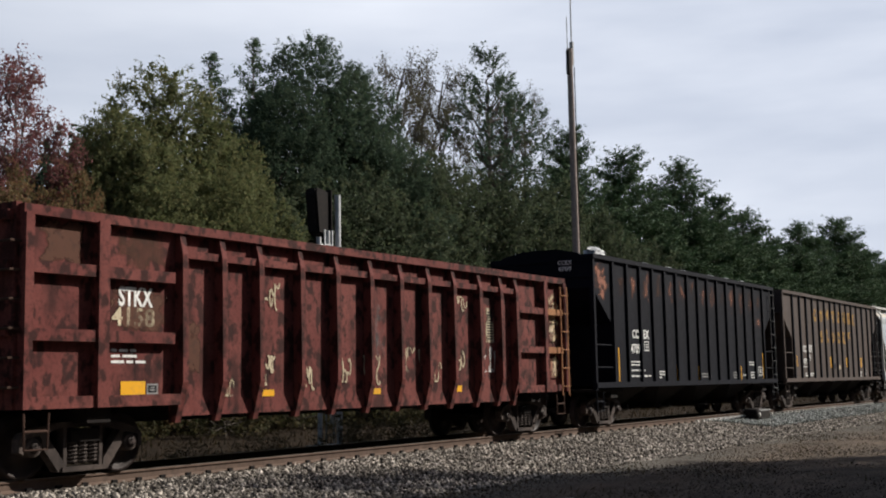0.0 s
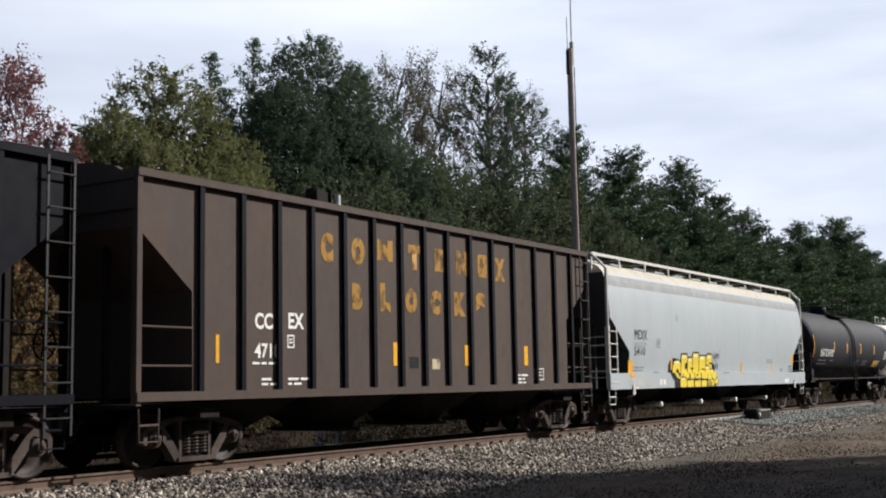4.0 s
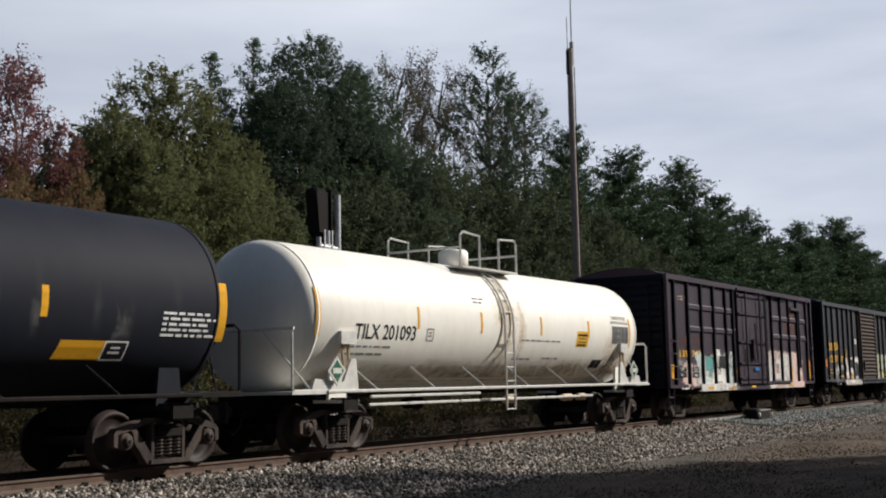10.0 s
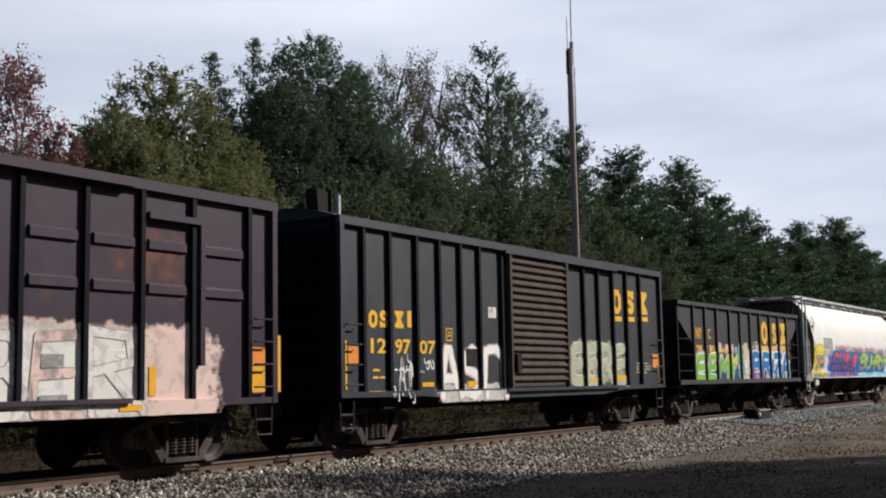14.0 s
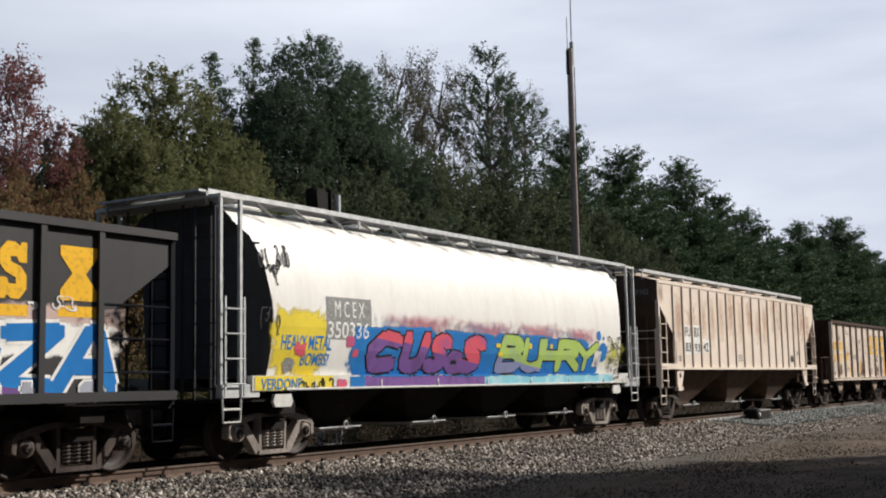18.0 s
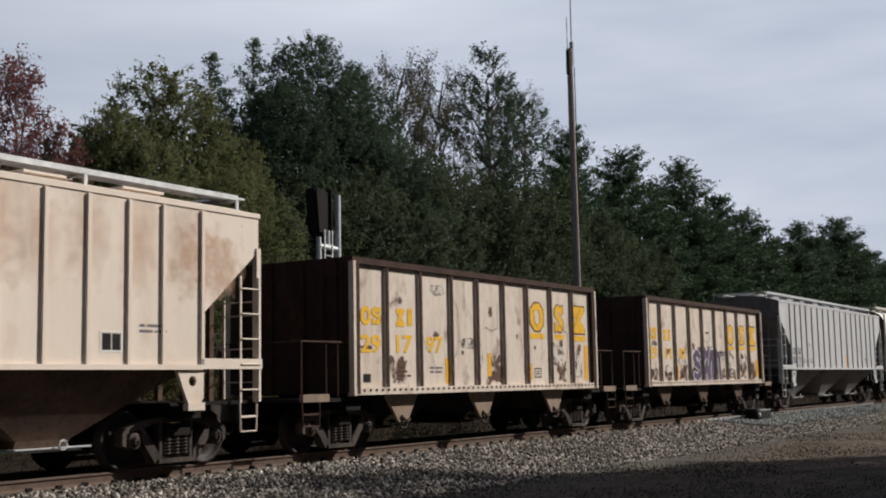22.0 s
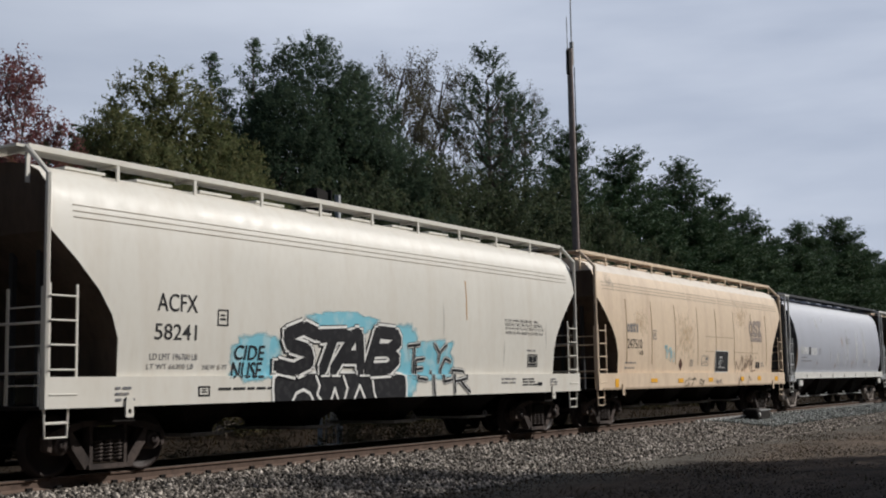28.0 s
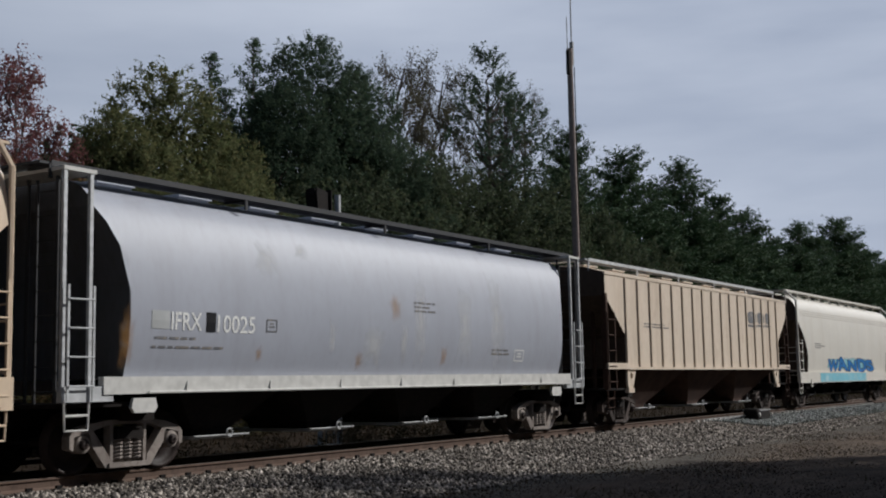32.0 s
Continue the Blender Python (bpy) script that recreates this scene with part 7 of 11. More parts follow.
# skeletons of the sprayed alphabet: strokes in a unit box
SKELETON = {
    "S": [[(0.9, 0.86), (0.5, 1), (0.1, 0.82), (0.25, 0.58), (0.75, 0.46), (0.9, 0.2), (0.5, 0), (0.05, 0.1)]],
    "T": [[(0, 0.94), (1, 1)], [(0.52, 0.97), (0.42, 0)]],
    "A": [[(0, 0), (0.45, 1), (0.62, 1), (1, 0)], [(0.25, 0.36), (0.8, 0.36)]],
    "B": [[(0.05, 0), (0.1, 1), (0.7, 0.97), (0.88, 0.76), (0.6, 0.54), (0.15, 0.52)], [(0.6, 0.52), (0.97, 0.28), (0.75, 0.03), (0.05, 0)]],
    "C": [[(0.95, 0.88), (0.4, 1), (0.05, 0.5), (0.3, 0.02), (0.95, 0.1)]],
    "U": [[(0, 1), (0.08, 0.12), (0.5, 0), (0.92, 0.12), (1, 1)]],
    "H": [[(0, 1), (0.02, 0)], [(1, 1), (0.96, 0)], [(0, 0.5), (1, 0.5)]],
    "R": [[(0, 0), (0.05, 1), (0.8, 0.95), (0.86, 0.62), (0.1, 0.5)], [(0.4, 0.5), (1, 0)]],
    "Y": [[(0, 1), (0.48, 0.52), (1, 1)], [(0.48, 0.52), (0.45, 0)]],
    "E": [[(1, 1), (0.1, 0.95), (0, 0.05), (0.95, 0)], [(0.05, 0.5), (0.8, 0.53)]],
    "M": [[(0, 0), (0.1, 1), (0.5, 0.45), (0.9, 1), (1, 0)]],
    "Z": [[(0, 0.95), (1, 1), (0, 0.05), (1, 0)]],
    "N": [[(0, 0), (0.05, 0.95), (0.6, 1), (0.95, 0.8), (1, 0)]],
    "L": [[(0.05, 1), (0, 0.05), (1, 0)]],
    "I": [[(0.5, 1), (0.5, 0)]],
    "W": [[(0, 1), (0.25, 0), (0.5, 0.6), (0.75, 0), (1, 1)]],
}


def strokes_mesh(lines, half, rounded=True):
    """Thick strokes as flat pieces, each laid a hair above the last."""
    bm, k = bmesh.new(), 0
    for pts in lines:
        for i, (x, z) in enumerate(pts):
            y = -0.00025 * k
            n = 10 if rounded else 4
            bm.faces.new([bm.verts.new((x + half * 1.02 * math.cos(j * math.tau / n + 0.785), y, z + half * 1.02 * math.sin(j * math.tau / n + 0.785))) for j in range(n)])
            k += 1
            if i + 1 < len(pts):
                d = Vector((pts[i + 1][0] - x, pts[i + 1][1] - z)).normalized() * half
                y = -0.00025 * k
                a, b = pts[i + 1]
                bm.faces.new([bm.verts.new(c) for c in ((x + d.y, y, z - d.x), (a + d.y, y, b - d.x), (a - d.y, y, b + d.x), (x - d.y, y, z + d.x))])
                k += 1
    return bm


def spray_letter(car, ch, x0, z0, w, h, fill, edge, prof, seed=0, half=0.09, rim=0.025, lower=None, split=0.5, lean=0.12, halo=None, halo_w=0.03, lift=0.008, label="", rounded=False, slant=0.0):
    """One fat sprayed letter: halo, rim and fill, the fill changing colour at a height."""
    rng = random.Random(seed)
    sh = rng.uniform(-lean, lean) + slant
    pad = half + rim
    lines = [[(x0 + pad + a * (w - 2 * pad) + sh * (b - 0.5) * h, z0 + pad + b * (h - 2 * pad)) for a, b in line] for line in SKELETON[ch]]
    if halo:
        decal(car, strokes_mesh(lines, half + rim + halo_w, rounded), halo, prof, "graffiti_letter", lift - 0.0025 + 0.001 * (seed % 2), label)
    decal(car, strokes_mesh(lines, half + rim, rounded), edge, prof, "graffiti_letter", lift + 0.001 * (seed % 2), label)
    decal(car, strokes_mesh(lines, half, rounded), fill, prof, "graffiti_letter", lift + 0.0045 + 0.001 * (seed % 2), label)
    if lower:
        bm = strokes_mesh(lines, half, rounded)
        bmesh.ops.bisect_plane(bm, geom=bm.verts[:] + bm.edges[:] + bm.faces[:], plane_co=(0, 0, z0 + h * split), plane_no=(0.12, 0, 1), clear_outer=True)
        decal(car, bm, lower, prof, "graffiti_letter", lift + 0.0085 + 0.001 * (seed % 2), label)


def rounded_patch(x0, z0, w, h, square=0.5, n=28):
    bm = bmesh.new()
    ring = []
    for k in range(n):
        ca, sa = math.cos(k * math.tau / n), math.sin(k * math.tau / n)
        ring.append(bm.verts.new((x0 + w / 2 * (1 + math.copysign(abs(ca) ** square, ca)), 0, z0 + h / 2 * (1 + math.copysign(abs(sa) ** square, sa)))))
    bm.faces.new(ring)
    return bm


def bubble(car, x0, z0, w, h, fill, edge, prof, seed=0, rim=0.03, lift=0.007, square=0.5, shine=None, label=""):
    """One bubble of a throw-up: rounded fill in a dark rim, with a light along its top."""
    up = lift + 0.0012 * (seed % 7)
    decal(car, rounded_patch(x0 - rim, z0 - rim, w + 2 * rim, h + 2 * rim, square), edge, prof, "graffiti_letter", up, label)
    decal(car, rounded_patch(x0, z0, w, h, square), fill, prof, "graffiti_letter", up + 0.0006, label)
    if shine:
        decal(car, rounded_patch(x0 + w * 0.12, z0 + h * 0.86, w * 0.6, h * 0.08), shine, prof, "graffiti_highlight", up + 0.001)


def thin_lines(car, x0, z0, w, h, material, prof, seed=0, count=4, width=0.012):
    """Loose wandering outlines left of old spraying."""
    rng = random.Random(seed)
    for k in range(count):
        x, z = x0 + w * rng.random(), z0 + h * rng.uniform(0.5, 1)
        line, a = [(x, z)], rng.uniform(-2.4, -0.7)
        for _ in range(7):
            a += rng.uniform(-0.7, 0.7)
            x, z = min(x0 + w, max(x0, x + math.cos(a) * h * 0.16)), min(z0 + h, max(z0, z + math.sin(a) * h * 0.14))
            line.append((x, z))
        decal(car, strokes_mesh([line], width), material, prof, "graffiti_outline", 0.016 + 0.002 * k / count, "thin wandering spray line")


LILAC = worn("graffiti_lilac", (0.24, 0.26, 0.44), (0.2, 0.2, 0.34), 0.5, 3)
GRAF_CITRUS = worn("graffiti_citrus", (0.52, 0.50, 0.06), (0.42, 0.46, 0.08), 0.6, 2)
GRAF_LEAF = worn("graffiti_leaf_green", (0.17, 0.40, 0.07), (0.24, 0.46, 0.09), 0.6, 2)
CLEAN_WHITE = worn("graffiti_clear_white", (0.74, 0.73, 0.70), (0.5, 0.48, 0.46), 0.3, 6)
PALE_CYAN = worn("graffiti_pale_cyan", (0.42, 0.55, 0.56), (0.55, 0.55, 0.53), 0.6, 4, 0.36)
WASHED = worn("graffiti_washed_white", (0.62, 0.60, 0.57), (0.40, 0.37, 0.36), 0.6, 5, 0.36)



# rust-red gondola
blob(GON, -6.55, 2.07, 1.17, 0.77, RUST_BROWN, GON_END, 1, rough=0.06)
lettering(GON, "STKX", -6.39, 2.49, 0.69, 0.30, WHITE_MARK, GON_END, heavy=0.03)
lettering(GON, "4158", -6.52, 2.19, 0.86, 0.29, CREAM_CHALK, GON_END, heavy=0.02)
small_print(GON, -6.52, 1.81, 3, 0.74, WHITE_MARK, GON_END, 4)
patch(GON, -6.33, 1.16, 0.49, 0.21, REFLECTIVE, GON_END)
patch(GON, -5.81, 1.17, 0.23, 0.16, GRAF_BLACK, GON_END)
outline_box(GON, -5.81, 1.17, 0.23, 0.16, GREY_MARK, GON_END)
scribble(GON, -4.17, 1.12, 0.40, 0.55, CREAM_CHALK, GON_WALL, 8, 4, 0.018)
scribble(GON, -3.23, 1.29, 0.47, 0.48, CREAM_CHALK, GON_WALL, 9, 4, 0.018)
scribble(GON, -2.23, 1.18, 0.48, 0.55, CREAM_CHALK, GON_WALL, 10, 4, 0.018)
scribble(GON, -1.10, 1.32, 0.44, 0.52, CREAM_CHALK, GON_WALL, 11, 4, 0.018)
scribble(GON, -0.13, 1.26, 0.57, 0.54, CREAM_CHALK, GON_WALL, 12, 4, 0.018)
scribble(GON, 0.95, 1.30, 0.54, 0.68, CREAM_CHALK, GON_WALL, 13, 3, 0.016)
scribble(GON, 1.86, 1.30, 0.56, 0.64, CREAM_CHALK, GON_WALL, 14, 3, 0.016)
scribble(GON, 2.92, 1.53, 0.65, 0.61, CREAM_CHALK, GON_WALL, 15, 3, 0.016)
scribble(GON, -3.05, 2.44, 0.37, 0.60, CREAM_CHALK, GON_WALL, 16, 3, 0.016)
scribble(GON, 3.12, 2.61, 0.56, 0.51, CREAM_CHALK, GON_WALL, 17, 3, 0.016)
patch(GON, -3.20, 1.09, 0.36, 0.11, REFLECTIVE, GON_WALL)
patch(GON, -0.08, 1.07, 0.41, 0.11, REFLECTIVE, GON_WALL)
patch(GON, 3.06, 1.07, 0.30, 0.13, REFLECTIVE, GON_WALL)
patch(GON, 6.14, 1.10, 0.52, 0.22, REFLECTIVE, GON_WALL)
patch(GON, 5.00, 2.19, 0.29, 0.52, GRAF_WHITE, GON_WALL)
blob(GON, -0.22, 1.53, 0.68, 1.43, GREY_MARK, GON_WALL, 23, rough=0.4, lift=0.002, soft=0.9, amount=0.3)
blob(GON, -5.12, 1.44, 0.49, 0.90, RUST_BROWN, GON_WALL, 24, rough=0.4, lift=0.002)
blob(GON, -7.79, 2.97, 0.78, 0.80, RUST_BROWN, GON_END, 25, rough=0.5, lift=0.002)
blob(GON, -6.47, 3.07, 1.08, 0.61, RUST_BROWN, GON_END, 26, rough=0.5, lift=0.002, amount=0.6)

blob(GON, 7.0, 1.15, 1.1, 1.0, RUST_SCAB, GON_END, 611, rough=0.6, lift=0.003, soft=0.8, spatter=1.4)
blob(GON, 7.35, 2.1, 0.8, 1.4, TAN_STAIN_AND_GLOW, GON_END, 612, rough=0.6, lift=0.004, soft=0.8, spatter=1.6)
blob(GON, 7.6, 1.2, 0.35, 0.9, TAN_STAIN_AND_GLOW, GON_END, 613, rough=0.6, lift=0.005, soft=0.7, spatter=1.3)
patch(GON, 4.45, 2.15, 0.34, 0.78, CREAM_CHALK, GON_WALL, lift=0.005)
for k in range(11):
    patch(GON, 4.5, 2.22 + 0.06 * k, 0.24, 0.03, GRAF_BLACK, GON_WALL, lift=0.009)
scribble(GON, 4.2, 1.5, 0.62, 0.55, GRAF_WHITE, GON_WALL, 614, 6, 0.016)

# black coal hopper, leading half
lettering(CC1, "CC", -5.31, 2.42, 0.44, 0.25, WHITE_MARK, CC_WALL, heavy=0.03)
lettering(CC1, "EX", -4.51, 2.42, 0.40, 0.26, WHITE_MARK, CC_WALL, heavy=0.03)
lettering(CC1, "4709", -5.44, 1.99, 0.65, 0.28, WHITE_MARK, CC_WALL, heavy=0.02)
outline_box(CC1, -4.47, 2.08, 0.32, 0.27, WHITE_MARK, CC_WALL)
small_print(CC1, -5.45, 1.74, 2, 0.84, WHITE_MARK, CC_WALL, 32)
small_print(CC1, -5.45, 1.50, 1, 1.17, WHITE_MARK, CC_WALL, 33)
small_print(CC1, -5.45, 1.34, 1, 1.53, WHITE_MARK, CC_WALL, 34)
patch(CC1, -6.31, 1.22, 0.06, 0.93, REFLECTIVE, CC_WALL)
patch(CC1, -3.85, 1.21, 0.08, 0.47, REFLECTIVE, CC_WALL)
patch(CC1, -2.01, 1.21, 0.10, 0.47, REFLECTIVE, CC_WALL)
patch(CC1, -0.20, 1.21, 0.11, 0.45, REFLECTIVE, CC_WALL)
patch(CC1, 1.68, 1.19, 0.11, 0.45, REFLECTIVE, CC_WALL)
blob(CC1, -7.75, 3.44, 0.94, 0.95, RUST_SCAB, CC_WALL, 40, rough=0.5, soft=0.6, spatter=1.5, amount=0.95)
blob(CC1, -5.34, 3.66, 0.41, 0.56, RUST_SCAB, CC_WALL, 41, rough=0.7, soft=0.8, spatter=1.7, amount=0.6)
blob(CC1, -2.63, 3.54, 0.46, 0.67, RUST_SCAB, CC_WALL, 42, rough=0.7, soft=0.8, spatter=1.7, amount=0.6)
blob(CC1, -1.70, 3.80, 0.53, 0.52, RUST_SCAB, CC_WALL, 43, rough=0.7, soft=0.8, spatter=1.7, amount=0.6)
blob(CC1, -0.66, 4.00, 0.45, 0.36, RUST_SCAB, CC_WALL, 44, rough=0.7, soft=0.8, spatter=1.7, amount=0.6)
blob(CC1, -6.14, 3.77, 0.33, 0.36, RUST_BROWN, CC_WALL, 45, rough=0.7, soft=0.8, spatter=1.7, amount=0.6)
blob(CC1, 0.99, 3.76, 0.46, 0.40, RUST_BROWN, CC_WALL, 46, rough=0.7, soft=0.8, spatter=1.7, amount=0.6)
small_print(CC1, -3.42, 1.46, 3, 0.34, WHITE_MARK, CC_WALL, 47)
small_print(CC1, 0.11, 1.38, 2, 0.69, GREY_MARK, CC_WALL, 48)

for k in range(13):
    xk = -6.55 + 0.937 * k
    blob(CC1, xk + 0.25, 3.55, 0.5, 0.75, RUST_SCAB if k % 3 else RUST_BROWN, CC_WALL, 700 + k, rough=0.7, soft=0.9, spatter=1.9, amount=0.55)

# black coal hopper, trailing half
outline_box(CC1, 5.88, 1.33, 0.47, 0.31, WHITE_MARK, CC_WALL)
small_print(CC1, 4.89, 1.78, 2, 0.78, WHITE_MARK, CC_WALL, 51)
small_print(CC1, 3.16, 1.42, 3, 0.54, GREY_MARK, CC_WALL, 52)
small_print(CC1, 5.04, 1.41, 3, 0.40, WHITE_MARK, CC_WALL, 53)
small_print(CC1, 4.19, 1.33, 1, 0.33, WHITE_MARK, CC_WALL, 54)
patch(CC1, 3.98, 1.20, 0.06, 0.46, REFLECTIVE, CC_WALL)
patch(CC1, 6.44, 1.22, 0.09, 0.92, REFLECTIVE, CC_WALL)
blob(CC1, 4.30, 3.70, 0.42, 0.60, RUST_SCAB, CC_WALL, 57, rough=0.7, soft=0.8, spatter=1.7, amount=0.6)
blob(CC1, 5.24, 3.60, 0.35, 0.59, RUST_SCAB, CC_WALL, 58, rough=0.7, soft=0.8, spatter=1.7, amount=0.6)
blob(CC1, 5.96, 3.74, 0.50, 0.51, RUST_BROWN, CC_WALL, 59, rough=0.7, soft=0.8, spatter=1.7, amount=0.6)
blob(CC1, 5.90, 3.03, 0.50, 0.44, RUST_SCAB, CC_WALL, 60, rough=0.7, soft=0.8, spatter=1.7, amount=0.6)

# brown coal hopper
lettering(CC2, "CC", -5.15, 2.23, 0.46, 0.28, WHITE_MARK, CC_WALL, heavy=0.03)
lettering(CC2, "EX", -4.27, 2.26, 0.43, 0.28, WHITE_MARK, CC_WALL, heavy=0.03)
lettering(CC2, "4710", -5.16, 1.74, 0.66, 0.25, WHITE_MARK, CC_WALL, heavy=0.02)
outline_box(CC2, -4.30, 1.92, 0.19, 0.23, WHITE_MARK, CC_WALL)
small_print(CC2, -5.21, 1.63, 1, 0.74, WHITE_MARK, CC_WALL, 66)
small_print(CC2, -4.98, 1.36, 2, 0.40, WHITE_MARK, CC_WALL, 67)
small_print(CC2, -4.28, 1.36, 2, 0.38, WHITE_MARK, CC_WALL, 68)
lettering(CC2, "C", -3.35, 3.51, 0.38, 0.56, FADED_YELLOW, CC_WALL, heavy=0.1)
lettering(CC2, "O", -2.41, 3.54, 0.43, 0.53, FADED_YELLOW, CC_WALL, heavy=0.1)
lettering(CC2, "N", -1.56, 3.68, 0.53, 0.42, FADED_YELLOW, CC_WALL, heavy=0.1)
lettering(CC2, "T", -0.48, 3.57, 0.46, 0.52, FADED_YELLOW, CC_WALL, heavy=0.1)
lettering(CC2, "I", 0.51, 3.61, 0.34, 0.48, FADED_YELLOW, CC_WALL, heavy=0.1)
lettering(CC2, "N", 1.37, 3.58, 0.52, 0.54, FADED_YELLOW, CC_WALL, heavy=0.1)
lettering(CC2, "E", 2.29, 3.60, 0.41, 0.51, FADED_YELLOW, CC_WALL, heavy=0.1)
lettering(CC2, "X", 3.05, 3.56, 0.47, 0.53, FADED_YELLOW, CC_WALL, heavy=0.1)
lettering(CC2, "B", -2.40, 2.68, 0.33, 0.50, FADED_YELLOW, CC_WALL, heavy=0.1)
lettering(CC2, "L", -1.48, 2.68, 0.35, 0.56, FADED_YELLOW, CC_WALL, heavy=0.1)
lettering(CC2, "O", -0.61, 2.68, 0.43, 0.51, FADED_YELLOW, CC_WALL, heavy=0.1)
lettering(CC2, "C", 0.32, 2.69, 0.42, 0.51, FADED_YELLOW, CC_WALL, heavy=0.1)
lettering(CC2, "K", 1.26, 2.69, 0.48, 0.52, FADED_YELLOW, CC_WALL, heavy=0.1)
lettering(CC2, "S", 2.17, 2.78, 0.41, 0.47, FADED_YELLOW, CC_WALL, heavy=0.1)
patch(CC2, -6.10, 1.65, 0.08, 0.46, REFLECTIVE, CC_WALL)
patch(CC2, -1.05, 1.62, 0.13, 0.46, REFLECTIVE, CC_WALL)
patch(CC2, 0.36, 1.55, 0.29, 0.21, CREAM_CHALK, CC_WALL)
patch(CC2, 1.67, 1.63, 0.18, 0.44, REFLECTIVE, CC_WALL)
patch(CC2, 4.36, 1.64, 0.18, 0.45, REFLECTIVE, CC_WALL)
outline_box(CC2, 4.86, 1.29, 0.46, 0.28, WHITE_MARK, CC_WALL)
small_print(CC2, 3.94, 1.39, 3, 0.50, WHITE_MARK, CC_WALL, 89)
patch(CC2, -0.48, 1.57, 0.33, 0.23, GRAF_BLACK, CC_WALL)

# pale grey covered hopper
blob(MD, -7.73, 2.18, 1.18, 0.16, PALE_PATCH, CF_SIDE, 92, rough=0.06, amount=0.7)
patch(MD, -8.04, 1.08, 1.52, 0.21, PALE_PATCH, CF_SIDE)
lettering(MD, "MDIX", -7.54, 2.39, 0.91, 0.28, BLACK_MARK, CF_SIDE, heavy=0.0)
lettering(MD, "5410", -7.57, 1.94, 0.79, 0.24, BLACK_MARK, CF_SIDE, heavy=0.0)
patch(MD, -7.96, 1.33, 0.29, 0.47, REFLECTIVE, CF_SIDE)
patch(MD, -5.86, 1.09, 0.19, 0.16, WHITE_MARK, CF_SIDE)
patch(MD, -5.60, 1.09, 0.18, 0.16, WHITE_MARK, CF_SIDE)
patch(MD, -7.60, 0.95, 0.15, 0.10, WHITE_MARK, CF_SIDE)
outline_box(MD, -5.91, 2.18, 0.24, 0.26, GREY_MARK, CF_SIDE)
small_print(MD, -7.67, 1.58, 2, 0.98, GREY_MARK, CF_SIDE, 101)
small_print(MD, -6.13, 1.44, 1, 0.63, GREY_MARK, CF_SIDE, 102)

# throw-up in yellow bubbles
patch(MD, -4.70, 0.95, 3.60, 0.32, GRAF_BLACK, CF_SIDE, lift=0.004)
blob(MD, -5.0, 1.22, 0.85, 0.66, GRAF_BLACK, CF_SIDE, 105, rough=0.08, lift=0.004, square=1.0, soft=0.05, spatter=0.1)
blob(MD, -4.62, 1.30, 3.54, 0.46, GRAF_BLACK, CF_SIDE, 106, rough=0.05, lift=0.0045, square=0.3, soft=0.05, spatter=0.1)
bubble(MD, -4.66, 1.26, 0.72, 0.56, GRAF_YELLOW, GRAF_BLACK, CF_SIDE, 107, rim=0.05, square=1, shine=CLEAN_WHITE, label="yellow bubble graffiti letter")
bubble(MD, -3.97, 1.27, 0.5, 0.73, GRAF_YELLOW, GRAF_BLACK, CF_SIDE, 108, rim=0.05, square=0.2, shine=CLEAN_WHITE, label="yellow bubble graffiti letter")
bubble(MD, -3.42, 1.26, 0.38, 0.64, GRAF_YELLOW, GRAF_BLACK, CF_SIDE, 109, rim=0.045, square=0.2, shine=CLEAN_WHITE, label="yellow bubble graffiti letter")
bubble(MD, -3.0, 1.26, 0.52, 0.79, GRAF_YELLOW, GRAF_BLACK, CF_SIDE, 110, rim=0.05, square=0.2, shine=CLEAN_WHITE, label="yellow bubble graffiti letter")
bubble(MD, -2.42, 1.25, 0.56, 0.72, GRAF_YELLOW, GRAF_BLACK, CF_SIDE, 111, rim=0.045, square=0.2, shine=CLEAN_WHITE, label="yellow bubble graffiti letter")
bubble(MD, -1.77, 1.25, 0.5, 0.77, GRAF_YELLOW, GRAF_BLACK, CF_SIDE, 112, rim=0.05, square=0.3, shine=CLEAN_WHITE, label="yellow bubble graffiti letter")
bubble(MD, -3.72, 1.23, 0.48, 0.27, GRAF_YELLOW, GRAF_BLACK, CF_SIDE, 113, rim=0.035, square=1, shine=CLEAN_WHITE, label="yellow bubble graffiti letter")
bubble(MD, -3.13, 1.22, 0.54, 0.33, GRAF_YELLOW, GRAF_BLACK, CF_SIDE, 114, rim=0.035, square=1, shine=CLEAN_WHITE, label="yellow bubble graffiti letter")
bubble(MD, -2.63, 1.22, 0.63, 0.50, GRAF_YELLOW, GRAF_BLACK, CF_SIDE, 115, rim=0.035, square=1, shine=CLEAN_WHITE, label="yellow bubble graffiti letter")
bubble(MD, -2.05, 1.21, 0.67, 0.44, GRAF_YELLOW, GRAF_BLACK, CF_SIDE, 116, rim=0.035, square=1, shine=CLEAN_WHITE, label="yellow bubble graffiti letter")
bubble(MD, -1.47, 1.21, 0.45, 0.34, GRAF_YELLOW, GRAF_BLACK, CF_SIDE, 117, rim=0.035, square=1, shine=CLEAN_WHITE, label="yellow bubble graffiti letter")
bubble(MD, -4.26, 0.95, 0.53, 0.34, GRAF_YELLOW, GRAF_BLACK, CF_SIDE, 118, rim=0.035, square=0.6, shine=CLEAN_WHITE, label="yellow bubble graffiti letter")
bubble(MD, -3.67, 0.95, 0.56, 0.33, GRAF_YELLOW, GRAF_BLACK, CF_SIDE, 119, rim=0.035, square=0.6, shine=CLEAN_WHITE, label="yellow bubble graffiti letter")
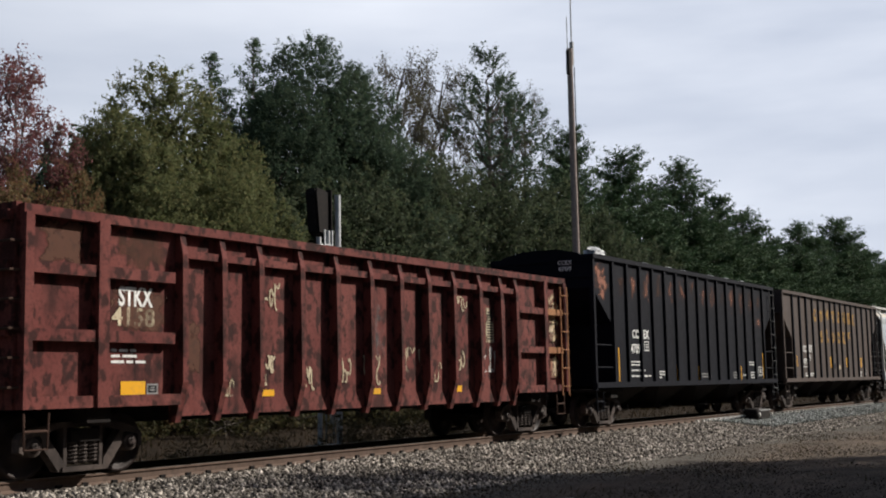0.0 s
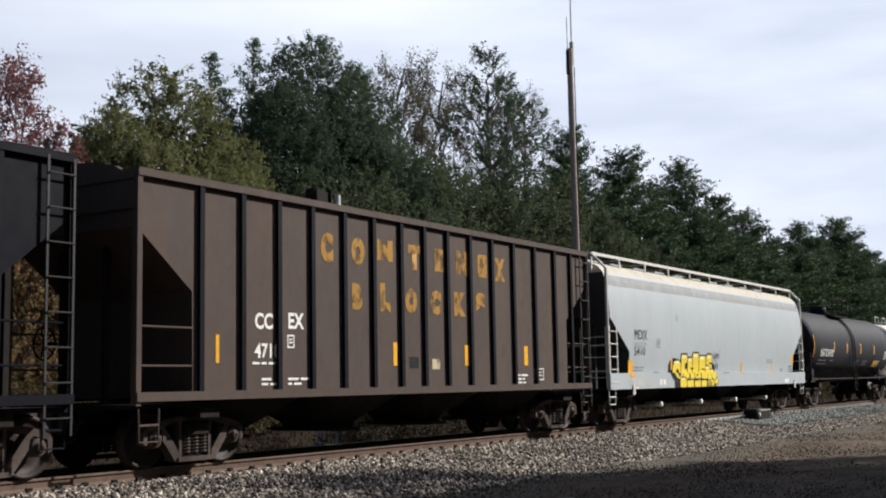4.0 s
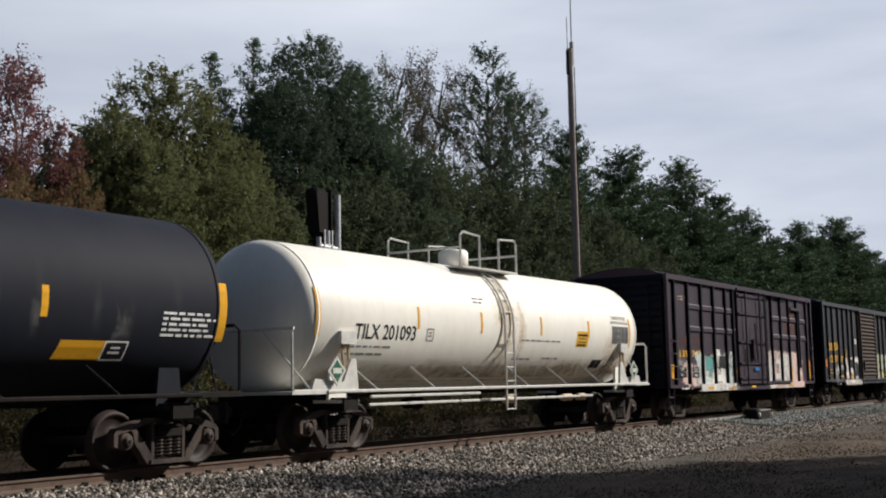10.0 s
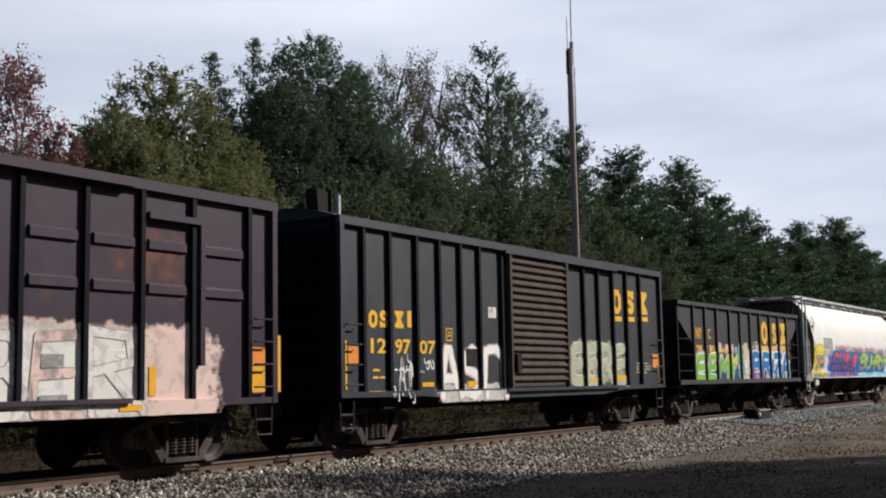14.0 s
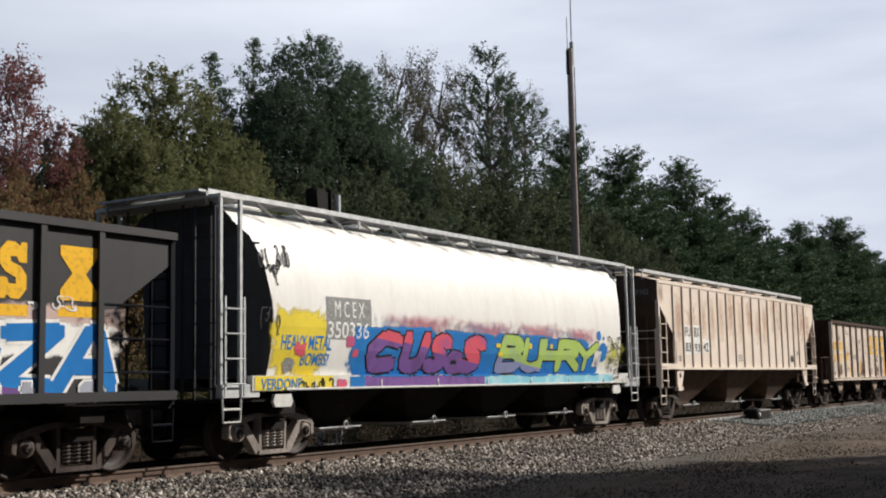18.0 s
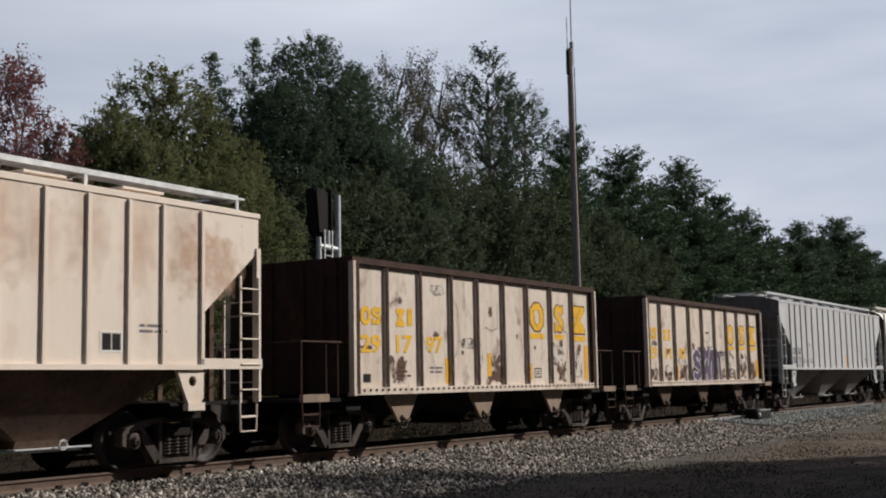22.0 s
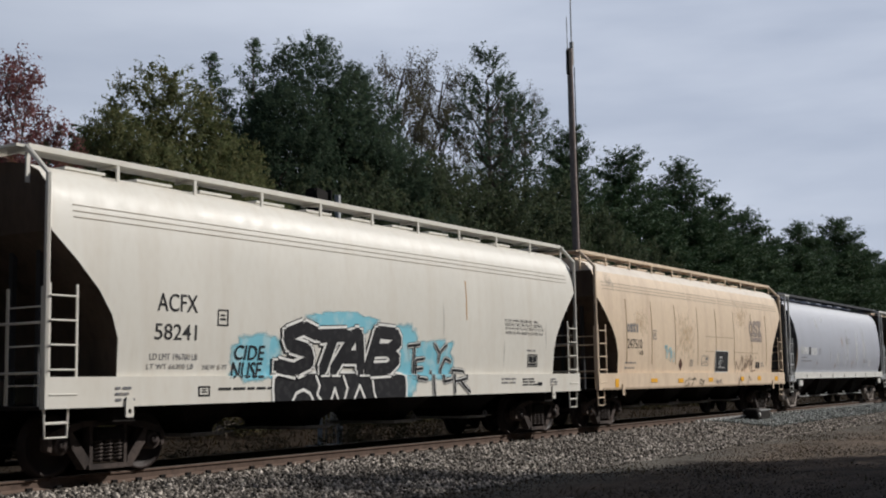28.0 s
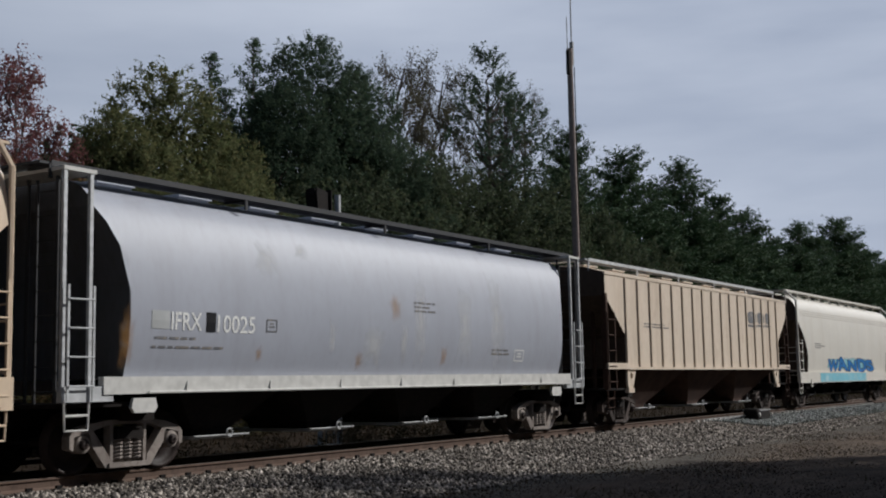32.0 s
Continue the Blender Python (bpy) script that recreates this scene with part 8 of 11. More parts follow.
bubble(MD, -3.02, 0.94, 0.51, 0.34, GRAF_YELLOW, GRAF_BLACK, CF_SIDE, 120, rim=0.035, square=0.6, shine=CLEAN_WHITE, label="yellow bubble graffiti letter")
bubble(MD, -2.44, 0.93, 0.49, 0.34, GRAF_YELLOW, GRAF_BLACK, CF_SIDE, 121, rim=0.035, square=0.6, shine=CLEAN_WHITE, label="yellow bubble graffiti letter")
bubble(MD, -1.85, 0.94, 0.56, 0.33, GRAF_YELLOW, GRAF_BLACK, CF_SIDE, 122, rim=0.035, square=0.6, shine=CLEAN_WHITE, label="yellow bubble graffiti letter")
bubble(MD, -1.26, 1.08, 0.37, 0.18, GRAF_YELLOW, GRAF_BLACK, CF_SIDE, 123, rim=0.03, square=0.8, shine=CLEAN_WHITE, label="yellow bubble graffiti letter")
blob(MD, -4.38, 1.33, 0.2, 0.22, GRAF_BLACK, CF_SIDE, 124, rough=0.2, lift=0.02, soft=0.1, spatter=0.1)
blob(MD, -3.66, 1.55, 0.16, 0.2, GRAF_BLACK, CF_SIDE, 125, rough=0.2, lift=0.02, soft=0.1, spatter=0.1)
blob(MD, -3.18, 1.55, 0.26, 0.05, GRAF_BLACK, CF_SIDE, 126, rough=0.2, lift=0.02, soft=0.1, spatter=0.1)
blob(MD, -2.24, 1.53, 0.33, 0.04, GRAF_BLACK, CF_SIDE, 127, rough=0.2, lift=0.02, soft=0.1, spatter=0.1)
blob(MD, -1.57, 1.72, 0.34, 0.04, GRAF_BLACK, CF_SIDE, 128, rough=0.2, lift=0.02, soft=0.1, spatter=0.1)
blob(MD, -3.49, 1.29, 0.10, 0.07, GRAF_BLACK, CF_SIDE, 129, rough=0.2, lift=0.02, soft=0.1, spatter=0.1)
blob(MD, -2.86, 1.33, 0.11, 0.08, GRAF_BLACK, CF_SIDE, 130, rough=0.2, lift=0.02, soft=0.1, spatter=0.1)

# pale grey covered hopper, trailing half
decal(MD, strokes_mesh([[(-1.11, 2.12), (-1.07, 1.84)], [(-0.87, 2.07), (-1.1, 1.99), (-0.9, 1.9)], [(-0.58, 2.17), (-0.63, 1.9)], [(-0.83, 2.07), (-0.63, 2.0), (-0.82, 1.91)], [(-0.97, 2.0), (-0.74, 2.0)], [(-0.88, 2.0), (-0.88, 1.74)]], 0.012), GRAF_BLACK, CF_SIDE, "graffiti_outline", 0.008, "thin black arrow tag")
lettering(MD, "AWD", -1.12, 1.55, 0.5, 0.17, GRAF_BLACK, CF_SIDE, heavy=0.0, shear=0.15)
lettering(MD, "4000", -1.84, 0.99, 0.36, 0.17, GRAF_BLACK, CF_SIDE, heavy=0.0, shear=0.3, lift=0.03)
# darker grey band just below the roof sheet
patch(MD, -MD_HALF + 0.25, 3.84, 2 * MD_HALF - 0.5, 0.29, BAND_GREY, CF_SIDE, "roof_fold", lift=0.003)
blob(MD, -4.4, 2.95, 0.3, 0.3, GREY_MARK, CF_SIDE, 133, rough=0.5, soft=1.1, amount=0.25)
patch(MD, -4.81, 1.54, 0.11, 0.31, REFLECTIVE, CF_SIDE)
patch(MD, 1.65, 1.38, 0.15, 0.41, REFLECTIVE, CF_SIDE)
patch(MD, 5.15, 1.40, 0.12, 0.34, REFLECTIVE, CF_SIDE)
patch(MD, 7.68, 1.76, 0.22, 0.34, REFLECTIVE, CF_SIDE)
small_print(MD, -0.24, 1.42, 1, 0.72, GREY_MARK, CF_SIDE, 137)
small_print(MD, 4.54, 1.87, 2, 0.78, GREY_MARK, CF_SIDE, 138)
outline_box(MD, 6.11, 1.81, 1.03, 0.55, PALE_PATCH, CF_SIDE)
patch(MD, 6.22, 1.46, 0.29, 0.12, GREY_MARK, CF_SIDE)
outline_box(MD, 7.28, 1.44, 0.50, 0.24, BLACK_MARK, CF_SIDE)
patch(MD, 6.54, 1.04, 0.22, 0.15, WHITE_MARK, CF_SIDE)
patch(MD, 6.82, 1.04, 0.23, 0.15, WHITE_MARK, CF_SIDE)

# black tank car
lettering(NA, "NATX 50192", -5.97, 2.09, 1.98, 0.33, WHITE_MARK, NA_PROF, heavy=0.022)
small_print(NA, -6.07, 1.92, 1, 1.74, GREY_MARK, NA_PROF, 146)
small_print(NA, -6.14, 1.77, 1, 1.72, GREY_MARK, NA_PROF, 147)
patch(NA, -7.13, 2.05, 0.11, 0.91, REFLECTIVE, NA_PROF)
patch(NA, -3.93, 2.28, 0.09, 0.45, REFLECTIVE, NA_PROF)
patch(NA, -1.69, 2.27, 0.10, 0.46, REFLECTIVE, NA_PROF)
patch(NA, 0.84, 2.28, 0.14, 0.47, REFLECTIVE, NA_PROF)
patch(NA, 3.56, 2.28, 0.12, 0.44, REFLECTIVE, NA_PROF)

# black tank car, trailing half
patch(NA, 3.96, 1.69, 0.87, 0.28, REFLECTIVE, NA_PROF, slant=0.06)
outline_box(NA, 4.84, 1.68, 0.46, 0.29, WHITE_MARK, NA_PROF)
small_print(NA, 5.88, 2.40, 5, 1.16, WHITE_MARK, NA_PROF, 156)
small_print(NA, 1.76, 1.93, 3, 0.97, GREY_MARK, NA_PROF, 157)
small_print(NA, 0.32, 1.92, 3, 0.70, GREY_MARK, NA_PROF, 158)
small_print(NA, -4.09, 1.91, 1, 0.41, GREY_MARK, NA_PROF, 159)
patch(NA, 7.10, 2.00, 0.19, 0.96, REFLECTIVE, NA_PROF)
blob(NA, 4.89, 1.77, 0.35, 0.77, GREY_MARK, NA_PROF, 161, rough=0.3, soft=0.9, amount=0.35)
blob(NA, 3.38, 1.87, 0.21, 0.67, GREY_MARK, NA_PROF, 162, rough=0.3, soft=0.9, amount=0.35)
blob(NA, 1.79, 2.00, 0.13, 0.47, GREY_MARK, NA_PROF, 163, rough=0.3, soft=0.9, amount=0.35)

# white tank car
lettering(TI, "TILX 201093", -6.05, 2.13, 2.08, 0.30, BLACK_MARK, TI_PROF, heavy=0.012)
small_print(TI, -6.18, 1.97, 1, 1.87, GREY_MARK, TI_PROF, 166)
small_print(TI, -6.23, 1.83, 1, 1.77, GREY_MARK, TI_PROF, 167)
outline_box(TI, -3.56, 2.13, 0.26, 0.27, GREY_MARK, TI_PROF)
patch(TI, -7.27, 2.15, 0.13, 0.92, REFLECTIVE, TI_PROF)
patch(TI, -3.93, 2.38, 0.08, 0.45, REFLECTIVE, TI_PROF)
patch(TI, -1.38, 2.35, 0.09, 0.47, REFLECTIVE, TI_PROF)
patch(TI, 1.48, 2.37, 0.09, 0.45, REFLECTIVE, TI_PROF)
patch(TI, 3.50, 2.12, 0.68, 0.41, YELLOW_MARK, TI_PROF)
patch(TI, 4.13, 2.36, 0.11, 0.45, REFLECTIVE, TI_PROF)
patch(TI, 5.66, 2.24, 1.10, 0.49, GREY_MARK, TI_PROF)
patch(TI, 4.79, 1.59, 0.64, 0.22, OUTLINE_GREY, TI_PROF)
small_print(TI, 0.52, 2.22, 1, 2.02, GREY_MARK, TI_PROF, 177)
small_print(TI, 0.38, 1.78, 1, 0.72, GREY_MARK, TI_PROF, 178)
small_print(TI, 1.90, 1.80, 1, 0.87, GREY_MARK, TI_PROF, 179)
small_print(TI, -1.60, 3.11, 2, 0.57, GREY_MARK, TI_PROF, 180)
blob(TI, -0.58, 1.03, 0.87, 2.66, TAN_STAIN_AND_GLOW, TI_PROF, 181, rough=0.25, lift=0.004, soft=0.9, amount=0.4)

# white tank car, tail end
lettering(TI, "CARBON DIOXIDE", 5.69, 2.91, 0.98, 0.1, BLACK_MARK, TI_PROF, heavy=0.0)
lettering(TI, "REFRIGERATED LIQUID", 5.6, 2.77, 1.2, 0.1, BLACK_MARK, TI_PROF, heavy=0.0)
for k in range(8):
    z = 2.27 + 0.056 * k
    for x, w in ((5.69, 0.42 if k % 3 else 0.3), (6.14, 0.12), (6.3, 0.16), (6.5, 0.2)):
        patch(TI, x, z, w, 0.03, BLACK_MARK, TI_PROF, "table_line", lift=0.009)
for x, z, w, h in ((3.56, 2.15, 0.5, 0.05), (3.6, 2.24, 0.52, 0.025), (3.56, 2.4, 0.56, 0.06), (3.62, 2.33, 0.45, 0.02)):
    patch(TI, x, z, w, h, GRAF_BLACK, TI_PROF, "table_line", lift=0.009)
patch(TI, 6.8, 2.12, 0.1, 0.85, REFLECTIVE, TI_PROF)
patch(TI, 4.84, 1.6, 0.24, 0.2, GRAF_BLACK, TI_PROF, lift=0.009)
patch(TI, 5.14, 1.6, 0.24, 0.2, GRAF_BLACK, TI_PROF, lift=0.009)

# tan grime along the belly, also painting the warm bounce light in its shade
blob(TI, -7.1, 1.18, 14.2, 0.5, TAN_STAIN_AND_GLOW, TI_PROF, 620, rough=0.15, lift=0.003, square=0.3, soft=1.0, spatter=0.8, amount=0.5)
blob(TI, 5.2, 1.2, 1.9, 0.8, TAN_STAIN_AND_GLOW, TI_PROF, 621, rough=0.3, lift=0.004, soft=1.0, spatter=1.0, amount=0.6)


def tank_fittings():
    """Vent boxes with drop pipes, stub-sill wedges, placards and the brake gear under the white tank."""
    for e, x in ((1, 6.35), (-1, -6.35)):
        part("vent_box", B((x - 0.24, x + 0.24, -1.5, -1.18, 2.02, 2.26)), WHITE_STEEL, TI, "white vent box")
        part("drop_pipe", bars(0.035, [(x - 0.08, -1.38, 2.02), (x - 0.05, -1.42, 1.45)], [(x + 0.1, -1.38, 2.02), (x + 0.12, -1.42, 1.5)]), TAN_STAIN_AND_GLOW, TI, "stained drop pipe")
        bm = bmesh.new()
        prism(bm, [(x - e * 0.32, 1.15), (x - e * 0.25, 1.75), (x - e * 0.1, 1.75), (x + e * 0.15, 1.32), (x + e * 1.0, 1.38), (x + e * 1.1, 1.15)], -1.47, -1.41)
        part("sill_wedge", bm, WHITE_STEEL, TI, "cream stub-sill wedge plate")
        bm = bmesh.new()
        c = x + e * 0.46
        prism(bm, [(c - 0.27, 1.52), (c, 1.25), (c + 0.27, 1.52), (c, 1.79)], -1.56, -1.54)
        card = part("placard", bm, WHITE_STEEL, TI, "white-edged green diamond placard")
        bm = bmesh.new()
        prism(bm, [(c - 0.2, 1.52), (c, 1.32), (c + 0.2, 1.52), (c, 1.72)], -1.565, -1.561)
        part("placard_face", bm, PLACARD_GREEN, card, "dark green face")
        part("placard_band", B((c - 0.13, c + 0.13, -1.57, -1.566, 1.47, 1.57)), WHITE_STEEL, card, "white number band")
    part("brake_pipe", bars(0.03, [(-5.2, -1.1, 0.86), (5.0, -1.1, 0.86)], [(-5.2, -1.15, 1.02), (-1.0, -1.15, 1.02)]), WHITE_STEEL, TI, "pale brake pipe")
    for x, w in ((3.4, 0.5), (4.3, 0.4), (0.4, 0.35)):
        part("valve_body", bars(0.09, [(x, -1.0, 0.84), (x + w, -1.0, 0.84)], n=10), TAN_STAIN_AND_GLOW, TI, "stained brake valve")


PLACARD_GREEN = worn("placard_green", (0.03, 0.12, 0.07), (0.05, 0.14, 0.09), 0.3, 8)
tank_fittings()

# plum-brown boxcar
patch(B1, -7.79, 1.22, 0.13, 0.92, REFLECTIVE, BOX_SIDE)
patch(B1, -7.51, 1.23, 0.21, 0.46, REFLECTIVE, BOX_SIDE)
lettering(B1, "139", -6.81, 1.92, 0.75, 0.22, YELLOW_MARK, BOX_SIDE, heavy=0.02)
lettering(B1, "349", -5.76, 1.94, 0.80, 0.21, YELLOW_MARK, BOX_SIDE, heavy=0.02)
block_sign(B1, -6.82, 2.28, 0.33, 0.26, RUST_BROWN, BOX_SIDE, shape="ring")
block_sign(B1, -6.41, 2.29, 0.32, 0.26, RUST_BROWN, BOX_SIDE, shape="wave")
block_sign(B1, -5.65, 2.30, 0.25, 0.26, RUST_BROWN, BOX_SIDE, shape="hourglass")
block_sign(B1, -5.29, 2.31, 0.29, 0.26, RUST_BROWN, BOX_SIDE, shape="bar")
small_print(B1, -6.82, 3.78, 2, 0.65, CREAM_CHALK, BOX_SIDE, 194)


# plum-brown boxcar, washed-out spraying
blob(B1, -6.74, 0.95, 1.62, 0.88, GRAF_PINK, BOX_SIDE, 197, rough=0.3, lift=0.003)
blob(B1, -7.06, 1.54, 0.80, 0.42, GREY_MARK, BOX_SIDE, 198, rough=0.4, lift=0.002, soft=1.0)
blob(B1, -5.66, 0.58, 4.03, 1.55, WASHED, BOX_SIDE, 199, rough=0.2, lift=0.004, square=0.4, soft=0.5, spatter=1.0, amount=0.85)
blob(B1, -5.31, 0.57, 3.49, 0.80, WASHED, BOX_SIDE, 200, rough=0.08, lift=0.0055, square=0.3, soft=0.25, spatter=0.4)
patch(B1, -4.56, 1.50, 0.81, 0.45, GRAF_TEAL, BOX_SIDE, lift=0.008)
blob(B1, -4.50, 1.18, 0.73, 0.33, GRAF_TEAL, BOX_SIDE, 202, rough=0.4, lift=0.007, soft=1.0)
spray_letter(B1, "Y", -5.50, 1.54, 0.61, 0.55, PALE_CYAN, CLEAN_WHITE, BOX_SIDE, 203, half=0.07, rim=0.03, label="washed-out white graffiti letter", rounded=True)
spray_letter(B1, "L", -4.85, 1.09, 0.63, 0.91, PALE_CYAN, CLEAN_WHITE, BOX_SIDE, 204, half=0.06, rim=0.03, label="washed-out white graffiti letter", rounded=True)
spray_letter(B1, "A", -4.22, 0.67, 1.54, 1.55, CLEAN_WHITE, GRAF_BLACK, BOX_SIDE, 205, half=0.12, rim=0.015, label="washed-out white graffiti letter", rounded=True)
spray_letter(B1, "Y", -2.55, 0.71, 0.69, 1.45, PALE_CYAN, CLEAN_WHITE, BOX_SIDE, 206, half=0.09, rim=0.03, label="washed-out white graffiti letter", rounded=True)
thin_lines(B1, -5.2, 0.9, 4.2, 1.3, GRAF_BLACK, BOX_SIDE, 5, 10, 0.012)
blob(B1, 1.76, 0.69, 4.73, 1.56, GRAF_PINK, BOX_SIDE, 208, rough=0.06, lift=0.003, square=0.25, soft=0.2, spatter=0.5)
blob(B1, 1.88, 0.76, 3.10, 1.43, WASHED, BOX_SIDE, 209, rough=0.06, lift=0.0045, square=0.25, soft=0.4, spatter=0.7)
spray_letter(B1, "B", 1.85, 0.82, 0.92, 1.29, WASHED, GREY_MARK, BOX_SIDE, 210, half=0.07, rim=0.012, label="washed-out pink graffiti letter", rounded=True)
spray_letter(B1, "E", 2.72, 0.80, 1.01, 1.33, GRAF_PINK, GREY_MARK, BOX_SIDE, 211, half=0.07, rim=0.012, label="washed-out pink graffiti letter", rounded=True)
spray_letter(B1, "R", 3.68, 0.84, 1.15, 1.34, WASHED, GREY_MARK, BOX_SIDE, 212, half=0.07, rim=0.012, label="washed-out pink graffiti letter", rounded=True)
patch(B1, 2.94, 1.57, 0.39, 0.19, GREY_MARK, BOX_SIDE, lift=0.02)
patch(B1, 2.92, 1.03, 0.49, 0.16, GREY_MARK, BOX_SIDE, lift=0.02)

# plum-brown boxcar, panels and plates
patch(B1, -6.87, 1.48, 0.57, 0.13, GRAF_BLACK, BOX_SIDE, lift=0.016)
patch(B1, -6.87, 1.30, 0.57, 0.16, GRAF_BLACK, BOX_SIDE, lift=0.016)
lettering(B1, "LD LMT", -6.82, 1.52, 0.34, 0.07, WHITE_MARK, BOX_SIDE, lift=0.02)
lettering(B1, "LT WT", -6.81, 1.34, 0.25, 0.07, WHITE_MARK, BOX_SIDE, lift=0.02)
patch(B1, -5.77, 1.49, 0.57, 0.14, GRAF_BLACK, BOX_SIDE, lift=0.016)
patch(B1, -5.77, 1.29, 0.57, 0.16, GRAF_BLACK, BOX_SIDE, lift=0.016)
lettering(B1, "155000", -5.68, 1.51, 0.35, 0.08, WHITE_MARK, BOX_SIDE, lift=0.02)
lettering(B1, "65000", -5.64, 1.32, 0.31, 0.08, WHITE_MARK, BOX_SIDE, lift=0.02)
patch(B1, -3.31, 1.58, 0.60, 0.41, GRAF_BLACK, BOX_SIDE, lift=0.016)
outline_box(B1, -3.33, 1.56, 0.64, 0.45, GREY_MARK, BOX_SIDE)
patch(B1, -4.79, 1.18, 0.10, 0.48, REFLECTIVE, BOX_SIDE, lift=0.016)
patch(B1, -4.64, 0.91, 0.46, 0.08, REFLECTIVE, BOX_SIDE, lift=0.016)
patch(B1, -2.44, 0.87, 0.46, 0.09, REFLECTIVE, BOX_SIDE, lift=0.016)
patch(B1, -1.67, 1.17, 0.13, 0.48, REFLECTIVE, BOX_SIDE)
patch(B1, -0.53, 0.91, 0.48, 0.07, REFLECTIVE, BOX_SIDE, lift=0.1)
outline_box(B1, 4.13, 1.56, 0.47, 0.29, GRAF_WHITE, BOX_SIDE)
patch(B1, 1.84, 1.30, 0.15, 0.37, REFLECTIVE, BOX_SIDE, lift=0.016)
patch(B1, 2.08, 0.89, 0.49, 0.08, REFLECTIVE, BOX_SIDE, lift=0.016)
patch(B1, 4.30, 0.93, 0.44, 0.09, REFLECTIVE, BOX_SIDE, lift=0.016)
patch(B1, 4.95, 1.15, 0.14, 0.44, REFLECTIVE, BOX_SIDE, lift=0.016)
small_print(B1, -6.93, 0.94, 1, 0.69, WHITE_MARK, BOX_SIDE, 236)
blob(B1, 3.93, 2.47, 2.04, 1.50, RUST_SCAB, BOX_SIDE, 237, rough=0.4, soft=0.9, spatter=1.2, amount=0.5)
patch(B1, -1.76, 2.87, 0.24, 0.07, WHITE_MARK, BOX_SIDE)
patch(B1, 1.71, 3.03, 0.19, 0.48, GREY_MARK, BOX_SIDE)

# plum-brown boxcar, tail end
patch(B1, 7.78, 1.16, 0.24, 0.97, REFLECTIVE, BOX_SIDE)
patch(B1, 7.28, 1.16, 0.34, 0.44, REFLECTIVE, BOX_SIDE)
patch(B1, 7.30, 1.62, 0.33, 0.30, ORANGE_CARD, BOX_SIDE)

# black boxcar
block_sign(B2, -6.87, 2.35, 0.29, 0.34, YELLOW_MARK, BOX_SIDE, shape="ring")
block_sign(B2, -6.50, 2.36, 0.29, 0.34, YELLOW_MARK, BOX_SIDE, shape="wave")
block_sign(B2, -5.98, 2.37, 0.30, 0.34, YELLOW_MARK, BOX_SIDE, shape="hourglass")
block_sign(B2, -5.59, 2.39, 0.25, 0.34, YELLOW_MARK, BOX_SIDE, shape="bar")
lettering(B2, "12", -6.81, 1.86, 0.53, 0.29, YELLOW_MARK, BOX_SIDE, heavy=0.025)
lettering(B2, "97", -5.98, 1.85, 0.55, 0.30, YELLOW_MARK, BOX_SIDE, heavy=0.025)
lettering(B2, "07", -5.10, 1.86, 0.60, 0.28, YELLOW_MARK, BOX_SIDE, heavy=0.025)
outline_box(B2, -4.08, 2.15, 0.25, 0.27, YELLOW_MARK, BOX_SIDE)
patch(B2, -7.69, 1.17, 0.12, 0.92, REFLECTIVE, BOX_SIDE)
patch(B2, -7.53, 1.66, 0.33, 0.32, ORANGE_CARD, BOX_SIDE)
small_print(B2, -6.74, 1.51, 1, 0.43, YELLOW_MARK, BOX_SIDE, 255)
small_print(B2, -6.74, 1.37, 1, 0.43, YELLOW_MARK, BOX_SIDE, 256)
small_print(B2, -6.01, 1.52, 1, 0.58, WHITE_MARK, BOX_SIDE, 257)
small_print(B2, -6.86, 1.09, 1, 0.61, YELLOW_MARK, BOX_SIDE, 258)
scribble(B2, -6.08, 0.88, 0.80, 0.95, GRAF_WHITE, BOX_SIDE, 259, 5, 0.018)
scribble(B2, -5.13, 1.49, 0.55, 0.28, GRAF_WHITE, BOX_SIDE, 260, 3, 0.02)
blob(B2, -4.60, 0.83, 3.12, 0.43, WASHED, BOX_SIDE, 261, rough=0.12, lift=0.003, square=0.3, soft=0.3, spatter=0.8, amount=0.8)
spray_letter(B2, "A", -4.52, 0.87, 1.01, 1.23, CLEAN_WHITE, GRAF_PINK, BOX_SIDE, 262, half=0.09, rim=0.04, label="flaking white graffiti letter", rounded=True)
spray_letter(B2, "S", -3.61, 0.84, 1.09, 1.27, CLEAN_WHITE, GRAF_PINK, BOX_SIDE, 263, half=0.09, rim=0.04, label="flaking white graffiti letter", rounded=True)
spray_letter(B2, "N", -2.64, 0.84, 1.12, 1.30, CLEAN_WHITE, GRAF_PINK, BOX_SIDE, 264, half=0.09, rim=0.04, label="flaking white graffiti letter", rounded=True)
patch(B2, -5.03, 1.19, 0.44, 0.09, REFLECTIVE, BOX_SIDE, lift=0.016)
patch(B2, -3.26, 1.16, 0.45, 0.13, REFLECTIVE, BOX_SIDE, lift=0.016)
patch(B2, -3.30, 1.61, 0.64, 0.39, GRAF_BLACK, BOX_SIDE, lift=0.016)
outline_box(B2, -3.32, 1.59, 0.67, 0.43, GREY_MARK, BOX_SIDE)
patch(B2, -2.28, 2.71, 0.35, 0.24, GRAF_WHITE, BOX_SIDE)
blob(B2, 1.65, 1.07, 3.79, 1.32, GRAF_SAGE, BOX_SIDE, 270, rough=0.10, square=0.3, spatter=1.2, amount=0.8)
spray_letter(B2, "E", 1.75, 1.10, 0.95, 1.18, GRAF_SAGE, WASHED, BOX_SIDE, 271, half=0.12, rim=0.03, label="sage green graffiti letter")
spray_letter(B2, "E", 2.59, 1.08, 1.01, 1.21, GRAF_SAGE, WASHED, BOX_SIDE, 272, half=0.12, rim=0.03, label="sage green graffiti letter")
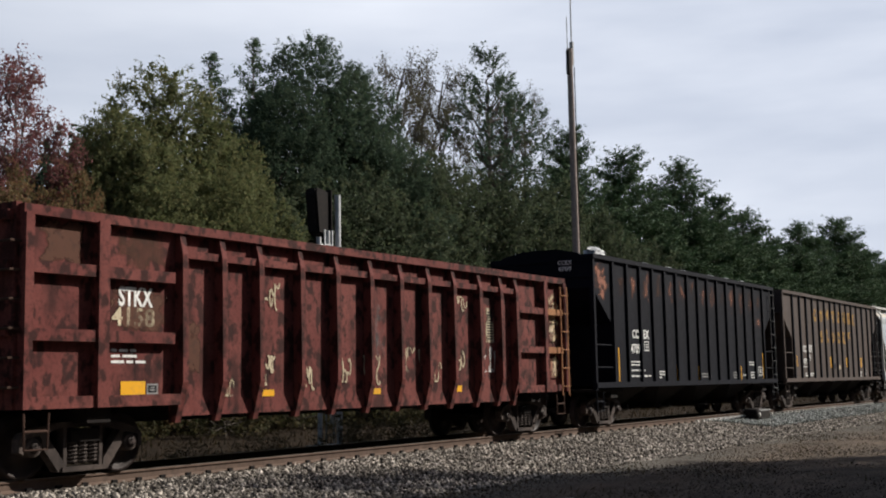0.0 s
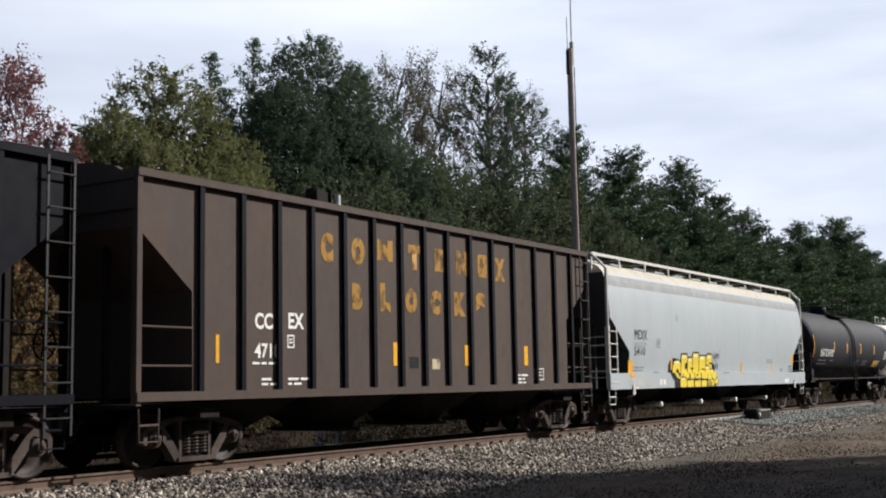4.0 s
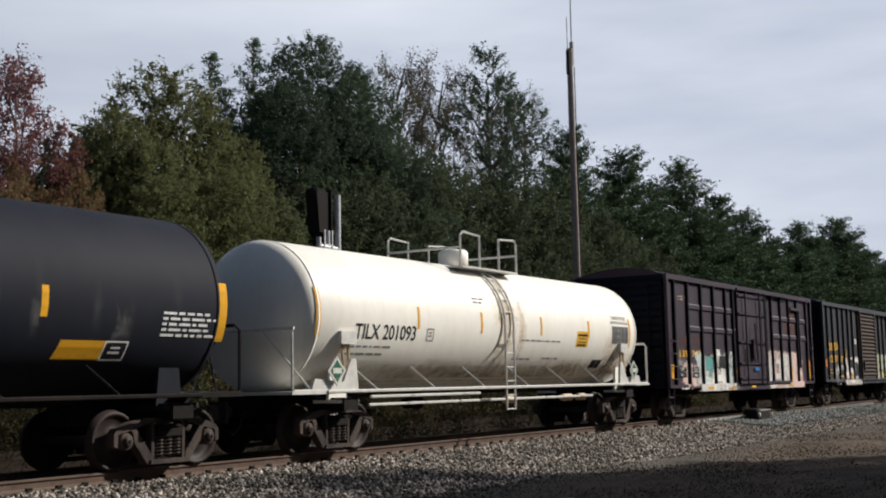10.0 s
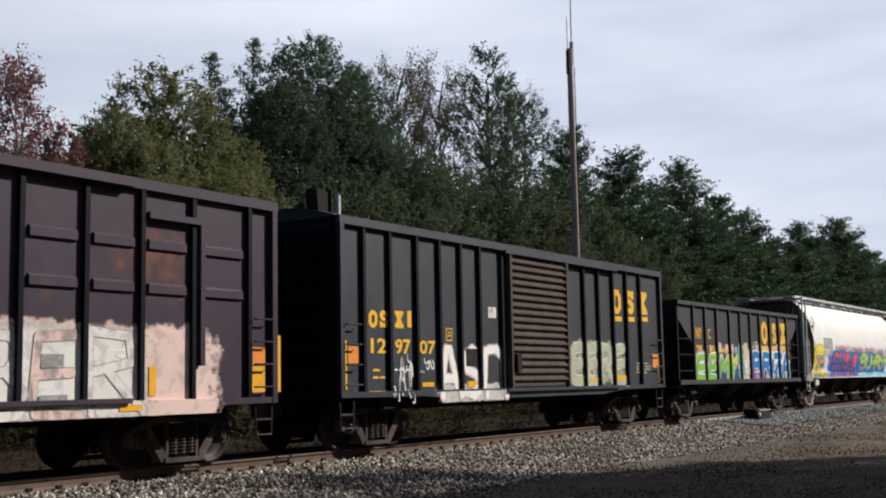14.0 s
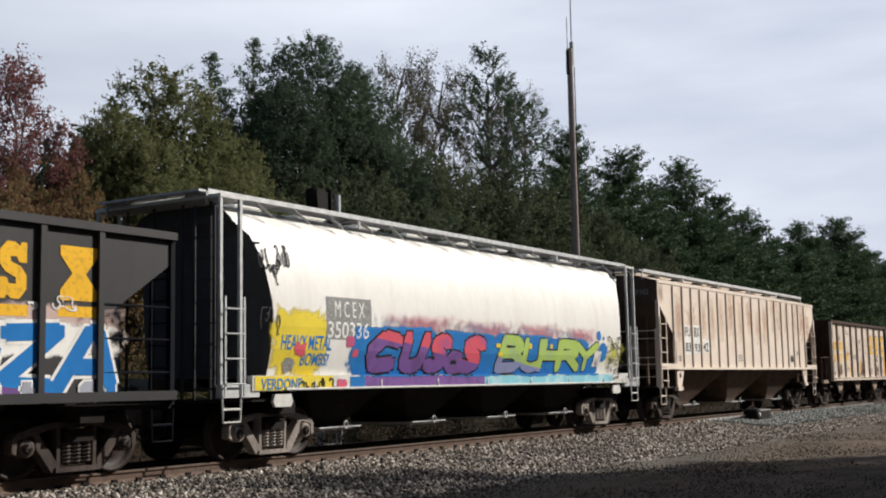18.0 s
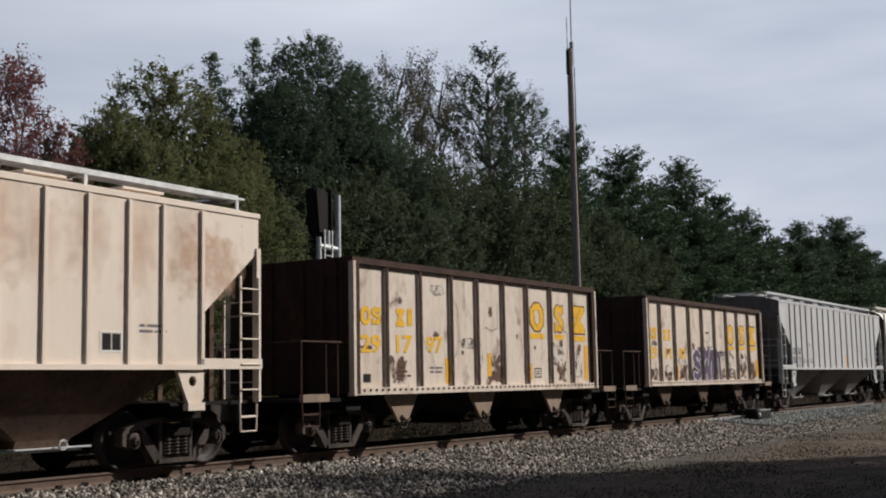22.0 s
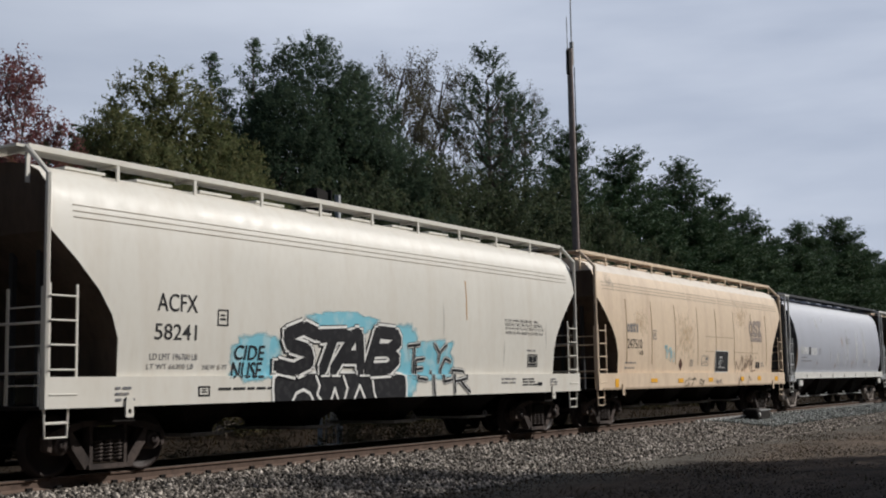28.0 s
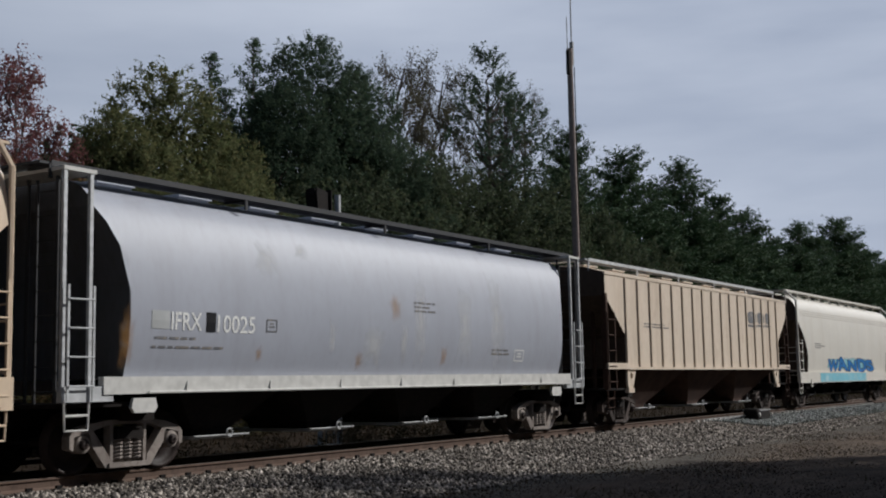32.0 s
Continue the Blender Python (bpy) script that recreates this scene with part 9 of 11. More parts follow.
spray_letter(B2, "R", 3.45, 1.07, 1.01, 1.21, GRAF_SAGE, WASHED, BOX_SIDE, 273, half=0.085, rim=0.03, label="sage green graffiti letter")
spray_letter(B2, "E", 4.30, 1.06, 1.07, 1.22, GRAF_SAGE, WASHED, BOX_SIDE, 274, half=0.12, rim=0.03, label="sage green graffiti letter")
block_sign(B2, 4.48, 3.07, 0.58, 0.67, YELLOW_MARK, BOX_SIDE, True, shape="ring")
block_sign(B2, 5.36, 3.09, 0.58, 0.67, YELLOW_MARK, BOX_SIDE, True, shape="wave")
block_sign(B2, 6.22, 3.12, 0.68, 0.65, YELLOW_MARK, BOX_SIDE, True, shape="hourglass")
patch(B2, 2.92, 1.23, 0.55, 0.10, REFLECTIVE, BOX_SIDE, lift=0.016)
patch(B2, 4.61, 1.26, 0.61, 0.12, REFLECTIVE, BOX_SIDE, lift=0.016)
patch(B2, 7.18, 1.60, 0.41, 0.39, ORANGE_CARD, BOX_SIDE)
patch(B2, 7.59, 1.16, 0.21, 0.86, REFLECTIVE, BOX_SIDE)
small_print(B2, 6.00, 1.70, 4, 1.02, CREAM_CHALK, BOX_SIDE, 282)

# black hopper under graffiti
lettering(NY, "NY", -4.81, 2.53, 0.54, 0.35, YELLOW_MARK, NY_WALL, heavy=0.02)
lettering(NY, "C", -3.70, 2.54, 0.26, 0.32, YELLOW_MARK, NY_WALL, heavy=0.02)
lettering(NY, "29", -4.80, 2.01, 0.49, 0.32, YELLOW_MARK, NY_WALL, heavy=0.02)
lettering(NY, "30", -3.66, 2.04, 0.53, 0.30, YELLOW_MARK, NY_WALL, heavy=0.02)
lettering(NY, "44", -2.49, 2.05, 0.49, 0.27, YELLOW_MARK, NY_WALL, heavy=0.02)

# black hopper, bright pieces of graffiti
blob(NY, -4.03, 2.03, 0.26, 0.34, GRAF_PINK, NY_WALL, 290, rough=0.3, lift=0.003, soft=0.3, spatter=0.2)
blob(NY, -3.58, 1.97, 0.27, 0.34, GRAF_PINK, NY_WALL, 291, rough=0.3, lift=0.003, soft=0.3, spatter=0.2)
blob(NY, -2.74, 2.09, 0.30, 0.36, GRAF_PINK, NY_WALL, 292, rough=0.3, lift=0.003, soft=0.3, spatter=0.2)
blob(NY, -2.07, 2.03, 0.32, 0.37, GRAF_PINK, NY_WALL, 293, rough=0.3, lift=0.003, soft=0.3, spatter=0.2)
blob(NY, -1.53, 2.02, 0.34, 0.38, GRAF_PINK, NY_WALL, 294, rough=0.3, lift=0.003, soft=0.3, spatter=0.2)
blob(NY, -1.08, 1.94, 0.35, 0.38, GRAF_PINK, NY_WALL, 295, rough=0.3, lift=0.003, soft=0.3, spatter=0.2)
blob(NY, -5.04, 1.42, 0.30, 0.76, GRAF_PINK, NY_WALL, 296, rough=0.4, lift=0.003)
blob(NY, -5.02, 1.68, 0.20, 0.36, GRAF_RED, NY_WALL, 297, rough=0.5, lift=0.004)
patch(NY, -4.04, 1.12, 3.15, 0.88, GRAF_NAVY, NY_WALL, lift=0.0045)
spray_letter(NY, "E", -4.98, 1.11, 1.11, 0.99, GRAF_CITRUS, CLEAN_WHITE, NY_WALL, 299, half=0.11, rim=0.04, lower=GRAF_LEAF, split=0.5, halo=GRAF_GREY, halo_w=0.06, lean=0.1, slant=0.22, label="green and yellow graffiti letter")
spray_letter(NY, "E", -3.85, 1.11, 1.00, 1.02, GRAF_CITRUS, CLEAN_WHITE, NY_WALL, 300, half=0.11, rim=0.04, lower=GRAF_LEAF, split=0.5, halo=GRAF_NAVY, halo_w=0.06, lean=0.1, slant=0.22, label="green and yellow graffiti letter")
spray_letter(NY, "M", -2.84, 1.08, 1.16, 1.02, GRAF_CITRUS, CLEAN_WHITE, NY_WALL, 301, half=0.11, rim=0.035, lower=GRAF_LEAF, split=0.5, halo=GRAF_NAVY, halo_w=0.06, lean=0.1, slant=0.22, label="green and yellow graffiti letter")
spray_letter(NY, "Y", -1.74, 1.09, 0.90, 1.04, GRAF_CITRUS, CLEAN_WHITE, NY_WALL, 302, half=0.11, rim=0.035, lower=GRAF_LEAF, split=0.5, halo=GRAF_NAVY, halo_w=0.06, lean=0.1, slant=0.22, label="green and yellow graffiti letter")
blob(NY, -0.96, 1.15, 1.49, 1.42, WASHED, NY_WALL, 303, rough=0.2, lift=0.003)
spray_letter(NY, "S", -0.96, 1.12, 0.89, 1.37, GRAF_TEAL, GRAF_BLACK, NY_WALL, 304, half=0.15, rim=0.02, label="teal graffiti figure", rounded=True)
blob(NY, -0.20, 1.90, 0.45, 0.57, TAN_STAIN_AND_GLOW, NY_WALL, 305, rough=0.2, lift=0.011, soft=0.1, spatter=0.1)
spray_letter(NY, "L", -0.37, 1.12, 0.72, 0.82, GRAF_PINK, GRAF_BLACK, NY_WALL, 306, half=0.10, rim=0.02, label="pink graffiti letter", rounded=True)
blob(NY, 0.5, 1.75, 4.9, 0.72, GRAF_PINK, NY_WALL, 307, rough=0.12, lift=0.003, square=0.35, soft=0.5, spatter=0.8, amount=0.8)
blob(NY, 0.55, 1.70, 4.8, 0.55, CLEAN_WHITE, NY_WALL, 308, rough=0.12, lift=0.004, square=0.35, soft=0.4, spatter=0.7)
for k, (ch, xk, wk) in enumerate((("B", 0.62, 1.25), ("R", 1.78, 1.22), ("I", 2.78, 0.62), ("Z", 3.12, 1.22), ("A", 4.12, 1.30))):
    spray_letter(NY, ch, xk, 1.13, wk, 1.12 if ch != "I" else 0.9, GRAF_BLUE, CLEAN_WHITE, NY_WALL, 309 + k, half=0.12, rim=0.05, lower=GRAF_PURPLE, split=0.52, slant=0.1, label="blue and purple graffiti letter")
    spray_letter(NY, "I", xk + wk * 0.3, 1.10, 0.42, 0.34, GRAF_GREY, CLEAN_WHITE, NY_WALL, 330 + k, half=0.10, rim=0.035, lift=0.019, lean=0.3, label="grey foot of a graffiti letter")

# black hopper, stencils
scribble(NY, 0.79, 2.30, 0.77, 0.22, GRAF_WHITE, NY_WALL, 314, 5, 0.012)
scribble(NY, 3.64, 2.38, 0.96, 0.19, GRAF_WHITE, NY_WALL, 315, 5, 0.012)
block_sign(NY, 1.94, 2.47, 0.67, 0.82, YELLOW_MARK, NY_WALL, True, shape="ring")
block_sign(NY, 3.23, 2.50, 0.44, 0.78, YELLOW_MARK, NY_WALL, True, shape="wave")
block_sign(NY, 4.24, 2.52, 0.67, 0.78, YELLOW_MARK, NY_WALL, True, shape="hourglass")
patch(NY, -5.02, 2.17, 0.07, 0.28, REFLECTIVE, NY_WALL)
outline_box(NY, -4.95, 1.35, 0.19, 0.16, BLACK_MARK, NY_WALL)

# white hopper with the mural
scribble(MC, -7.62, 3.20, 0.99, 0.53, GRAF_BLACK, ROUND_SIDE, 322, 7, 0.014)
scribble(MC, -7.31, 2.96, 0.31, 0.39, GRAF_BLACK, ROUND_SIDE, 323, 3, 0.012)
patch(MC, -5.79, 2.10, 1.40, 0.78, GREY_MARK, ROUND_SIDE, lift=0.005)
lettering(MC, "M C E X", -5.53, 2.51, 0.92, 0.30, WHITE_MARK, ROUND_SIDE, heavy=0.0)
lettering(MC, "350336", -5.74, 2.12, 1.27, 0.31, WHITE_MARK, ROUND_SIDE, heavy=0.01)

# white hopper with the mural
blob(MC, -7.42, 1.36, 1.75, 1.3, GRAF_YELLOW, ROUND_SIDE, 328, rough=0.3, lift=0.003, soft=0.4, spatter=0.45)
patch(MC, -7.72, 1.19, 2.15, 0.24, GRAF_YELLOW, ROUND_SIDE, lift=0.004)
lettering(MC, "HEAVY METAL", -7.04, 1.89, 1.43, 0.26, GRAF_BLUE, ROUND_SIDE, shear=0.15)
lettering(MC, "BOMBS!", -6.46, 1.61, 0.81, 0.23, GRAF_BLUE, ROUND_SIDE, shear=0.15)
blob(MC, -6.68, 1.75, 0.35, 0.28, GRAF_RED, ROUND_SIDE, 332, rough=0.4, lift=0.008)
blob(MC, -6.94, 1.45, 0.40, 0.30, GREY_MARK, ROUND_SIDE, 333, rough=0.3, lift=0.009)
scribble(MC, -7.6, 2.15, 0.5, 0.45, BLACK_MARK, ROUND_SIDE, 4, 4, 0.012)
lettering(MC, "VERDONE", -7.56, 1.20, 1.09, 0.19, GRAF_BLUE, ROUND_SIDE, shear=0.1, lift=0.009)
scribble(MC, -6.39, 1.19, 0.81, 0.19, GRAF_BLACK, ROUND_SIDE, 336, 6, 0.014)
for x, w, top, seed in ((-4.5, 3.4, 2.50, 337), (-1.7, 3.2, 2.46, 338), (0.9, 3.0, 2.48, 340), (3.4, 2.3, 2.44, 341)):
    blob(MC, x, 2.12, w, top - 2.0, GRAF_AQUA, ROUND_SIDE, seed, rough=0.12, lift=0.003, square=0.35, soft=0.7, spatter=0.8, amount=0.55)
    blob(MC, x + 0.2, 2.16, w, top - 1.96, GRAF_RED, ROUND_SIDE, seed + 60, rough=0.12, lift=0.0036, square=0.35, soft=0.9, spatter=0.6, amount=0.5)
for x, w, low, top, seed in ((-5.0, 3.2, 1.4, 2.38, 339), (-2.2, 2.8, 1.4, 2.34, 342), (0.2, 3.2, 1.4, 2.36, 360), (3.0, 2.3, 1.4, 2.3, 361), (5.0, 0.95, 1.4, 2.0, 362)):
    blob(MC, x, low, w, top - low, GRAF_BLUE, ROUND_SIDE, seed, rough=0.16, lift=0.0052 + 0.0002 * (seed % 5), square=0.4, soft=0.12, spatter=0.25)
patch(MC, -5.05, 1.17, 0.56, 0.24, GRAF_BLUE, ROUND_SIDE, lift=0.004)
patch(MC, -4.58, 1.19, 4.50, 0.23, GRAF_PURPLE, ROUND_SIDE, lift=0.005)
patch(MC, -0.09, 1.17, 6.81, 0.24, GRAF_AQUA, ROUND_SIDE, lift=0.005)
blob(MC, -5.17, 1.95, 0.27, 0.22, GRAF_RED, ROUND_SIDE, 343, rough=0.2, lift=0.008)
blob(MC, -4.96, 1.76, 0.21, 0.18, GRAF_RED, ROUND_SIDE, 344, rough=0.2, lift=0.008)
blob(MC, -5.46, 1.17, 0.30, 0.22, GRAF_RED, ROUND_SIDE, 345, rough=0.2, lift=0.008)
spray_letter(MC, "C", -4.62, 1.41, 1.33, 0.95, GRAF_RED, GRAF_BLACK, ROUND_SIDE, 346, half=0.145, rim=0.045, lower=GRAF_PURPLE, split=0.25, label="red and purple graffiti letter", slant=0.28)
spray_letter(MC, "U", -3.40, 1.40, 1.06, 0.99, GRAF_RED, GRAF_BLACK, ROUND_SIDE, 347, half=0.145, rim=0.045, lower=GRAF_PURPLE, split=0.3, label="red and purple graffiti letter", slant=0.28)
spray_letter(MC, "S", -2.46, 1.40, 1.03, 0.96, GRAF_RED, GRAF_BLACK, ROUND_SIDE, 348, half=0.145, rim=0.045, lower=GRAF_PURPLE, split=0.25, label="red and purple graffiti letter", slant=0.28)
spray_letter(MC, "C", -1.79, 1.40, 0.90, 0.59, GRAF_PURPLE, GRAF_BLACK, ROUND_SIDE, 349, half=0.10, rim=0.04, label="red and purple graffiti letter")
spray_letter(MC, "S", -1.19, 1.39, 1.20, 0.96, GRAF_RED, GRAF_BLACK, ROUND_SIDE, 350, half=0.145, rim=0.045, lower=GRAF_PURPLE, split=0.25, label="red and purple graffiti letter", slant=0.28)
spray_letter(MC, "B", 0.47, 1.42, 1.41, 0.96, GRAF_LIME, GRAF_BLACK, ROUND_SIDE, 351, half=0.12, rim=0.035, lower=LILAC, split=0.5, label="lime and lilac graffiti letter", slant=0.15)
spray_letter(MC, "U", 1.64, 1.42, 1.24, 0.94, GRAF_LIME, GRAF_BLACK, ROUND_SIDE, 352, half=0.12, rim=0.035, lower=LILAC, split=0.5, label="lime and lilac graffiti letter", slant=0.15)
spray_letter(MC, "H", 2.46, 1.42, 1.31, 0.93, GRAF_LIME, GRAF_BLACK, ROUND_SIDE, 353, half=0.12, rim=0.035, lower=LILAC, split=0.5, label="lime and lilac graffiti letter", slant=0.15)
spray_letter(MC, "R", 3.49, 1.43, 1.39, 0.91, GRAF_LIME, GRAF_BLACK, ROUND_SIDE, 354, half=0.12, rim=0.035, lower=LILAC, split=0.5, label="lime and lilac graffiti letter", slant=0.15)
spray_letter(MC, "Y", 4.42, 1.44, 1.47, 0.87, GRAF_LIME, GRAF_BLACK, ROUND_SIDE, 355, half=0.105, rim=0.035, label="lime and lilac graffiti letter", slant=0.15)
blob(MC, 6.19, 1.47, 1.45, 0.97, GRAF_CITRUS, ROUND_SIDE, 356, rough=0.5, lift=0.002, soft=1.2)
for k in range(4):
    scribble(MC, 6.45 + 0.05 * k, 2.2 - 0.26 * k, 0.85, 0.22, GRAF_BLACK, ROUND_SIDE, 600 + k, 5, 0.011)
for k, (xk, zk, rk) in enumerate(((5.75, 2.3, 0.26), (6.05, 2.12, 0.12), (6.12, 2.32, 0.10), (5.9, 1.75, 0.5))):
    decal(MC, rounded_patch(xk, zk, rk, rk, 1.0), GRAF_BLUE, ROUND_SIDE, "graffiti_dot", 0.009 + 0.001 * k, "blue sprayed dot")
patch(MC, 5.55, 1.62, 0.42, 0.4, WASHED, ROUND_SIDE, lift=0.02, slant=0.08)
scribble(MC, 5.81, 1.05, 1.65, 0.30, GRAF_BLACK, ROUND_SIDE, 358, 5, 0.012)
patch(MC, 0.43, 2.04, 0.19, 0.09, GRAF_YELLOW, ROUND_SIDE, lift=0.02)
patch(MC, 0.55, 1.84, 0.19, 0.09, GRAF_YELLOW, ROUND_SIDE, lift=0.02)
patch(MC, 2.00, 2.03, 0.12, 0.13, GRAF_YELLOW, ROUND_SIDE, lift=0.02)
patch(MC, 3.08, 2.05, 0.12, 0.11, GRAF_YELLOW, ROUND_SIDE, lift=0.02)

# rust-stained tan hopper
patch(FU, -6.28, 2.00, 0.50, 0.91, CLEAN_WHITE, RIB_PROF)
patch(FU, -5.51, 2.05, 0.55, 0.89, CLEAN_WHITE, RIB_PROF)
patch(FU, -4.71, 2.09, 0.62, 0.43, CLEAN_WHITE, RIB_PROF)
lettering(FU, "FU", -6.24, 2.57, 0.43, 0.29, BLACK_MARK, RIB_PROF, lift=0.01)
lettering(FU, "RX", -5.46, 2.57, 0.44, 0.30, BLACK_MARK, RIB_PROF, lift=0.01)
lettering(FU, "83", -6.24, 2.10, 0.43, 0.28, BLACK_MARK, RIB_PROF, lift=0.01)
lettering(FU, "93", -5.47, 2.09, 0.47, 0.27, BLACK_MARK, RIB_PROF, lift=0.01)
lettering(FU, "42", -4.68, 2.12, 0.45, 0.28, BLACK_MARK, RIB_PROF, lift=0.01)
outline_box(FU, -6.87, 1.81, 0.23, 0.15, BLACK_MARK, RIB_PROF)
blob(FU, -8.4, 3.5, 0.6, 0.7, RUST_SCAB, RIB_PROF, 373, rough=0.4, soft=1.1, spatter=0.5, amount=0.5)
blob(FU, -7.3, 1.8, 1.0, 2.4, RUST_SCAB, RIB_PROF, 374, rough=0.3, lift=0.002, soft=1.2, spatter=0.5, amount=0.25)
outline_box(FU, 4.91, 1.80, 0.43, 0.31, CLEAN_WHITE, RIB_PROF, 0.025, True)
patch(FU, 4.96, 1.83, 0.16, 0.24, GRAF_BLACK, RIB_PROF)
patch(FU, 5.15, 1.83, 0.15, 0.24, GRAF_BLACK, RIB_PROF)
small_print(FU, -1.27, 2.00, 3, 0.52, OUTLINE_GREY, RIB_PROF, 376)
small_print(FU, 5.68, 2.19, 2, 0.60, OUTLINE_GREY, RIB_PROF, 377)

# white open hopper
block_sign(W1, -4.91, 2.40, 0.32, 0.36, YELLOW_MARK, WORK_WALL, shape="ring")
block_sign(W1, -4.54, 2.41, 0.30, 0.35, YELLOW_MARK, WORK_WALL, shape="wave")
block_sign(W1, -3.72, 2.40, 0.30, 0.36, YELLOW_MARK, WORK_WALL, shape="hourglass")
block_sign(W1, -3.37, 2.42, 0.28, 0.35, YELLOW_MARK, WORK_WALL, shape="bar")
lettering(W1, "29", -4.91, 1.86, 0.65, 0.36, YELLOW_MARK, WORK_WALL, heavy=0.025)
lettering(W1, "17", -3.72, 1.87, 0.57, 0.36, YELLOW_MARK, WORK_WALL, heavy=0.025)
lettering(W1, "97", -2.63, 1.88, 0.63, 0.35, YELLOW_MARK, WORK_WALL, heavy=0.025)
block_sign(W1, 1.94, 2.48, 0.66, 0.66, YELLOW_MARK, WORK_WALL, True, shape="ring", rim=RUST_BROWN)
block_sign(W1, 3.21, 2.48, 0.45, 0.65, YELLOW_MARK, WORK_WALL, True, shape="wave", rim=RUST_BROWN)
block_sign(W1, 4.13, 2.47, 0.77, 0.68, YELLOW_MARK, WORK_WALL, True, shape="hourglass", rim=RUST_BROWN)
patch(W1, -5.07, 1.09, 0.09, 1.06, REFLECTIVE, WORK_WALL)
patch(W1, -1.91, 1.25, 0.17, 0.53, REFLECTIVE, WORK_WALL)
patch(W1, -0.13, 1.39, 0.16, 0.52, REFLECTIVE, WORK_WALL)
patch(W1, 1.79, 1.29, 0.16, 0.40, REFLECTIVE, WORK_WALL)
patch(W1, 4.83, 1.27, 0.20, 0.90, REFLECTIVE, WORK_WALL)
patch(W1, -4.84, 1.30, 0.24, 0.16, GRAF_BLACK, WORK_WALL)
outline_box(W1, 2.09, 1.35, 0.34, 0.23, BLACK_MARK, WORK_WALL)
small_print(W1, -3.68, 1.57, 3, 0.43, RUST_BROWN, WORK_WALL, 396)
small_print(W1, -2.51, 1.56, 2, 0.47, OUTLINE_GREY, WORK_WALL, 397)
blob(W1, -2.49, 3.09, 0.67, 0.23, RUST_FLECK, WORK_WALL, 398, rough=0.3)
blob(W1, 4.00, 1.28, 0.71, 0.75, RUST_FLECK, WORK_WALL, 399, rough=0.3)
blob(W1, -0.60, 1.53, 0.28, 0.59, RUST_FLECK, WORK_WALL, 400, rough=0.5)
blob(W1, 2.83, 1.64, 0.84, 0.56, RUST_FLECK, WORK_WALL, 401, rough=0.3)
blob(W1, -1.29, 1.99, 0.61, 0.25, RUST_FLECK, WORK_WALL, 402, rough=0.3)

# rust-scabbed white open hopper
block_sign(W2, -4.83, 2.42, 0.28, 0.36, YELLOW_MARK, WORK_WALL, shape="ring")
block_sign(W2, -4.50, 2.42, 0.28, 0.36, YELLOW_MARK, WORK_WALL, shape="wave")
block_sign(W2, -3.70, 2.41, 0.28, 0.33, YELLOW_MARK, WORK_WALL, shape="hourglass")
block_sign(W2, -3.37, 2.42, 0.30, 0.33, YELLOW_MARK, WORK_WALL, shape="bar")
lettering(W2, "29", -4.82, 1.85, 0.59, 0.37, YELLOW_MARK, WORK_WALL, heavy=0.025)
lettering(W2, "11", -3.60, 1.85, 0.52, 0.35, YELLOW_MARK, WORK_WALL, heavy=0.025)
lettering(W2, "82", -2.48, 1.87, 0.59, 0.34, YELLOW_MARK, WORK_WALL, heavy=0.025)
block_sign(W2, 2.03, 2.39, 0.59, 0.64, YELLOW_MARK, WORK_WALL, True, shape="ring", rim=RUST_BROWN)
block_sign(W2, 3.27, 2.41, 0.47, 0.63, YELLOW_MARK, WORK_WALL, True, shape="wave", rim=RUST_BROWN)
block_sign(W2, 4.32, 2.40, 0.65, 0.64, YELLOW_MARK, WORK_WALL, True, shape="hourglass", rim=RUST_BROWN)
blob(W2, -2.55, 1.16, 1.12, 0.99, RUST_FLECK, WORK_WALL, 414, rough=0.3)
blob(W2, -1.43, 1.13, 2.80, 1.17, DUSTY_PURPLE, WORK_WALL, 415, rough=0.25)
spray_letter(W2, "S", -1.40, 1.15, 0.89, 1.06, DUSTY_PURPLE, CLEAN_WHITE, WORK_WALL, 416, half=0.11, rim=0.03, label="purple graffiti letter with white edge", rounded=True)
spray_letter(W2, "W", -0.60, 1.13, 0.99, 1.10, DUSTY_PURPLE, CLEAN_WHITE, WORK_WALL, 417, half=0.10, rim=0.03, label="purple graffiti letter with white edge", rounded=True)
spray_letter(W2, "N", 0.30, 1.12, 0.98, 1.14, DUSTY_PURPLE, CLEAN_WHITE, WORK_WALL, 418, half=0.11, rim=0.03, label="purple graffiti letter with white edge", rounded=True)
scribble(W2, 1.09, 1.74, 0.65, 0.39, DUSTY_PURPLE, WORK_WALL, 419, 4, 0.014)
patch(W2, -4.96, 1.22, 0.19, 0.49, REFLECTIVE, WORK_WALL, lift=0.012)
patch(W2, -2.64, 1.26, 0.09, 0.41, REFLECTIVE, WORK_WALL, lift=0.012)
patch(W2, 4.92, 1.31, 0.23, 0.56, REFLECTIVE, WORK_WALL, lift=0.012)
outline_box(W2, 2.21, 1.33, 0.32, 0.29, GRAF_WHITE, WORK_WALL)
outline_box(W2, -4.72, 1.38, 0.22, 0.17, BLACK_MARK, WORK_WALL)
blob(W2, 2.01, 1.53, 0.66, 0.50, RUST_FLECK, WORK_WALL, 425, rough=0.3)
blob(W2, 3.30, 1.35, 0.67, 0.76, RUST_FLECK, WORK_WALL, 426, rough=0.3)
blob(W2, -4.69, 2.24, 0.51, 0.15, RUST_FLECK, WORK_WALL, 427, rough=0.3)
blob(W2, -3.63, 1.36, 0.62, 0.31, RUST_FLECK, WORK_WALL, 428, rough=0.3)

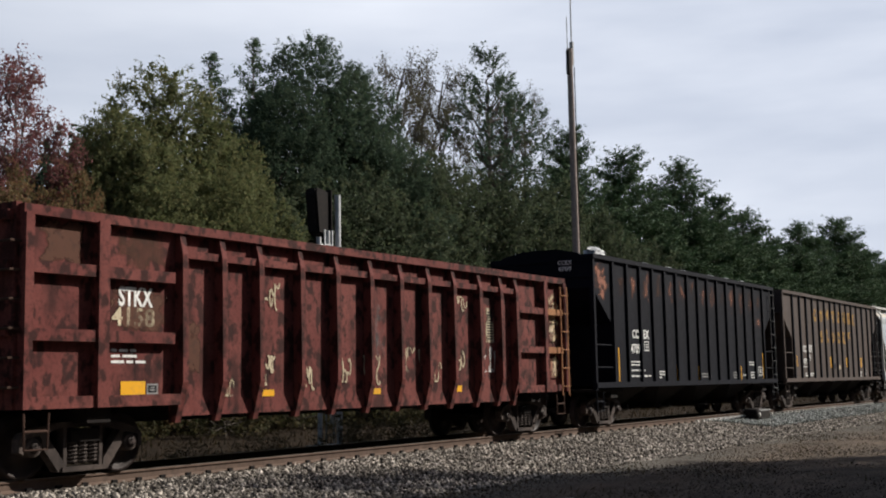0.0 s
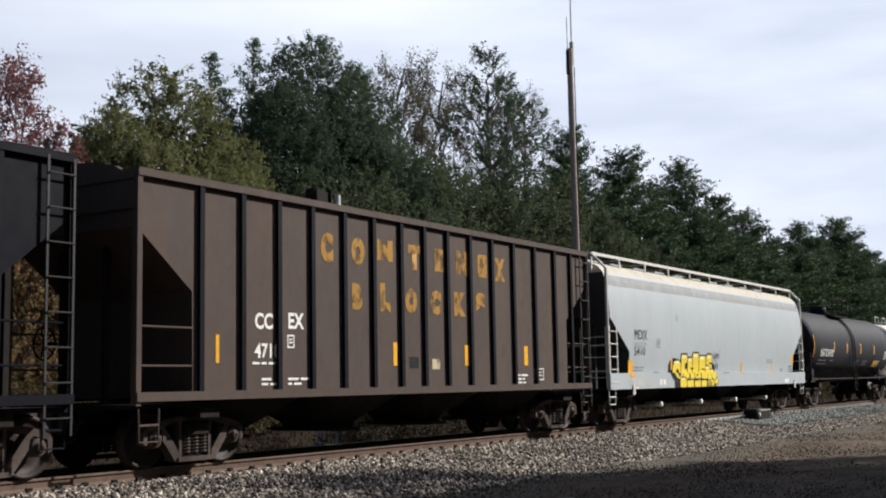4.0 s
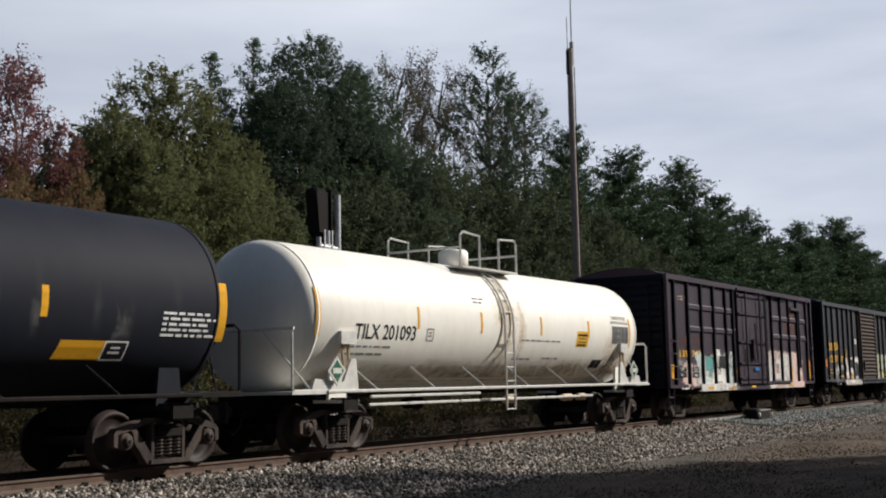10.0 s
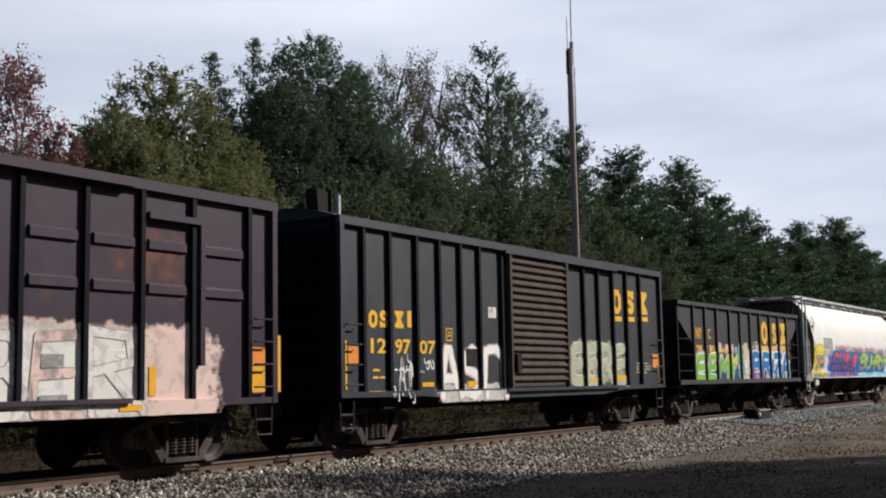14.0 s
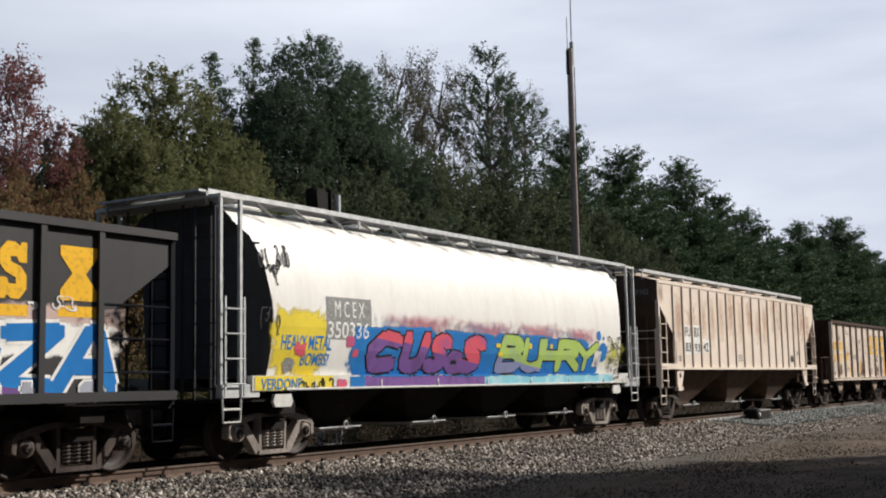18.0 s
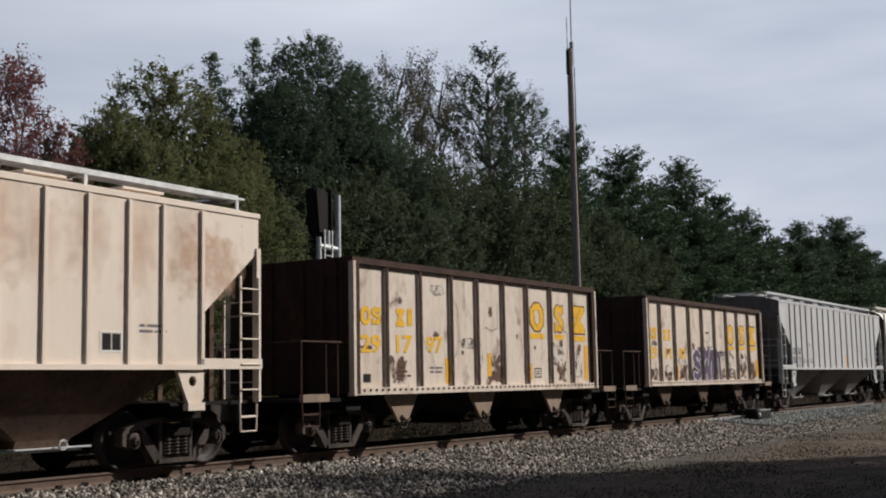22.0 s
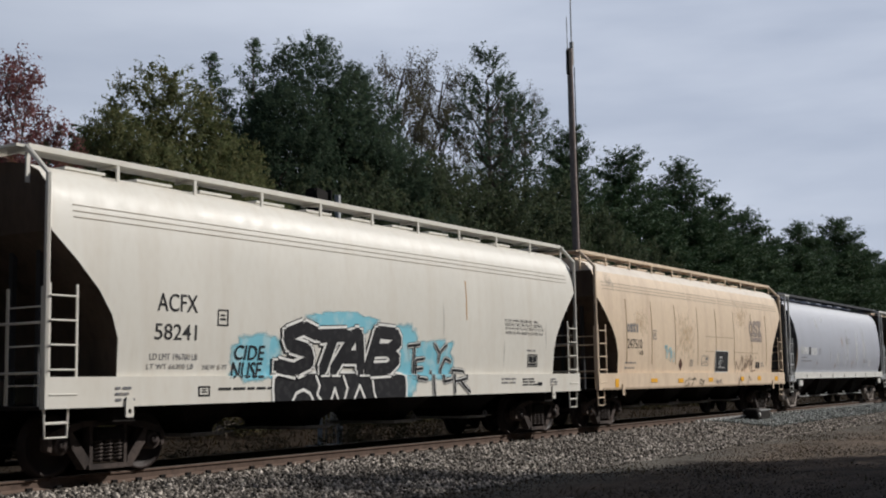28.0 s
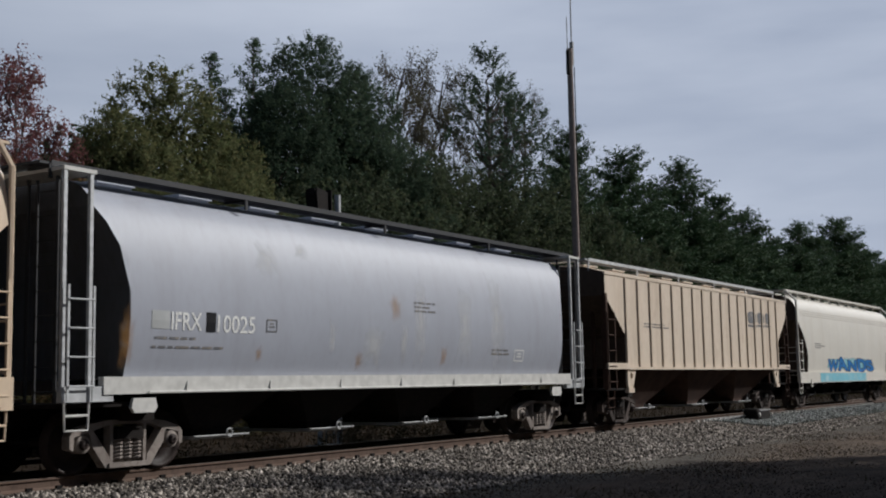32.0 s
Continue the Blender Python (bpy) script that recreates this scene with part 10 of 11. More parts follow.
# grey ribbed hopper
lettering(CR, "CR", -6.86, 2.14, 0.41, 0.24, BLACK_MARK, RIB_PROF, heavy=0.01)
lettering(CR, "DX", -6.13, 2.15, 0.38, 0.24, BLACK_MARK, RIB_PROF, heavy=0.01)
lettering(CR, "83", -6.84, 1.80, 0.36, 0.24, BLACK_MARK, RIB_PROF, heavy=0.01)
lettering(CR, "15", -6.10, 1.80, 0.30, 0.24, BLACK_MARK, RIB_PROF, heavy=0.01)
blob(CR, -4.54, 2.47, 0.32, 0.32, GRAF_WHITE, RIB_PROF, 434, rough=0.02)
scribble(CR, -4.46, 2.53, 0.17, 0.20, BLACK_MARK, RIB_PROF, 435, 2, 0.012)
patch(CR, -7.04, 1.61, 0.13, 0.96, REFLECTIVE, RIB_PROF)
patch(CR, -3.96, 1.61, 0.13, 0.49, REFLECTIVE, RIB_PROF)
patch(CR, -1.38, 1.62, 0.11, 0.51, REFLECTIVE, RIB_PROF)
patch(CR, 1.39, 1.63, 0.14, 0.53, REFLECTIVE, RIB_PROF)
outline_box(CR, -6.07, 1.60, 0.28, 0.15, BLACK_MARK, RIB_PROF)
small_print(CR, -5.39, 1.92, 2, 0.41, OUTLINE_GREY, RIB_PROF, 441)
small_print(CR, -4.63, 1.91, 2, 0.56, OUTLINE_GREY, RIB_PROF, 442)
outline_box(CR, 4.90, 1.84, 0.42, 0.24, BLACK_MARK, RIB_PROF)

# cream hopper with black graffiti
lettering(AC, "ACFX", -6.25, 2.44, 0.87, 0.28, BLACK_MARK, CF_SIDE, heavy=0.004)
lettering(AC, "58241", -6.29, 2.00, 0.90, 0.25, BLACK_MARK, CF_SIDE, heavy=0.004)
lettering(AC, "LD LMT 196700 LB", -6.37, 1.69, 1.02, 0.10, OUTLINE_GREY, CF_SIDE, heavy=0.0)
lettering(AC, "LT WT 66300 LB", -6.42, 1.55, 0.99, 0.08, OUTLINE_GREY, CF_SIDE, heavy=0.0)
lettering(AC, "NEW 8-77", -5.22, 1.54, 0.56, 0.08, OUTLINE_GREY, CF_SIDE, heavy=0.0)
outline_box(AC, -4.92, 2.25, 0.25, 0.27, BLACK_MARK, CF_SIDE)

# black throw-up with white rims
blob(AC, -4.62, 1.34, 1.32, 0.81, GRAF_AQUA, CF_SIDE, 452, rough=0.25, lift=0.002, soft=0.4, spatter=0.3)
blob(AC, -2.52, 2.19, 2.05, 0.42, GRAF_AQUA, CF_SIDE, 453, rough=0.3, lift=0.002, soft=0.4, spatter=0.3)
blob(AC, -0.08, 1.00, 1.08, 1.46, GRAF_AQUA, CF_SIDE, 454, rough=0.2, lift=0.002, soft=0.4, spatter=0.3)
blob(AC, 0.65, 1.29, 1.79, 0.88, GRAF_AQUA, CF_SIDE, 455, rough=0.25, lift=0.002, soft=0.4, spatter=0.3)
blob(AC, -3.19, 2.17, 0.82, 0.30, GREY_MARK, CF_SIDE, 456, rough=0.3, lift=0.002, soft=1.2)
lettering(AC, "CIDE", -4.50, 1.70, 0.76, 0.25, GRAF_BLACK, CF_SIDE, shear=0.15, lift=0.01)
lettering(AC, "NUSE", -4.56, 1.40, 0.76, 0.27, GRAF_BLACK, CF_SIDE, shear=0.15, lift=0.01)
decal(AC, rounded_patch(-3.62, 0.90, 4.12, 0.62, 0.25), CLEAN_WHITE, CF_SIDE, "graffiti_letter", 0.0085, "white rim of a graffiti block")
decal(AC, rounded_patch(-3.56, 0.90, 4.0, 0.57, 0.25), GRAF_BLACK, CF_SIDE, "graffiti_letter", 0.011, "black lower half of the graffiti")
decal(AC, strokes_mesh([[(-3.1, 0.96), (-2.98, 1.13), (-2.78, 1.19), (-2.6, 1.12), (-2.5, 0.98)], [(-2.42, 1.42), (-2.32, 1.25), (-2.4, 1.1), (-2.28, 0.98)], [(-2.0, 0.98), (-1.88, 1.2), (-1.78, 0.98)], [(-1.62, 1.42), (-1.5, 1.2), (-1.6, 0.98)], [(-1.3, 0.98), (-1.12, 1.25), (-0.95, 0.98)], [(-0.72, 1.42), (-0.66, 1.1), (-0.6, 0.98)]], 0.026), CLEAN_WHITE, CF_SIDE, "graffiti_letter", 0.0135, "white zigzag lines")
for k, (ch, xk, wk, zk, hk) in enumerate((("S", -3.55, 1.38, 1.36, 1.10), ("T", -2.55, 1.15, 1.36, 1.00), ("A", -1.90, 1.20, 1.36, 1.02), ("B", -0.88, 1.34, 1.36, 1.08))):
    spray_letter(AC, ch, xk, zk, wk, hk, GRAF_BLACK, CLEAN_WHITE, CF_SIDE, 460 + 2 * k, half=0.125, rim=0.05, halo=GRAF_BLACK, halo_w=0.018, lean=0.02, slant=0.24, lift=0.021, label="black graffiti letter with white rim")
spray_letter(AC, "T", 0.58, 1.42, 0.51, 0.68, GRAF_BLACK, CLEAN_WHITE, CF_SIDE, 464, half=0.03, rim=0.02, halo=GRAF_BLACK, halo_w=0.014, label="small outlined graffiti letter")
spray_letter(AC, "E", 0.83, 1.29, 0.44, 0.52, GRAF_BLACK, CLEAN_WHITE, CF_SIDE, 465, half=0.03, rim=0.02, halo=GRAF_BLACK, halo_w=0.014, label="small outlined graffiti letter")
spray_letter(AC, "Y", 1.51, 1.65, 0.56, 0.46, GRAF_BLACK, CLEAN_WHITE, CF_SIDE, 466, half=0.03, rim=0.02, halo=GRAF_BLACK, halo_w=0.014, label="small outlined graffiti letter")
spray_letter(AC, "I", 1.25, 0.97, 0.46, 0.57, GRAF_BLACK, CLEAN_WHITE, CF_SIDE, 467, half=0.03, rim=0.02, halo=GRAF_BLACK, halo_w=0.014, label="small outlined graffiti letter")
spray_letter(AC, "C", 1.75, 1.23, 0.52, 0.59, GRAF_BLACK, CLEAN_WHITE, CF_SIDE, 468, half=0.03, rim=0.02, halo=GRAF_BLACK, halo_w=0.014, label="small outlined graffiti letter")
spray_letter(AC, "R", 2.23, 1.01, 0.70, 0.57, GRAF_BLACK, CLEAN_WHITE, CF_SIDE, 469, half=0.03, rim=0.02, halo=GRAF_BLACK, halo_w=0.014, label="small outlined graffiti letter")

# cream hopper, stencils
outline_box(AC, -5.38, 1.12, 0.26, 0.16, BLACK_MARK, CF_SIDE)
small_print(AC, -4.92, 1.21, 1, 1.27, BLACK_MARK, CF_SIDE, 472)
small_print(AC, -7.09, 1.25, 3, 0.32, OUTLINE_GREY, CF_SIDE, 473)
outline_box(AC, 5.66, 1.60, 0.50, 0.30, BLACK_MARK, CF_SIDE)
for k, (text, w) in enumerate((("PL 100  LINING APPLIED 6-91  480-1", 1.62), ("CAUTION: LINED CAR. DO NOT USE STEAM", 1.78), ("BOILING WATER OR SHARP OBJECTS TO CLEAN", 1.88), ("ENTER CAR WITH RUBBER SOLED SHOES ONLY", 1.84))):
    lettering(AC, text, 4.56 + 0.012 * k, 2.64 - 0.095 * k, w, 0.068, BLACK_MARK, CF_SIDE, heavy=0.0)
small_print(AC, 4.31, 1.31, 2, 0.5, OUTLINE_GREY, CF_SIDE, 475)
small_print(AC, 5.3, 1.3, 3, 0.58, BLACK_MARK, CF_SIDE, 476, 0.065, 0.035)
patch(AC, 6.05, 1.16, 0.22, 0.08, GRAF_BLACK, CF_SIDE)
small_print(AC, 6.7, 1.29, 3, 0.38, OUTLINE_GREY, CF_SIDE, 477, 0.065, 0.035)
patch(AC, 5.70, 1.64, 0.42, 0.05, GRAF_BLACK, CF_SIDE)
patch(AC, 5.72, 1.72, 0.19, 0.14, GRAF_BLACK, CF_SIDE)
patch(AC, 5.94, 1.72, 0.17, 0.14, GRAF_BLACK, CF_SIDE)
small_print(AC, 5.62, 1.97, 1, 0.42, OUTLINE_GREY, CF_SIDE, 478)
patch(AC, 2.86, 2.62, 0.035, 0.85, ORANGE_STREAK, CF_SIDE, lift=0.003)
for x, z, h in ((4.5, 1.55, 0.75), (1.9, 2.0, 1.1), (6.55, 2.0, 0.7)):
    blob(AC, x, z, 0.07, h, GREY_MARK, CF_SIDE, int(x * 90), rough=0.4, soft=0.9, spatter=0.5, amount=0.3)

# stained buff hopper
block_sign(CS, -6.31, 2.58, 0.17, 0.24, OUTLINE_GREY, CF_SIDE, shape="ring")
block_sign(CS, -6.09, 2.58, 0.17, 0.25, OUTLINE_GREY, CF_SIDE, shape="wave")
block_sign(CS, -5.88, 2.59, 0.17, 0.24, OUTLINE_GREY, CF_SIDE, shape="hourglass")
block_sign(CS, -5.67, 2.59, 0.16, 0.24, OUTLINE_GREY, CF_SIDE, shape="bar")
lettering(CS, "247510", -6.30, 2.13, 1.04, 0.27, BLACK_MARK, CF_SIDE, heavy=0.0)
small_print(CS, -6.44, 1.71, 1, 0.82, OUTLINE_GREY, CF_SIDE, 483)
small_print(CS, -6.47, 1.57, 1, 0.82, OUTLINE_GREY, CF_SIDE, 484)
outline_box(CS, -4.45, 2.42, 0.24, 0.27, OUTLINE_GREY, CF_SIDE)
patch(CS, 0.81, 1.47, 1.21, 0.67, GRAF_BLACK, CF_SIDE, lift=0.015, slant=0.04)
for text, x, z, w, h in (("HBO", 1.2, 1.9, 0.3, 0.09), ("CLASS- 2", 1.12, 1.79, 0.4, 0.06), ("TAMPA", 1.1, 1.69, 0.26, 0.06), ("DATE-10-14", 1.06, 1.58, 0.64, 0.065)):
    lettering(CS, text, x, z, w, h, WHITE_MARK, CF_SIDE, heavy=0.0, lift=0.019)
patch(CS, 0.785, 1.445, 1.26, 0.72, WHITE_MARK, CF_SIDE, lift=0.012, slant=0.04)
lettering(CS, "Quality Car", -0.42, 1.7, 0.56, 0.11, OUTLINE_GREY, CF_SIDE, heavy=0.0)
for x, z, w in ((-0.07, 2.59, 2.65), (-0.11, 2.11, 0.8), (2.72, 2.11, 2.6)):
    patch(CS, x, z, w, 0.022, SEAM_TINT, CF_SIDE, "sheet_seam", lift=0.003)
patch(CS, -CS_HALF + 0.2, 1.0, 2 * CS_HALF - 0.4, 0.05, SEAM_TINT, CF_SIDE, lift=0.003)
block_sign(CS, 4.36, 2.68, 0.43, 0.58, SIGN_FADED, CF_SIDE, shape="ring")
block_sign(CS, 4.82, 2.69, 0.45, 0.59, SIGN_FADED, CF_SIDE, shape="wave")
block_sign(CS, 5.29, 2.69, 0.43, 0.60, SIGN_FADED, CF_SIDE, shape="hourglass")
patch(CS, 4.46, 2.52, 1.28, 0.15, SIGN_FADED, CF_SIDE)
scribble(CS, -3.56, 1.80, 0.79, 0.45, GRAF_AQUA, CF_SIDE, 493, 6, 0.014)
scribble(CS, -5.40, 1.95, 0.23, 0.12, GRAF_BLACK, CF_SIDE, 494, 3, 0.012)
lozenge(CS, -2.44, 1.5, 0.34, 0.4, RUST_BROWN, CF_PROF)
outline_box(CS, -1.48, 1.65, 0.25, 0.19, OUTLINE_GREY, CF_SIDE)
outline_box(CS, -0.46, 1.66, 0.63, 0.32, OUTLINE_GREY, CF_SIDE, 0.016, True)
block_sign(CS, -0.1, 1.84, 0.2, 0.09, OUTLINE_GREY, CF_SIDE)
blob(CS, 0.25, 1.02, 1.2, 0.24, SIGN_FADED, CF_SIDE, 512, rough=0.5, soft=0.8, amount=0.6)
blob(CS, 3.2, 1.5, 1.9, 0.6, SEAM_TINT, CF_SIDE, 513, rough=0.5, soft=0.9, amount=0.5)
decal(CS, strokes_mesh([[(2.8, 1.4), (2.88, 1.82), (3.16, 1.55), (3.59, 2.0), (3.52, 1.48), (3.93, 1.79), (3.76, 1.45)], [(3.93, 1.61), (4.45, 2.02), (4.41, 1.69), (4.65, 1.85), (4.49, 1.46), (4.98, 1.52)], [(2.9, 1.25), (2.93, 1.02), (3.12, 1.3), (3.26, 1.02)], [(3.86, 1.04), (4.05, 1.32), (4.25, 1.16)]], 0.014), RUST_BROWN, CF_SIDE, "graffiti_outline", 0.008, "thin brown zigzag tag")
scribble(CS, -1.96, 1.04, 1.51, 0.24, BLACK_MARK, CF_SIDE, 499, 6, 0.012)
patch(CS, 5.02, 1.58, 0.2, 0.22, GRAF_BLACK, CF_SIDE)
patch(CS, 5.26, 1.58, 0.2, 0.22, GRAF_BLACK, CF_SIDE)
small_print(CS, 5.6, 1.74, 2, 0.45, OUTLINE_GREY, CF_SIDE, 499)
patch(CS, -7.26, 1.06, 0.24, 0.23, REFLECTIVE, CF_SIDE, lift=0.006)
patch(CS, -4.77, 1.17, 0.48, 0.11, REFLECTIVE, CF_SIDE, lift=0.006)
patch(CS, -2.65, 1.14, 0.43, 0.13, REFLECTIVE, CF_SIDE, lift=0.006)
patch(CS, -0.02, 1.15, 0.42, 0.13, REFLECTIVE, CF_SIDE, lift=0.006)
patch(CS, 3.15, 1.15, 0.35, 0.14, REFLECTIVE, CF_SIDE, lift=0.006)
patch(CS, 5.00, 1.16, 0.39, 0.14, REFLECTIVE, CF_SIDE, lift=0.006)
patch(CS, 7.02, 1.13, 0.38, 0.16, REFLECTIVE, CF_SIDE, lift=0.006)
blob(CS, -7.65, 3.66, 0.76, 0.60, GREY_MARK, CF_SIDE, 508, rough=0.5, lift=0.002, soft=0.9, amount=0.3)
blob(CS, -5.93, 2.50, 1.16, 0.80, TAN_STAIN_AND_GLOW, CF_SIDE, 509, rough=0.5, lift=0.002, soft=1.2, amount=0.5)
blob(CS, -2.70, 1.73, 1.75, 1.74, TAN_STAIN_AND_GLOW, CF_SIDE, 510, rough=0.5, lift=0.002, soft=1.2, amount=0.5)
blob(CS, 2.79, 2.87, 1.55, 0.98, TAN_STAIN_AND_GLOW, CF_SIDE, 511, rough=0.5, lift=0.002, soft=1.2, amount=0.5)

# silver-grey hopper
patch(IF, -6.70, 2.17, 0.37, 0.28, PALE_PATCH, ROUND_SIDE)
lettering(IF, "IFRX", -6.29, 2.16, 0.67, 0.28, WHITE_MARK, ROUND_SIDE, heavy=0.01)
patch(IF, -5.52, 2.14, 0.22, 0.32, GRAF_BLACK, ROUND_SIDE)
lettering(IF, "10025", -5.26, 2.14, 0.91, 0.29, WHITE_MARK, ROUND_SIDE, heavy=0.01)
outline_box(IF, -4.06, 2.18, 0.28, 0.22, OUTLINE_GREY, ROUND_SIDE)
small_print(IF, -6.62, 2.01, 1, 0.84, OUTLINE_GREY, ROUND_SIDE, 518)
small_print(IF, -6.67, 1.87, 1, 1.87, OUTLINE_GREY, ROUND_SIDE, 519)
small_print(IF, 0.50, 2.88, 3, 0.79, OUTLINE_GREY, ROUND_SIDE, 520)
outline_box(IF, 4.70, 1.73, 0.45, 0.27, WHITE_MARK, ROUND_SIDE)
small_print(IF, 3.64, 1.96, 2, 0.89, OUTLINE_GREY, ROUND_SIDE, 522)

# silver-grey hopper, streaks
blob(IF, -7.35, 1.50, 0.36, 0.95, ORANGE_STREAK, ROUND_SIDE, 524, rough=0.4, soft=0.9, spatter=0.5, amount=0.4)
blob(IF, -1.29, 1.52, 0.76, 0.93, WHITE_WASH, ROUND_SIDE, 525, rough=0.4, soft=0.9, spatter=0.5, amount=0.4)
blob(IF, -2.32, 1.81, 0.21, 0.63, WHITE_WASH, ROUND_SIDE, 526, rough=0.4, soft=0.9, spatter=0.5, amount=0.4)
blob(IF, 0.49, 1.57, 0.48, 1.97, WHITE_WASH, ROUND_SIDE, 527, rough=0.4, soft=0.9, spatter=0.5, amount=0.4)
blob(IF, -4.24, 3.10, 0.60, 0.68, WHITE_WASH, ROUND_SIDE, 528, rough=0.4, soft=0.9, spatter=0.5, amount=0.4)
blob(IF, -0.37, 2.46, 0.41, 0.60, ORANGE_STREAK, ROUND_SIDE, 529, rough=0.4, soft=0.9, spatter=0.5, amount=0.4)
blob(IF, -1.46, 1.52, 0.25, 0.39, ORANGE_STREAK, ROUND_SIDE, 530, rough=0.4, soft=0.9, spatter=0.5, amount=0.4)
blob(IF, -4.29, 1.64, 0.18, 0.31, ORANGE_STREAK, ROUND_SIDE, 531, rough=0.4, soft=0.9, spatter=0.5, amount=0.4)
blob(IF, 1.51, 1.57, 0.28, 0.48, ORANGE_STREAK, ROUND_SIDE, 532, rough=0.4, soft=0.9, spatter=0.5, amount=0.4)
blob(IF, 0.00, 1.57, 0.27, 0.91, WHITE_WASH, ROUND_SIDE, 533, rough=0.4, soft=0.9, spatter=0.5, amount=0.4)
blob(IF, 2.14, 1.57, 0.64, 1.89, WHITE_WASH, ROUND_SIDE, 534, rough=0.4, soft=0.9, spatter=0.5, amount=0.4)
blob(IF, 3.49, 1.67, 0.72, 2.08, WHITE_WASH, ROUND_SIDE, 535, rough=0.4, soft=0.9, spatter=0.5, amount=0.4)
blob(IF, -3.15, 3.50, 0.39, 0.36, WHITE_WASH, ROUND_SIDE, 536, rough=0.4, soft=0.9, spatter=0.5, amount=0.4)

# beige ribbed hopper
block_sign(RB, 3.66, 3.18, 0.96, 0.42, OUTLINE_GREY, RIB_PROF, True)
block_sign(RB, 4.75, 3.20, 0.79, 0.40, OUTLINE_GREY, RIB_PROF, True)
block_sign(RB, 5.68, 3.21, 0.61, 0.40, OUTLINE_GREY, RIB_PROF, True)
small_print(RB, -5.71, 2.84, 2, 1.98, OUTLINE_GREY, RIB_PROF, 541)

# cream hopper at the tail
blob(TL, -4.33, 1.52, 8.73, 0.54, GRAF_AQUA, CF_SIDE, 543, rough=0.2)
graffiti(TL, "WANDS", -3.99, 1.45, 8.37, 0.59, GRAF_BLUE, GRAF_BLACK, CF_SIDE, 544, heavy=0.06, rim=0.02, lean=0.3, label="blue graffiti letter")
small_print(TL, -6.07, 2.59, 3, 1.34, OUTLINE_GREY, CF_SIDE, 545)
patch(TL, -5.50, 1.03, 7.99, 0.36, GRAF_AQUA, CF_SIDE, lift=0.006)



# ---------------------------------------------------------------- things beside the line
def ribbed_panel(car, x0, x1, z, material):
    bm = bmesh.new()
    prism(bm, [(-1.495, z), (-1.545, z + 0.03), (-1.545, z + 0.15), (-1.495, z + 0.2)], x0, x1, "x")
    part("stamped_rib", bm, material, car, "pressed panel rib")


def plug_door():
    """The big plug door of the plum boxcar, with its rods, rails and handles, and the pressed ribs of its side."""
    x0, x1, y = -10.45 - B1_MID, -7.45 - B1_MID, -1.5
    door = part("plug_door", B((x0, x1, y - 0.08, y + 0.02, 1.12, 4.22)), PLUM, B1, "recessed steel plug door with locking rods")
    for z in (4.08, 3.45, 2.45, 1.72, 1.2):
        part("door_rib", B((x0 + 0.05, x1 - 0.05, y - 0.13, y - 0.08, z, z + 0.06)), PLUM, door)
    for u in (-9.85, -8.3, -7.72):
        part("locking_rod", bars(0.03, [(u - B1_MID, y - 0.17, 1.0), (u - B1_MID, y - 0.17, 4.3)]), PLUM, door, "upright locking rod")
    part("locking_gear", B((-9.2 - B1_MID, -8.9 - B1_MID, y - 0.2, y - 0.1, 1.9, 2.6)), PLUM, door, "gear box with crank")
    part("crank_handle", bars(0.025, [(-9.05 - B1_MID, y - 0.22, 3.15), (-9.05 - B1_MID, y - 0.25, 2.2), (-8.95 - B1_MID, y - 0.25, 1.9)]), BROWN_RUST, door)
    for u in (-9.6, -8.6):
        part("door_window_frame", B((u - 0.22 - B1_MID, u + 0.22 - B1_MID, y - 0.1, y - 0.085, 1.75, 2.25)), BLACK_IRON, door, "dark inset plate")
    for z in (4.28, 1.05):
        part("door_track", B((x0 - 0.15, x1 + 2.9, y - 0.16, y - 0.06, z, z + 0.07)), PLUM, B1, "door guide rail")
    part("door_card", B((-8.95 - B1_MID, -8.5 - B1_MID, y - 0.135, y - 0.125, 1.5, 1.62)), GRAF_BLUE, door, "small blue card")
    for a, b in ((-15.05, -13.99), (-13.85, -12.85), (-12.7, -11.67), (-11.53, -10.92)):
        for z in (3.42, 2.72):
            ribbed_panel(B1, a + 0.08 - B1_MID, b - 0.08 - B1_MID, z, PLUM)
    for a, b in ((-6.43, -5.44), (-5.3, -4.36), (-4.22, -3.27), (-3.13, -1.95)):
        for z in (3.36, 2.68):
            ribbed_panel(B1, a + 0.08 - B1_MID, b - 0.08 - B1_MID, z, PLUM)
    part("door_stop", B((-4.2 - B1_MID, -3.0 - B1_MID, -1.62, -1.53, 3.85, 3.95), (-3.1 - B1_MID, -3.0 - B1_MID, -1.62, -1.53, 1.6, 3.95)), PLUM, B1, "bent door stop bar")


DOOR_RUST = rusty("greyed_rust_door", (0.062, 0.048, 0.042), (0.085, 0.063, 0.052), (0.04, 0.028, 0.024))


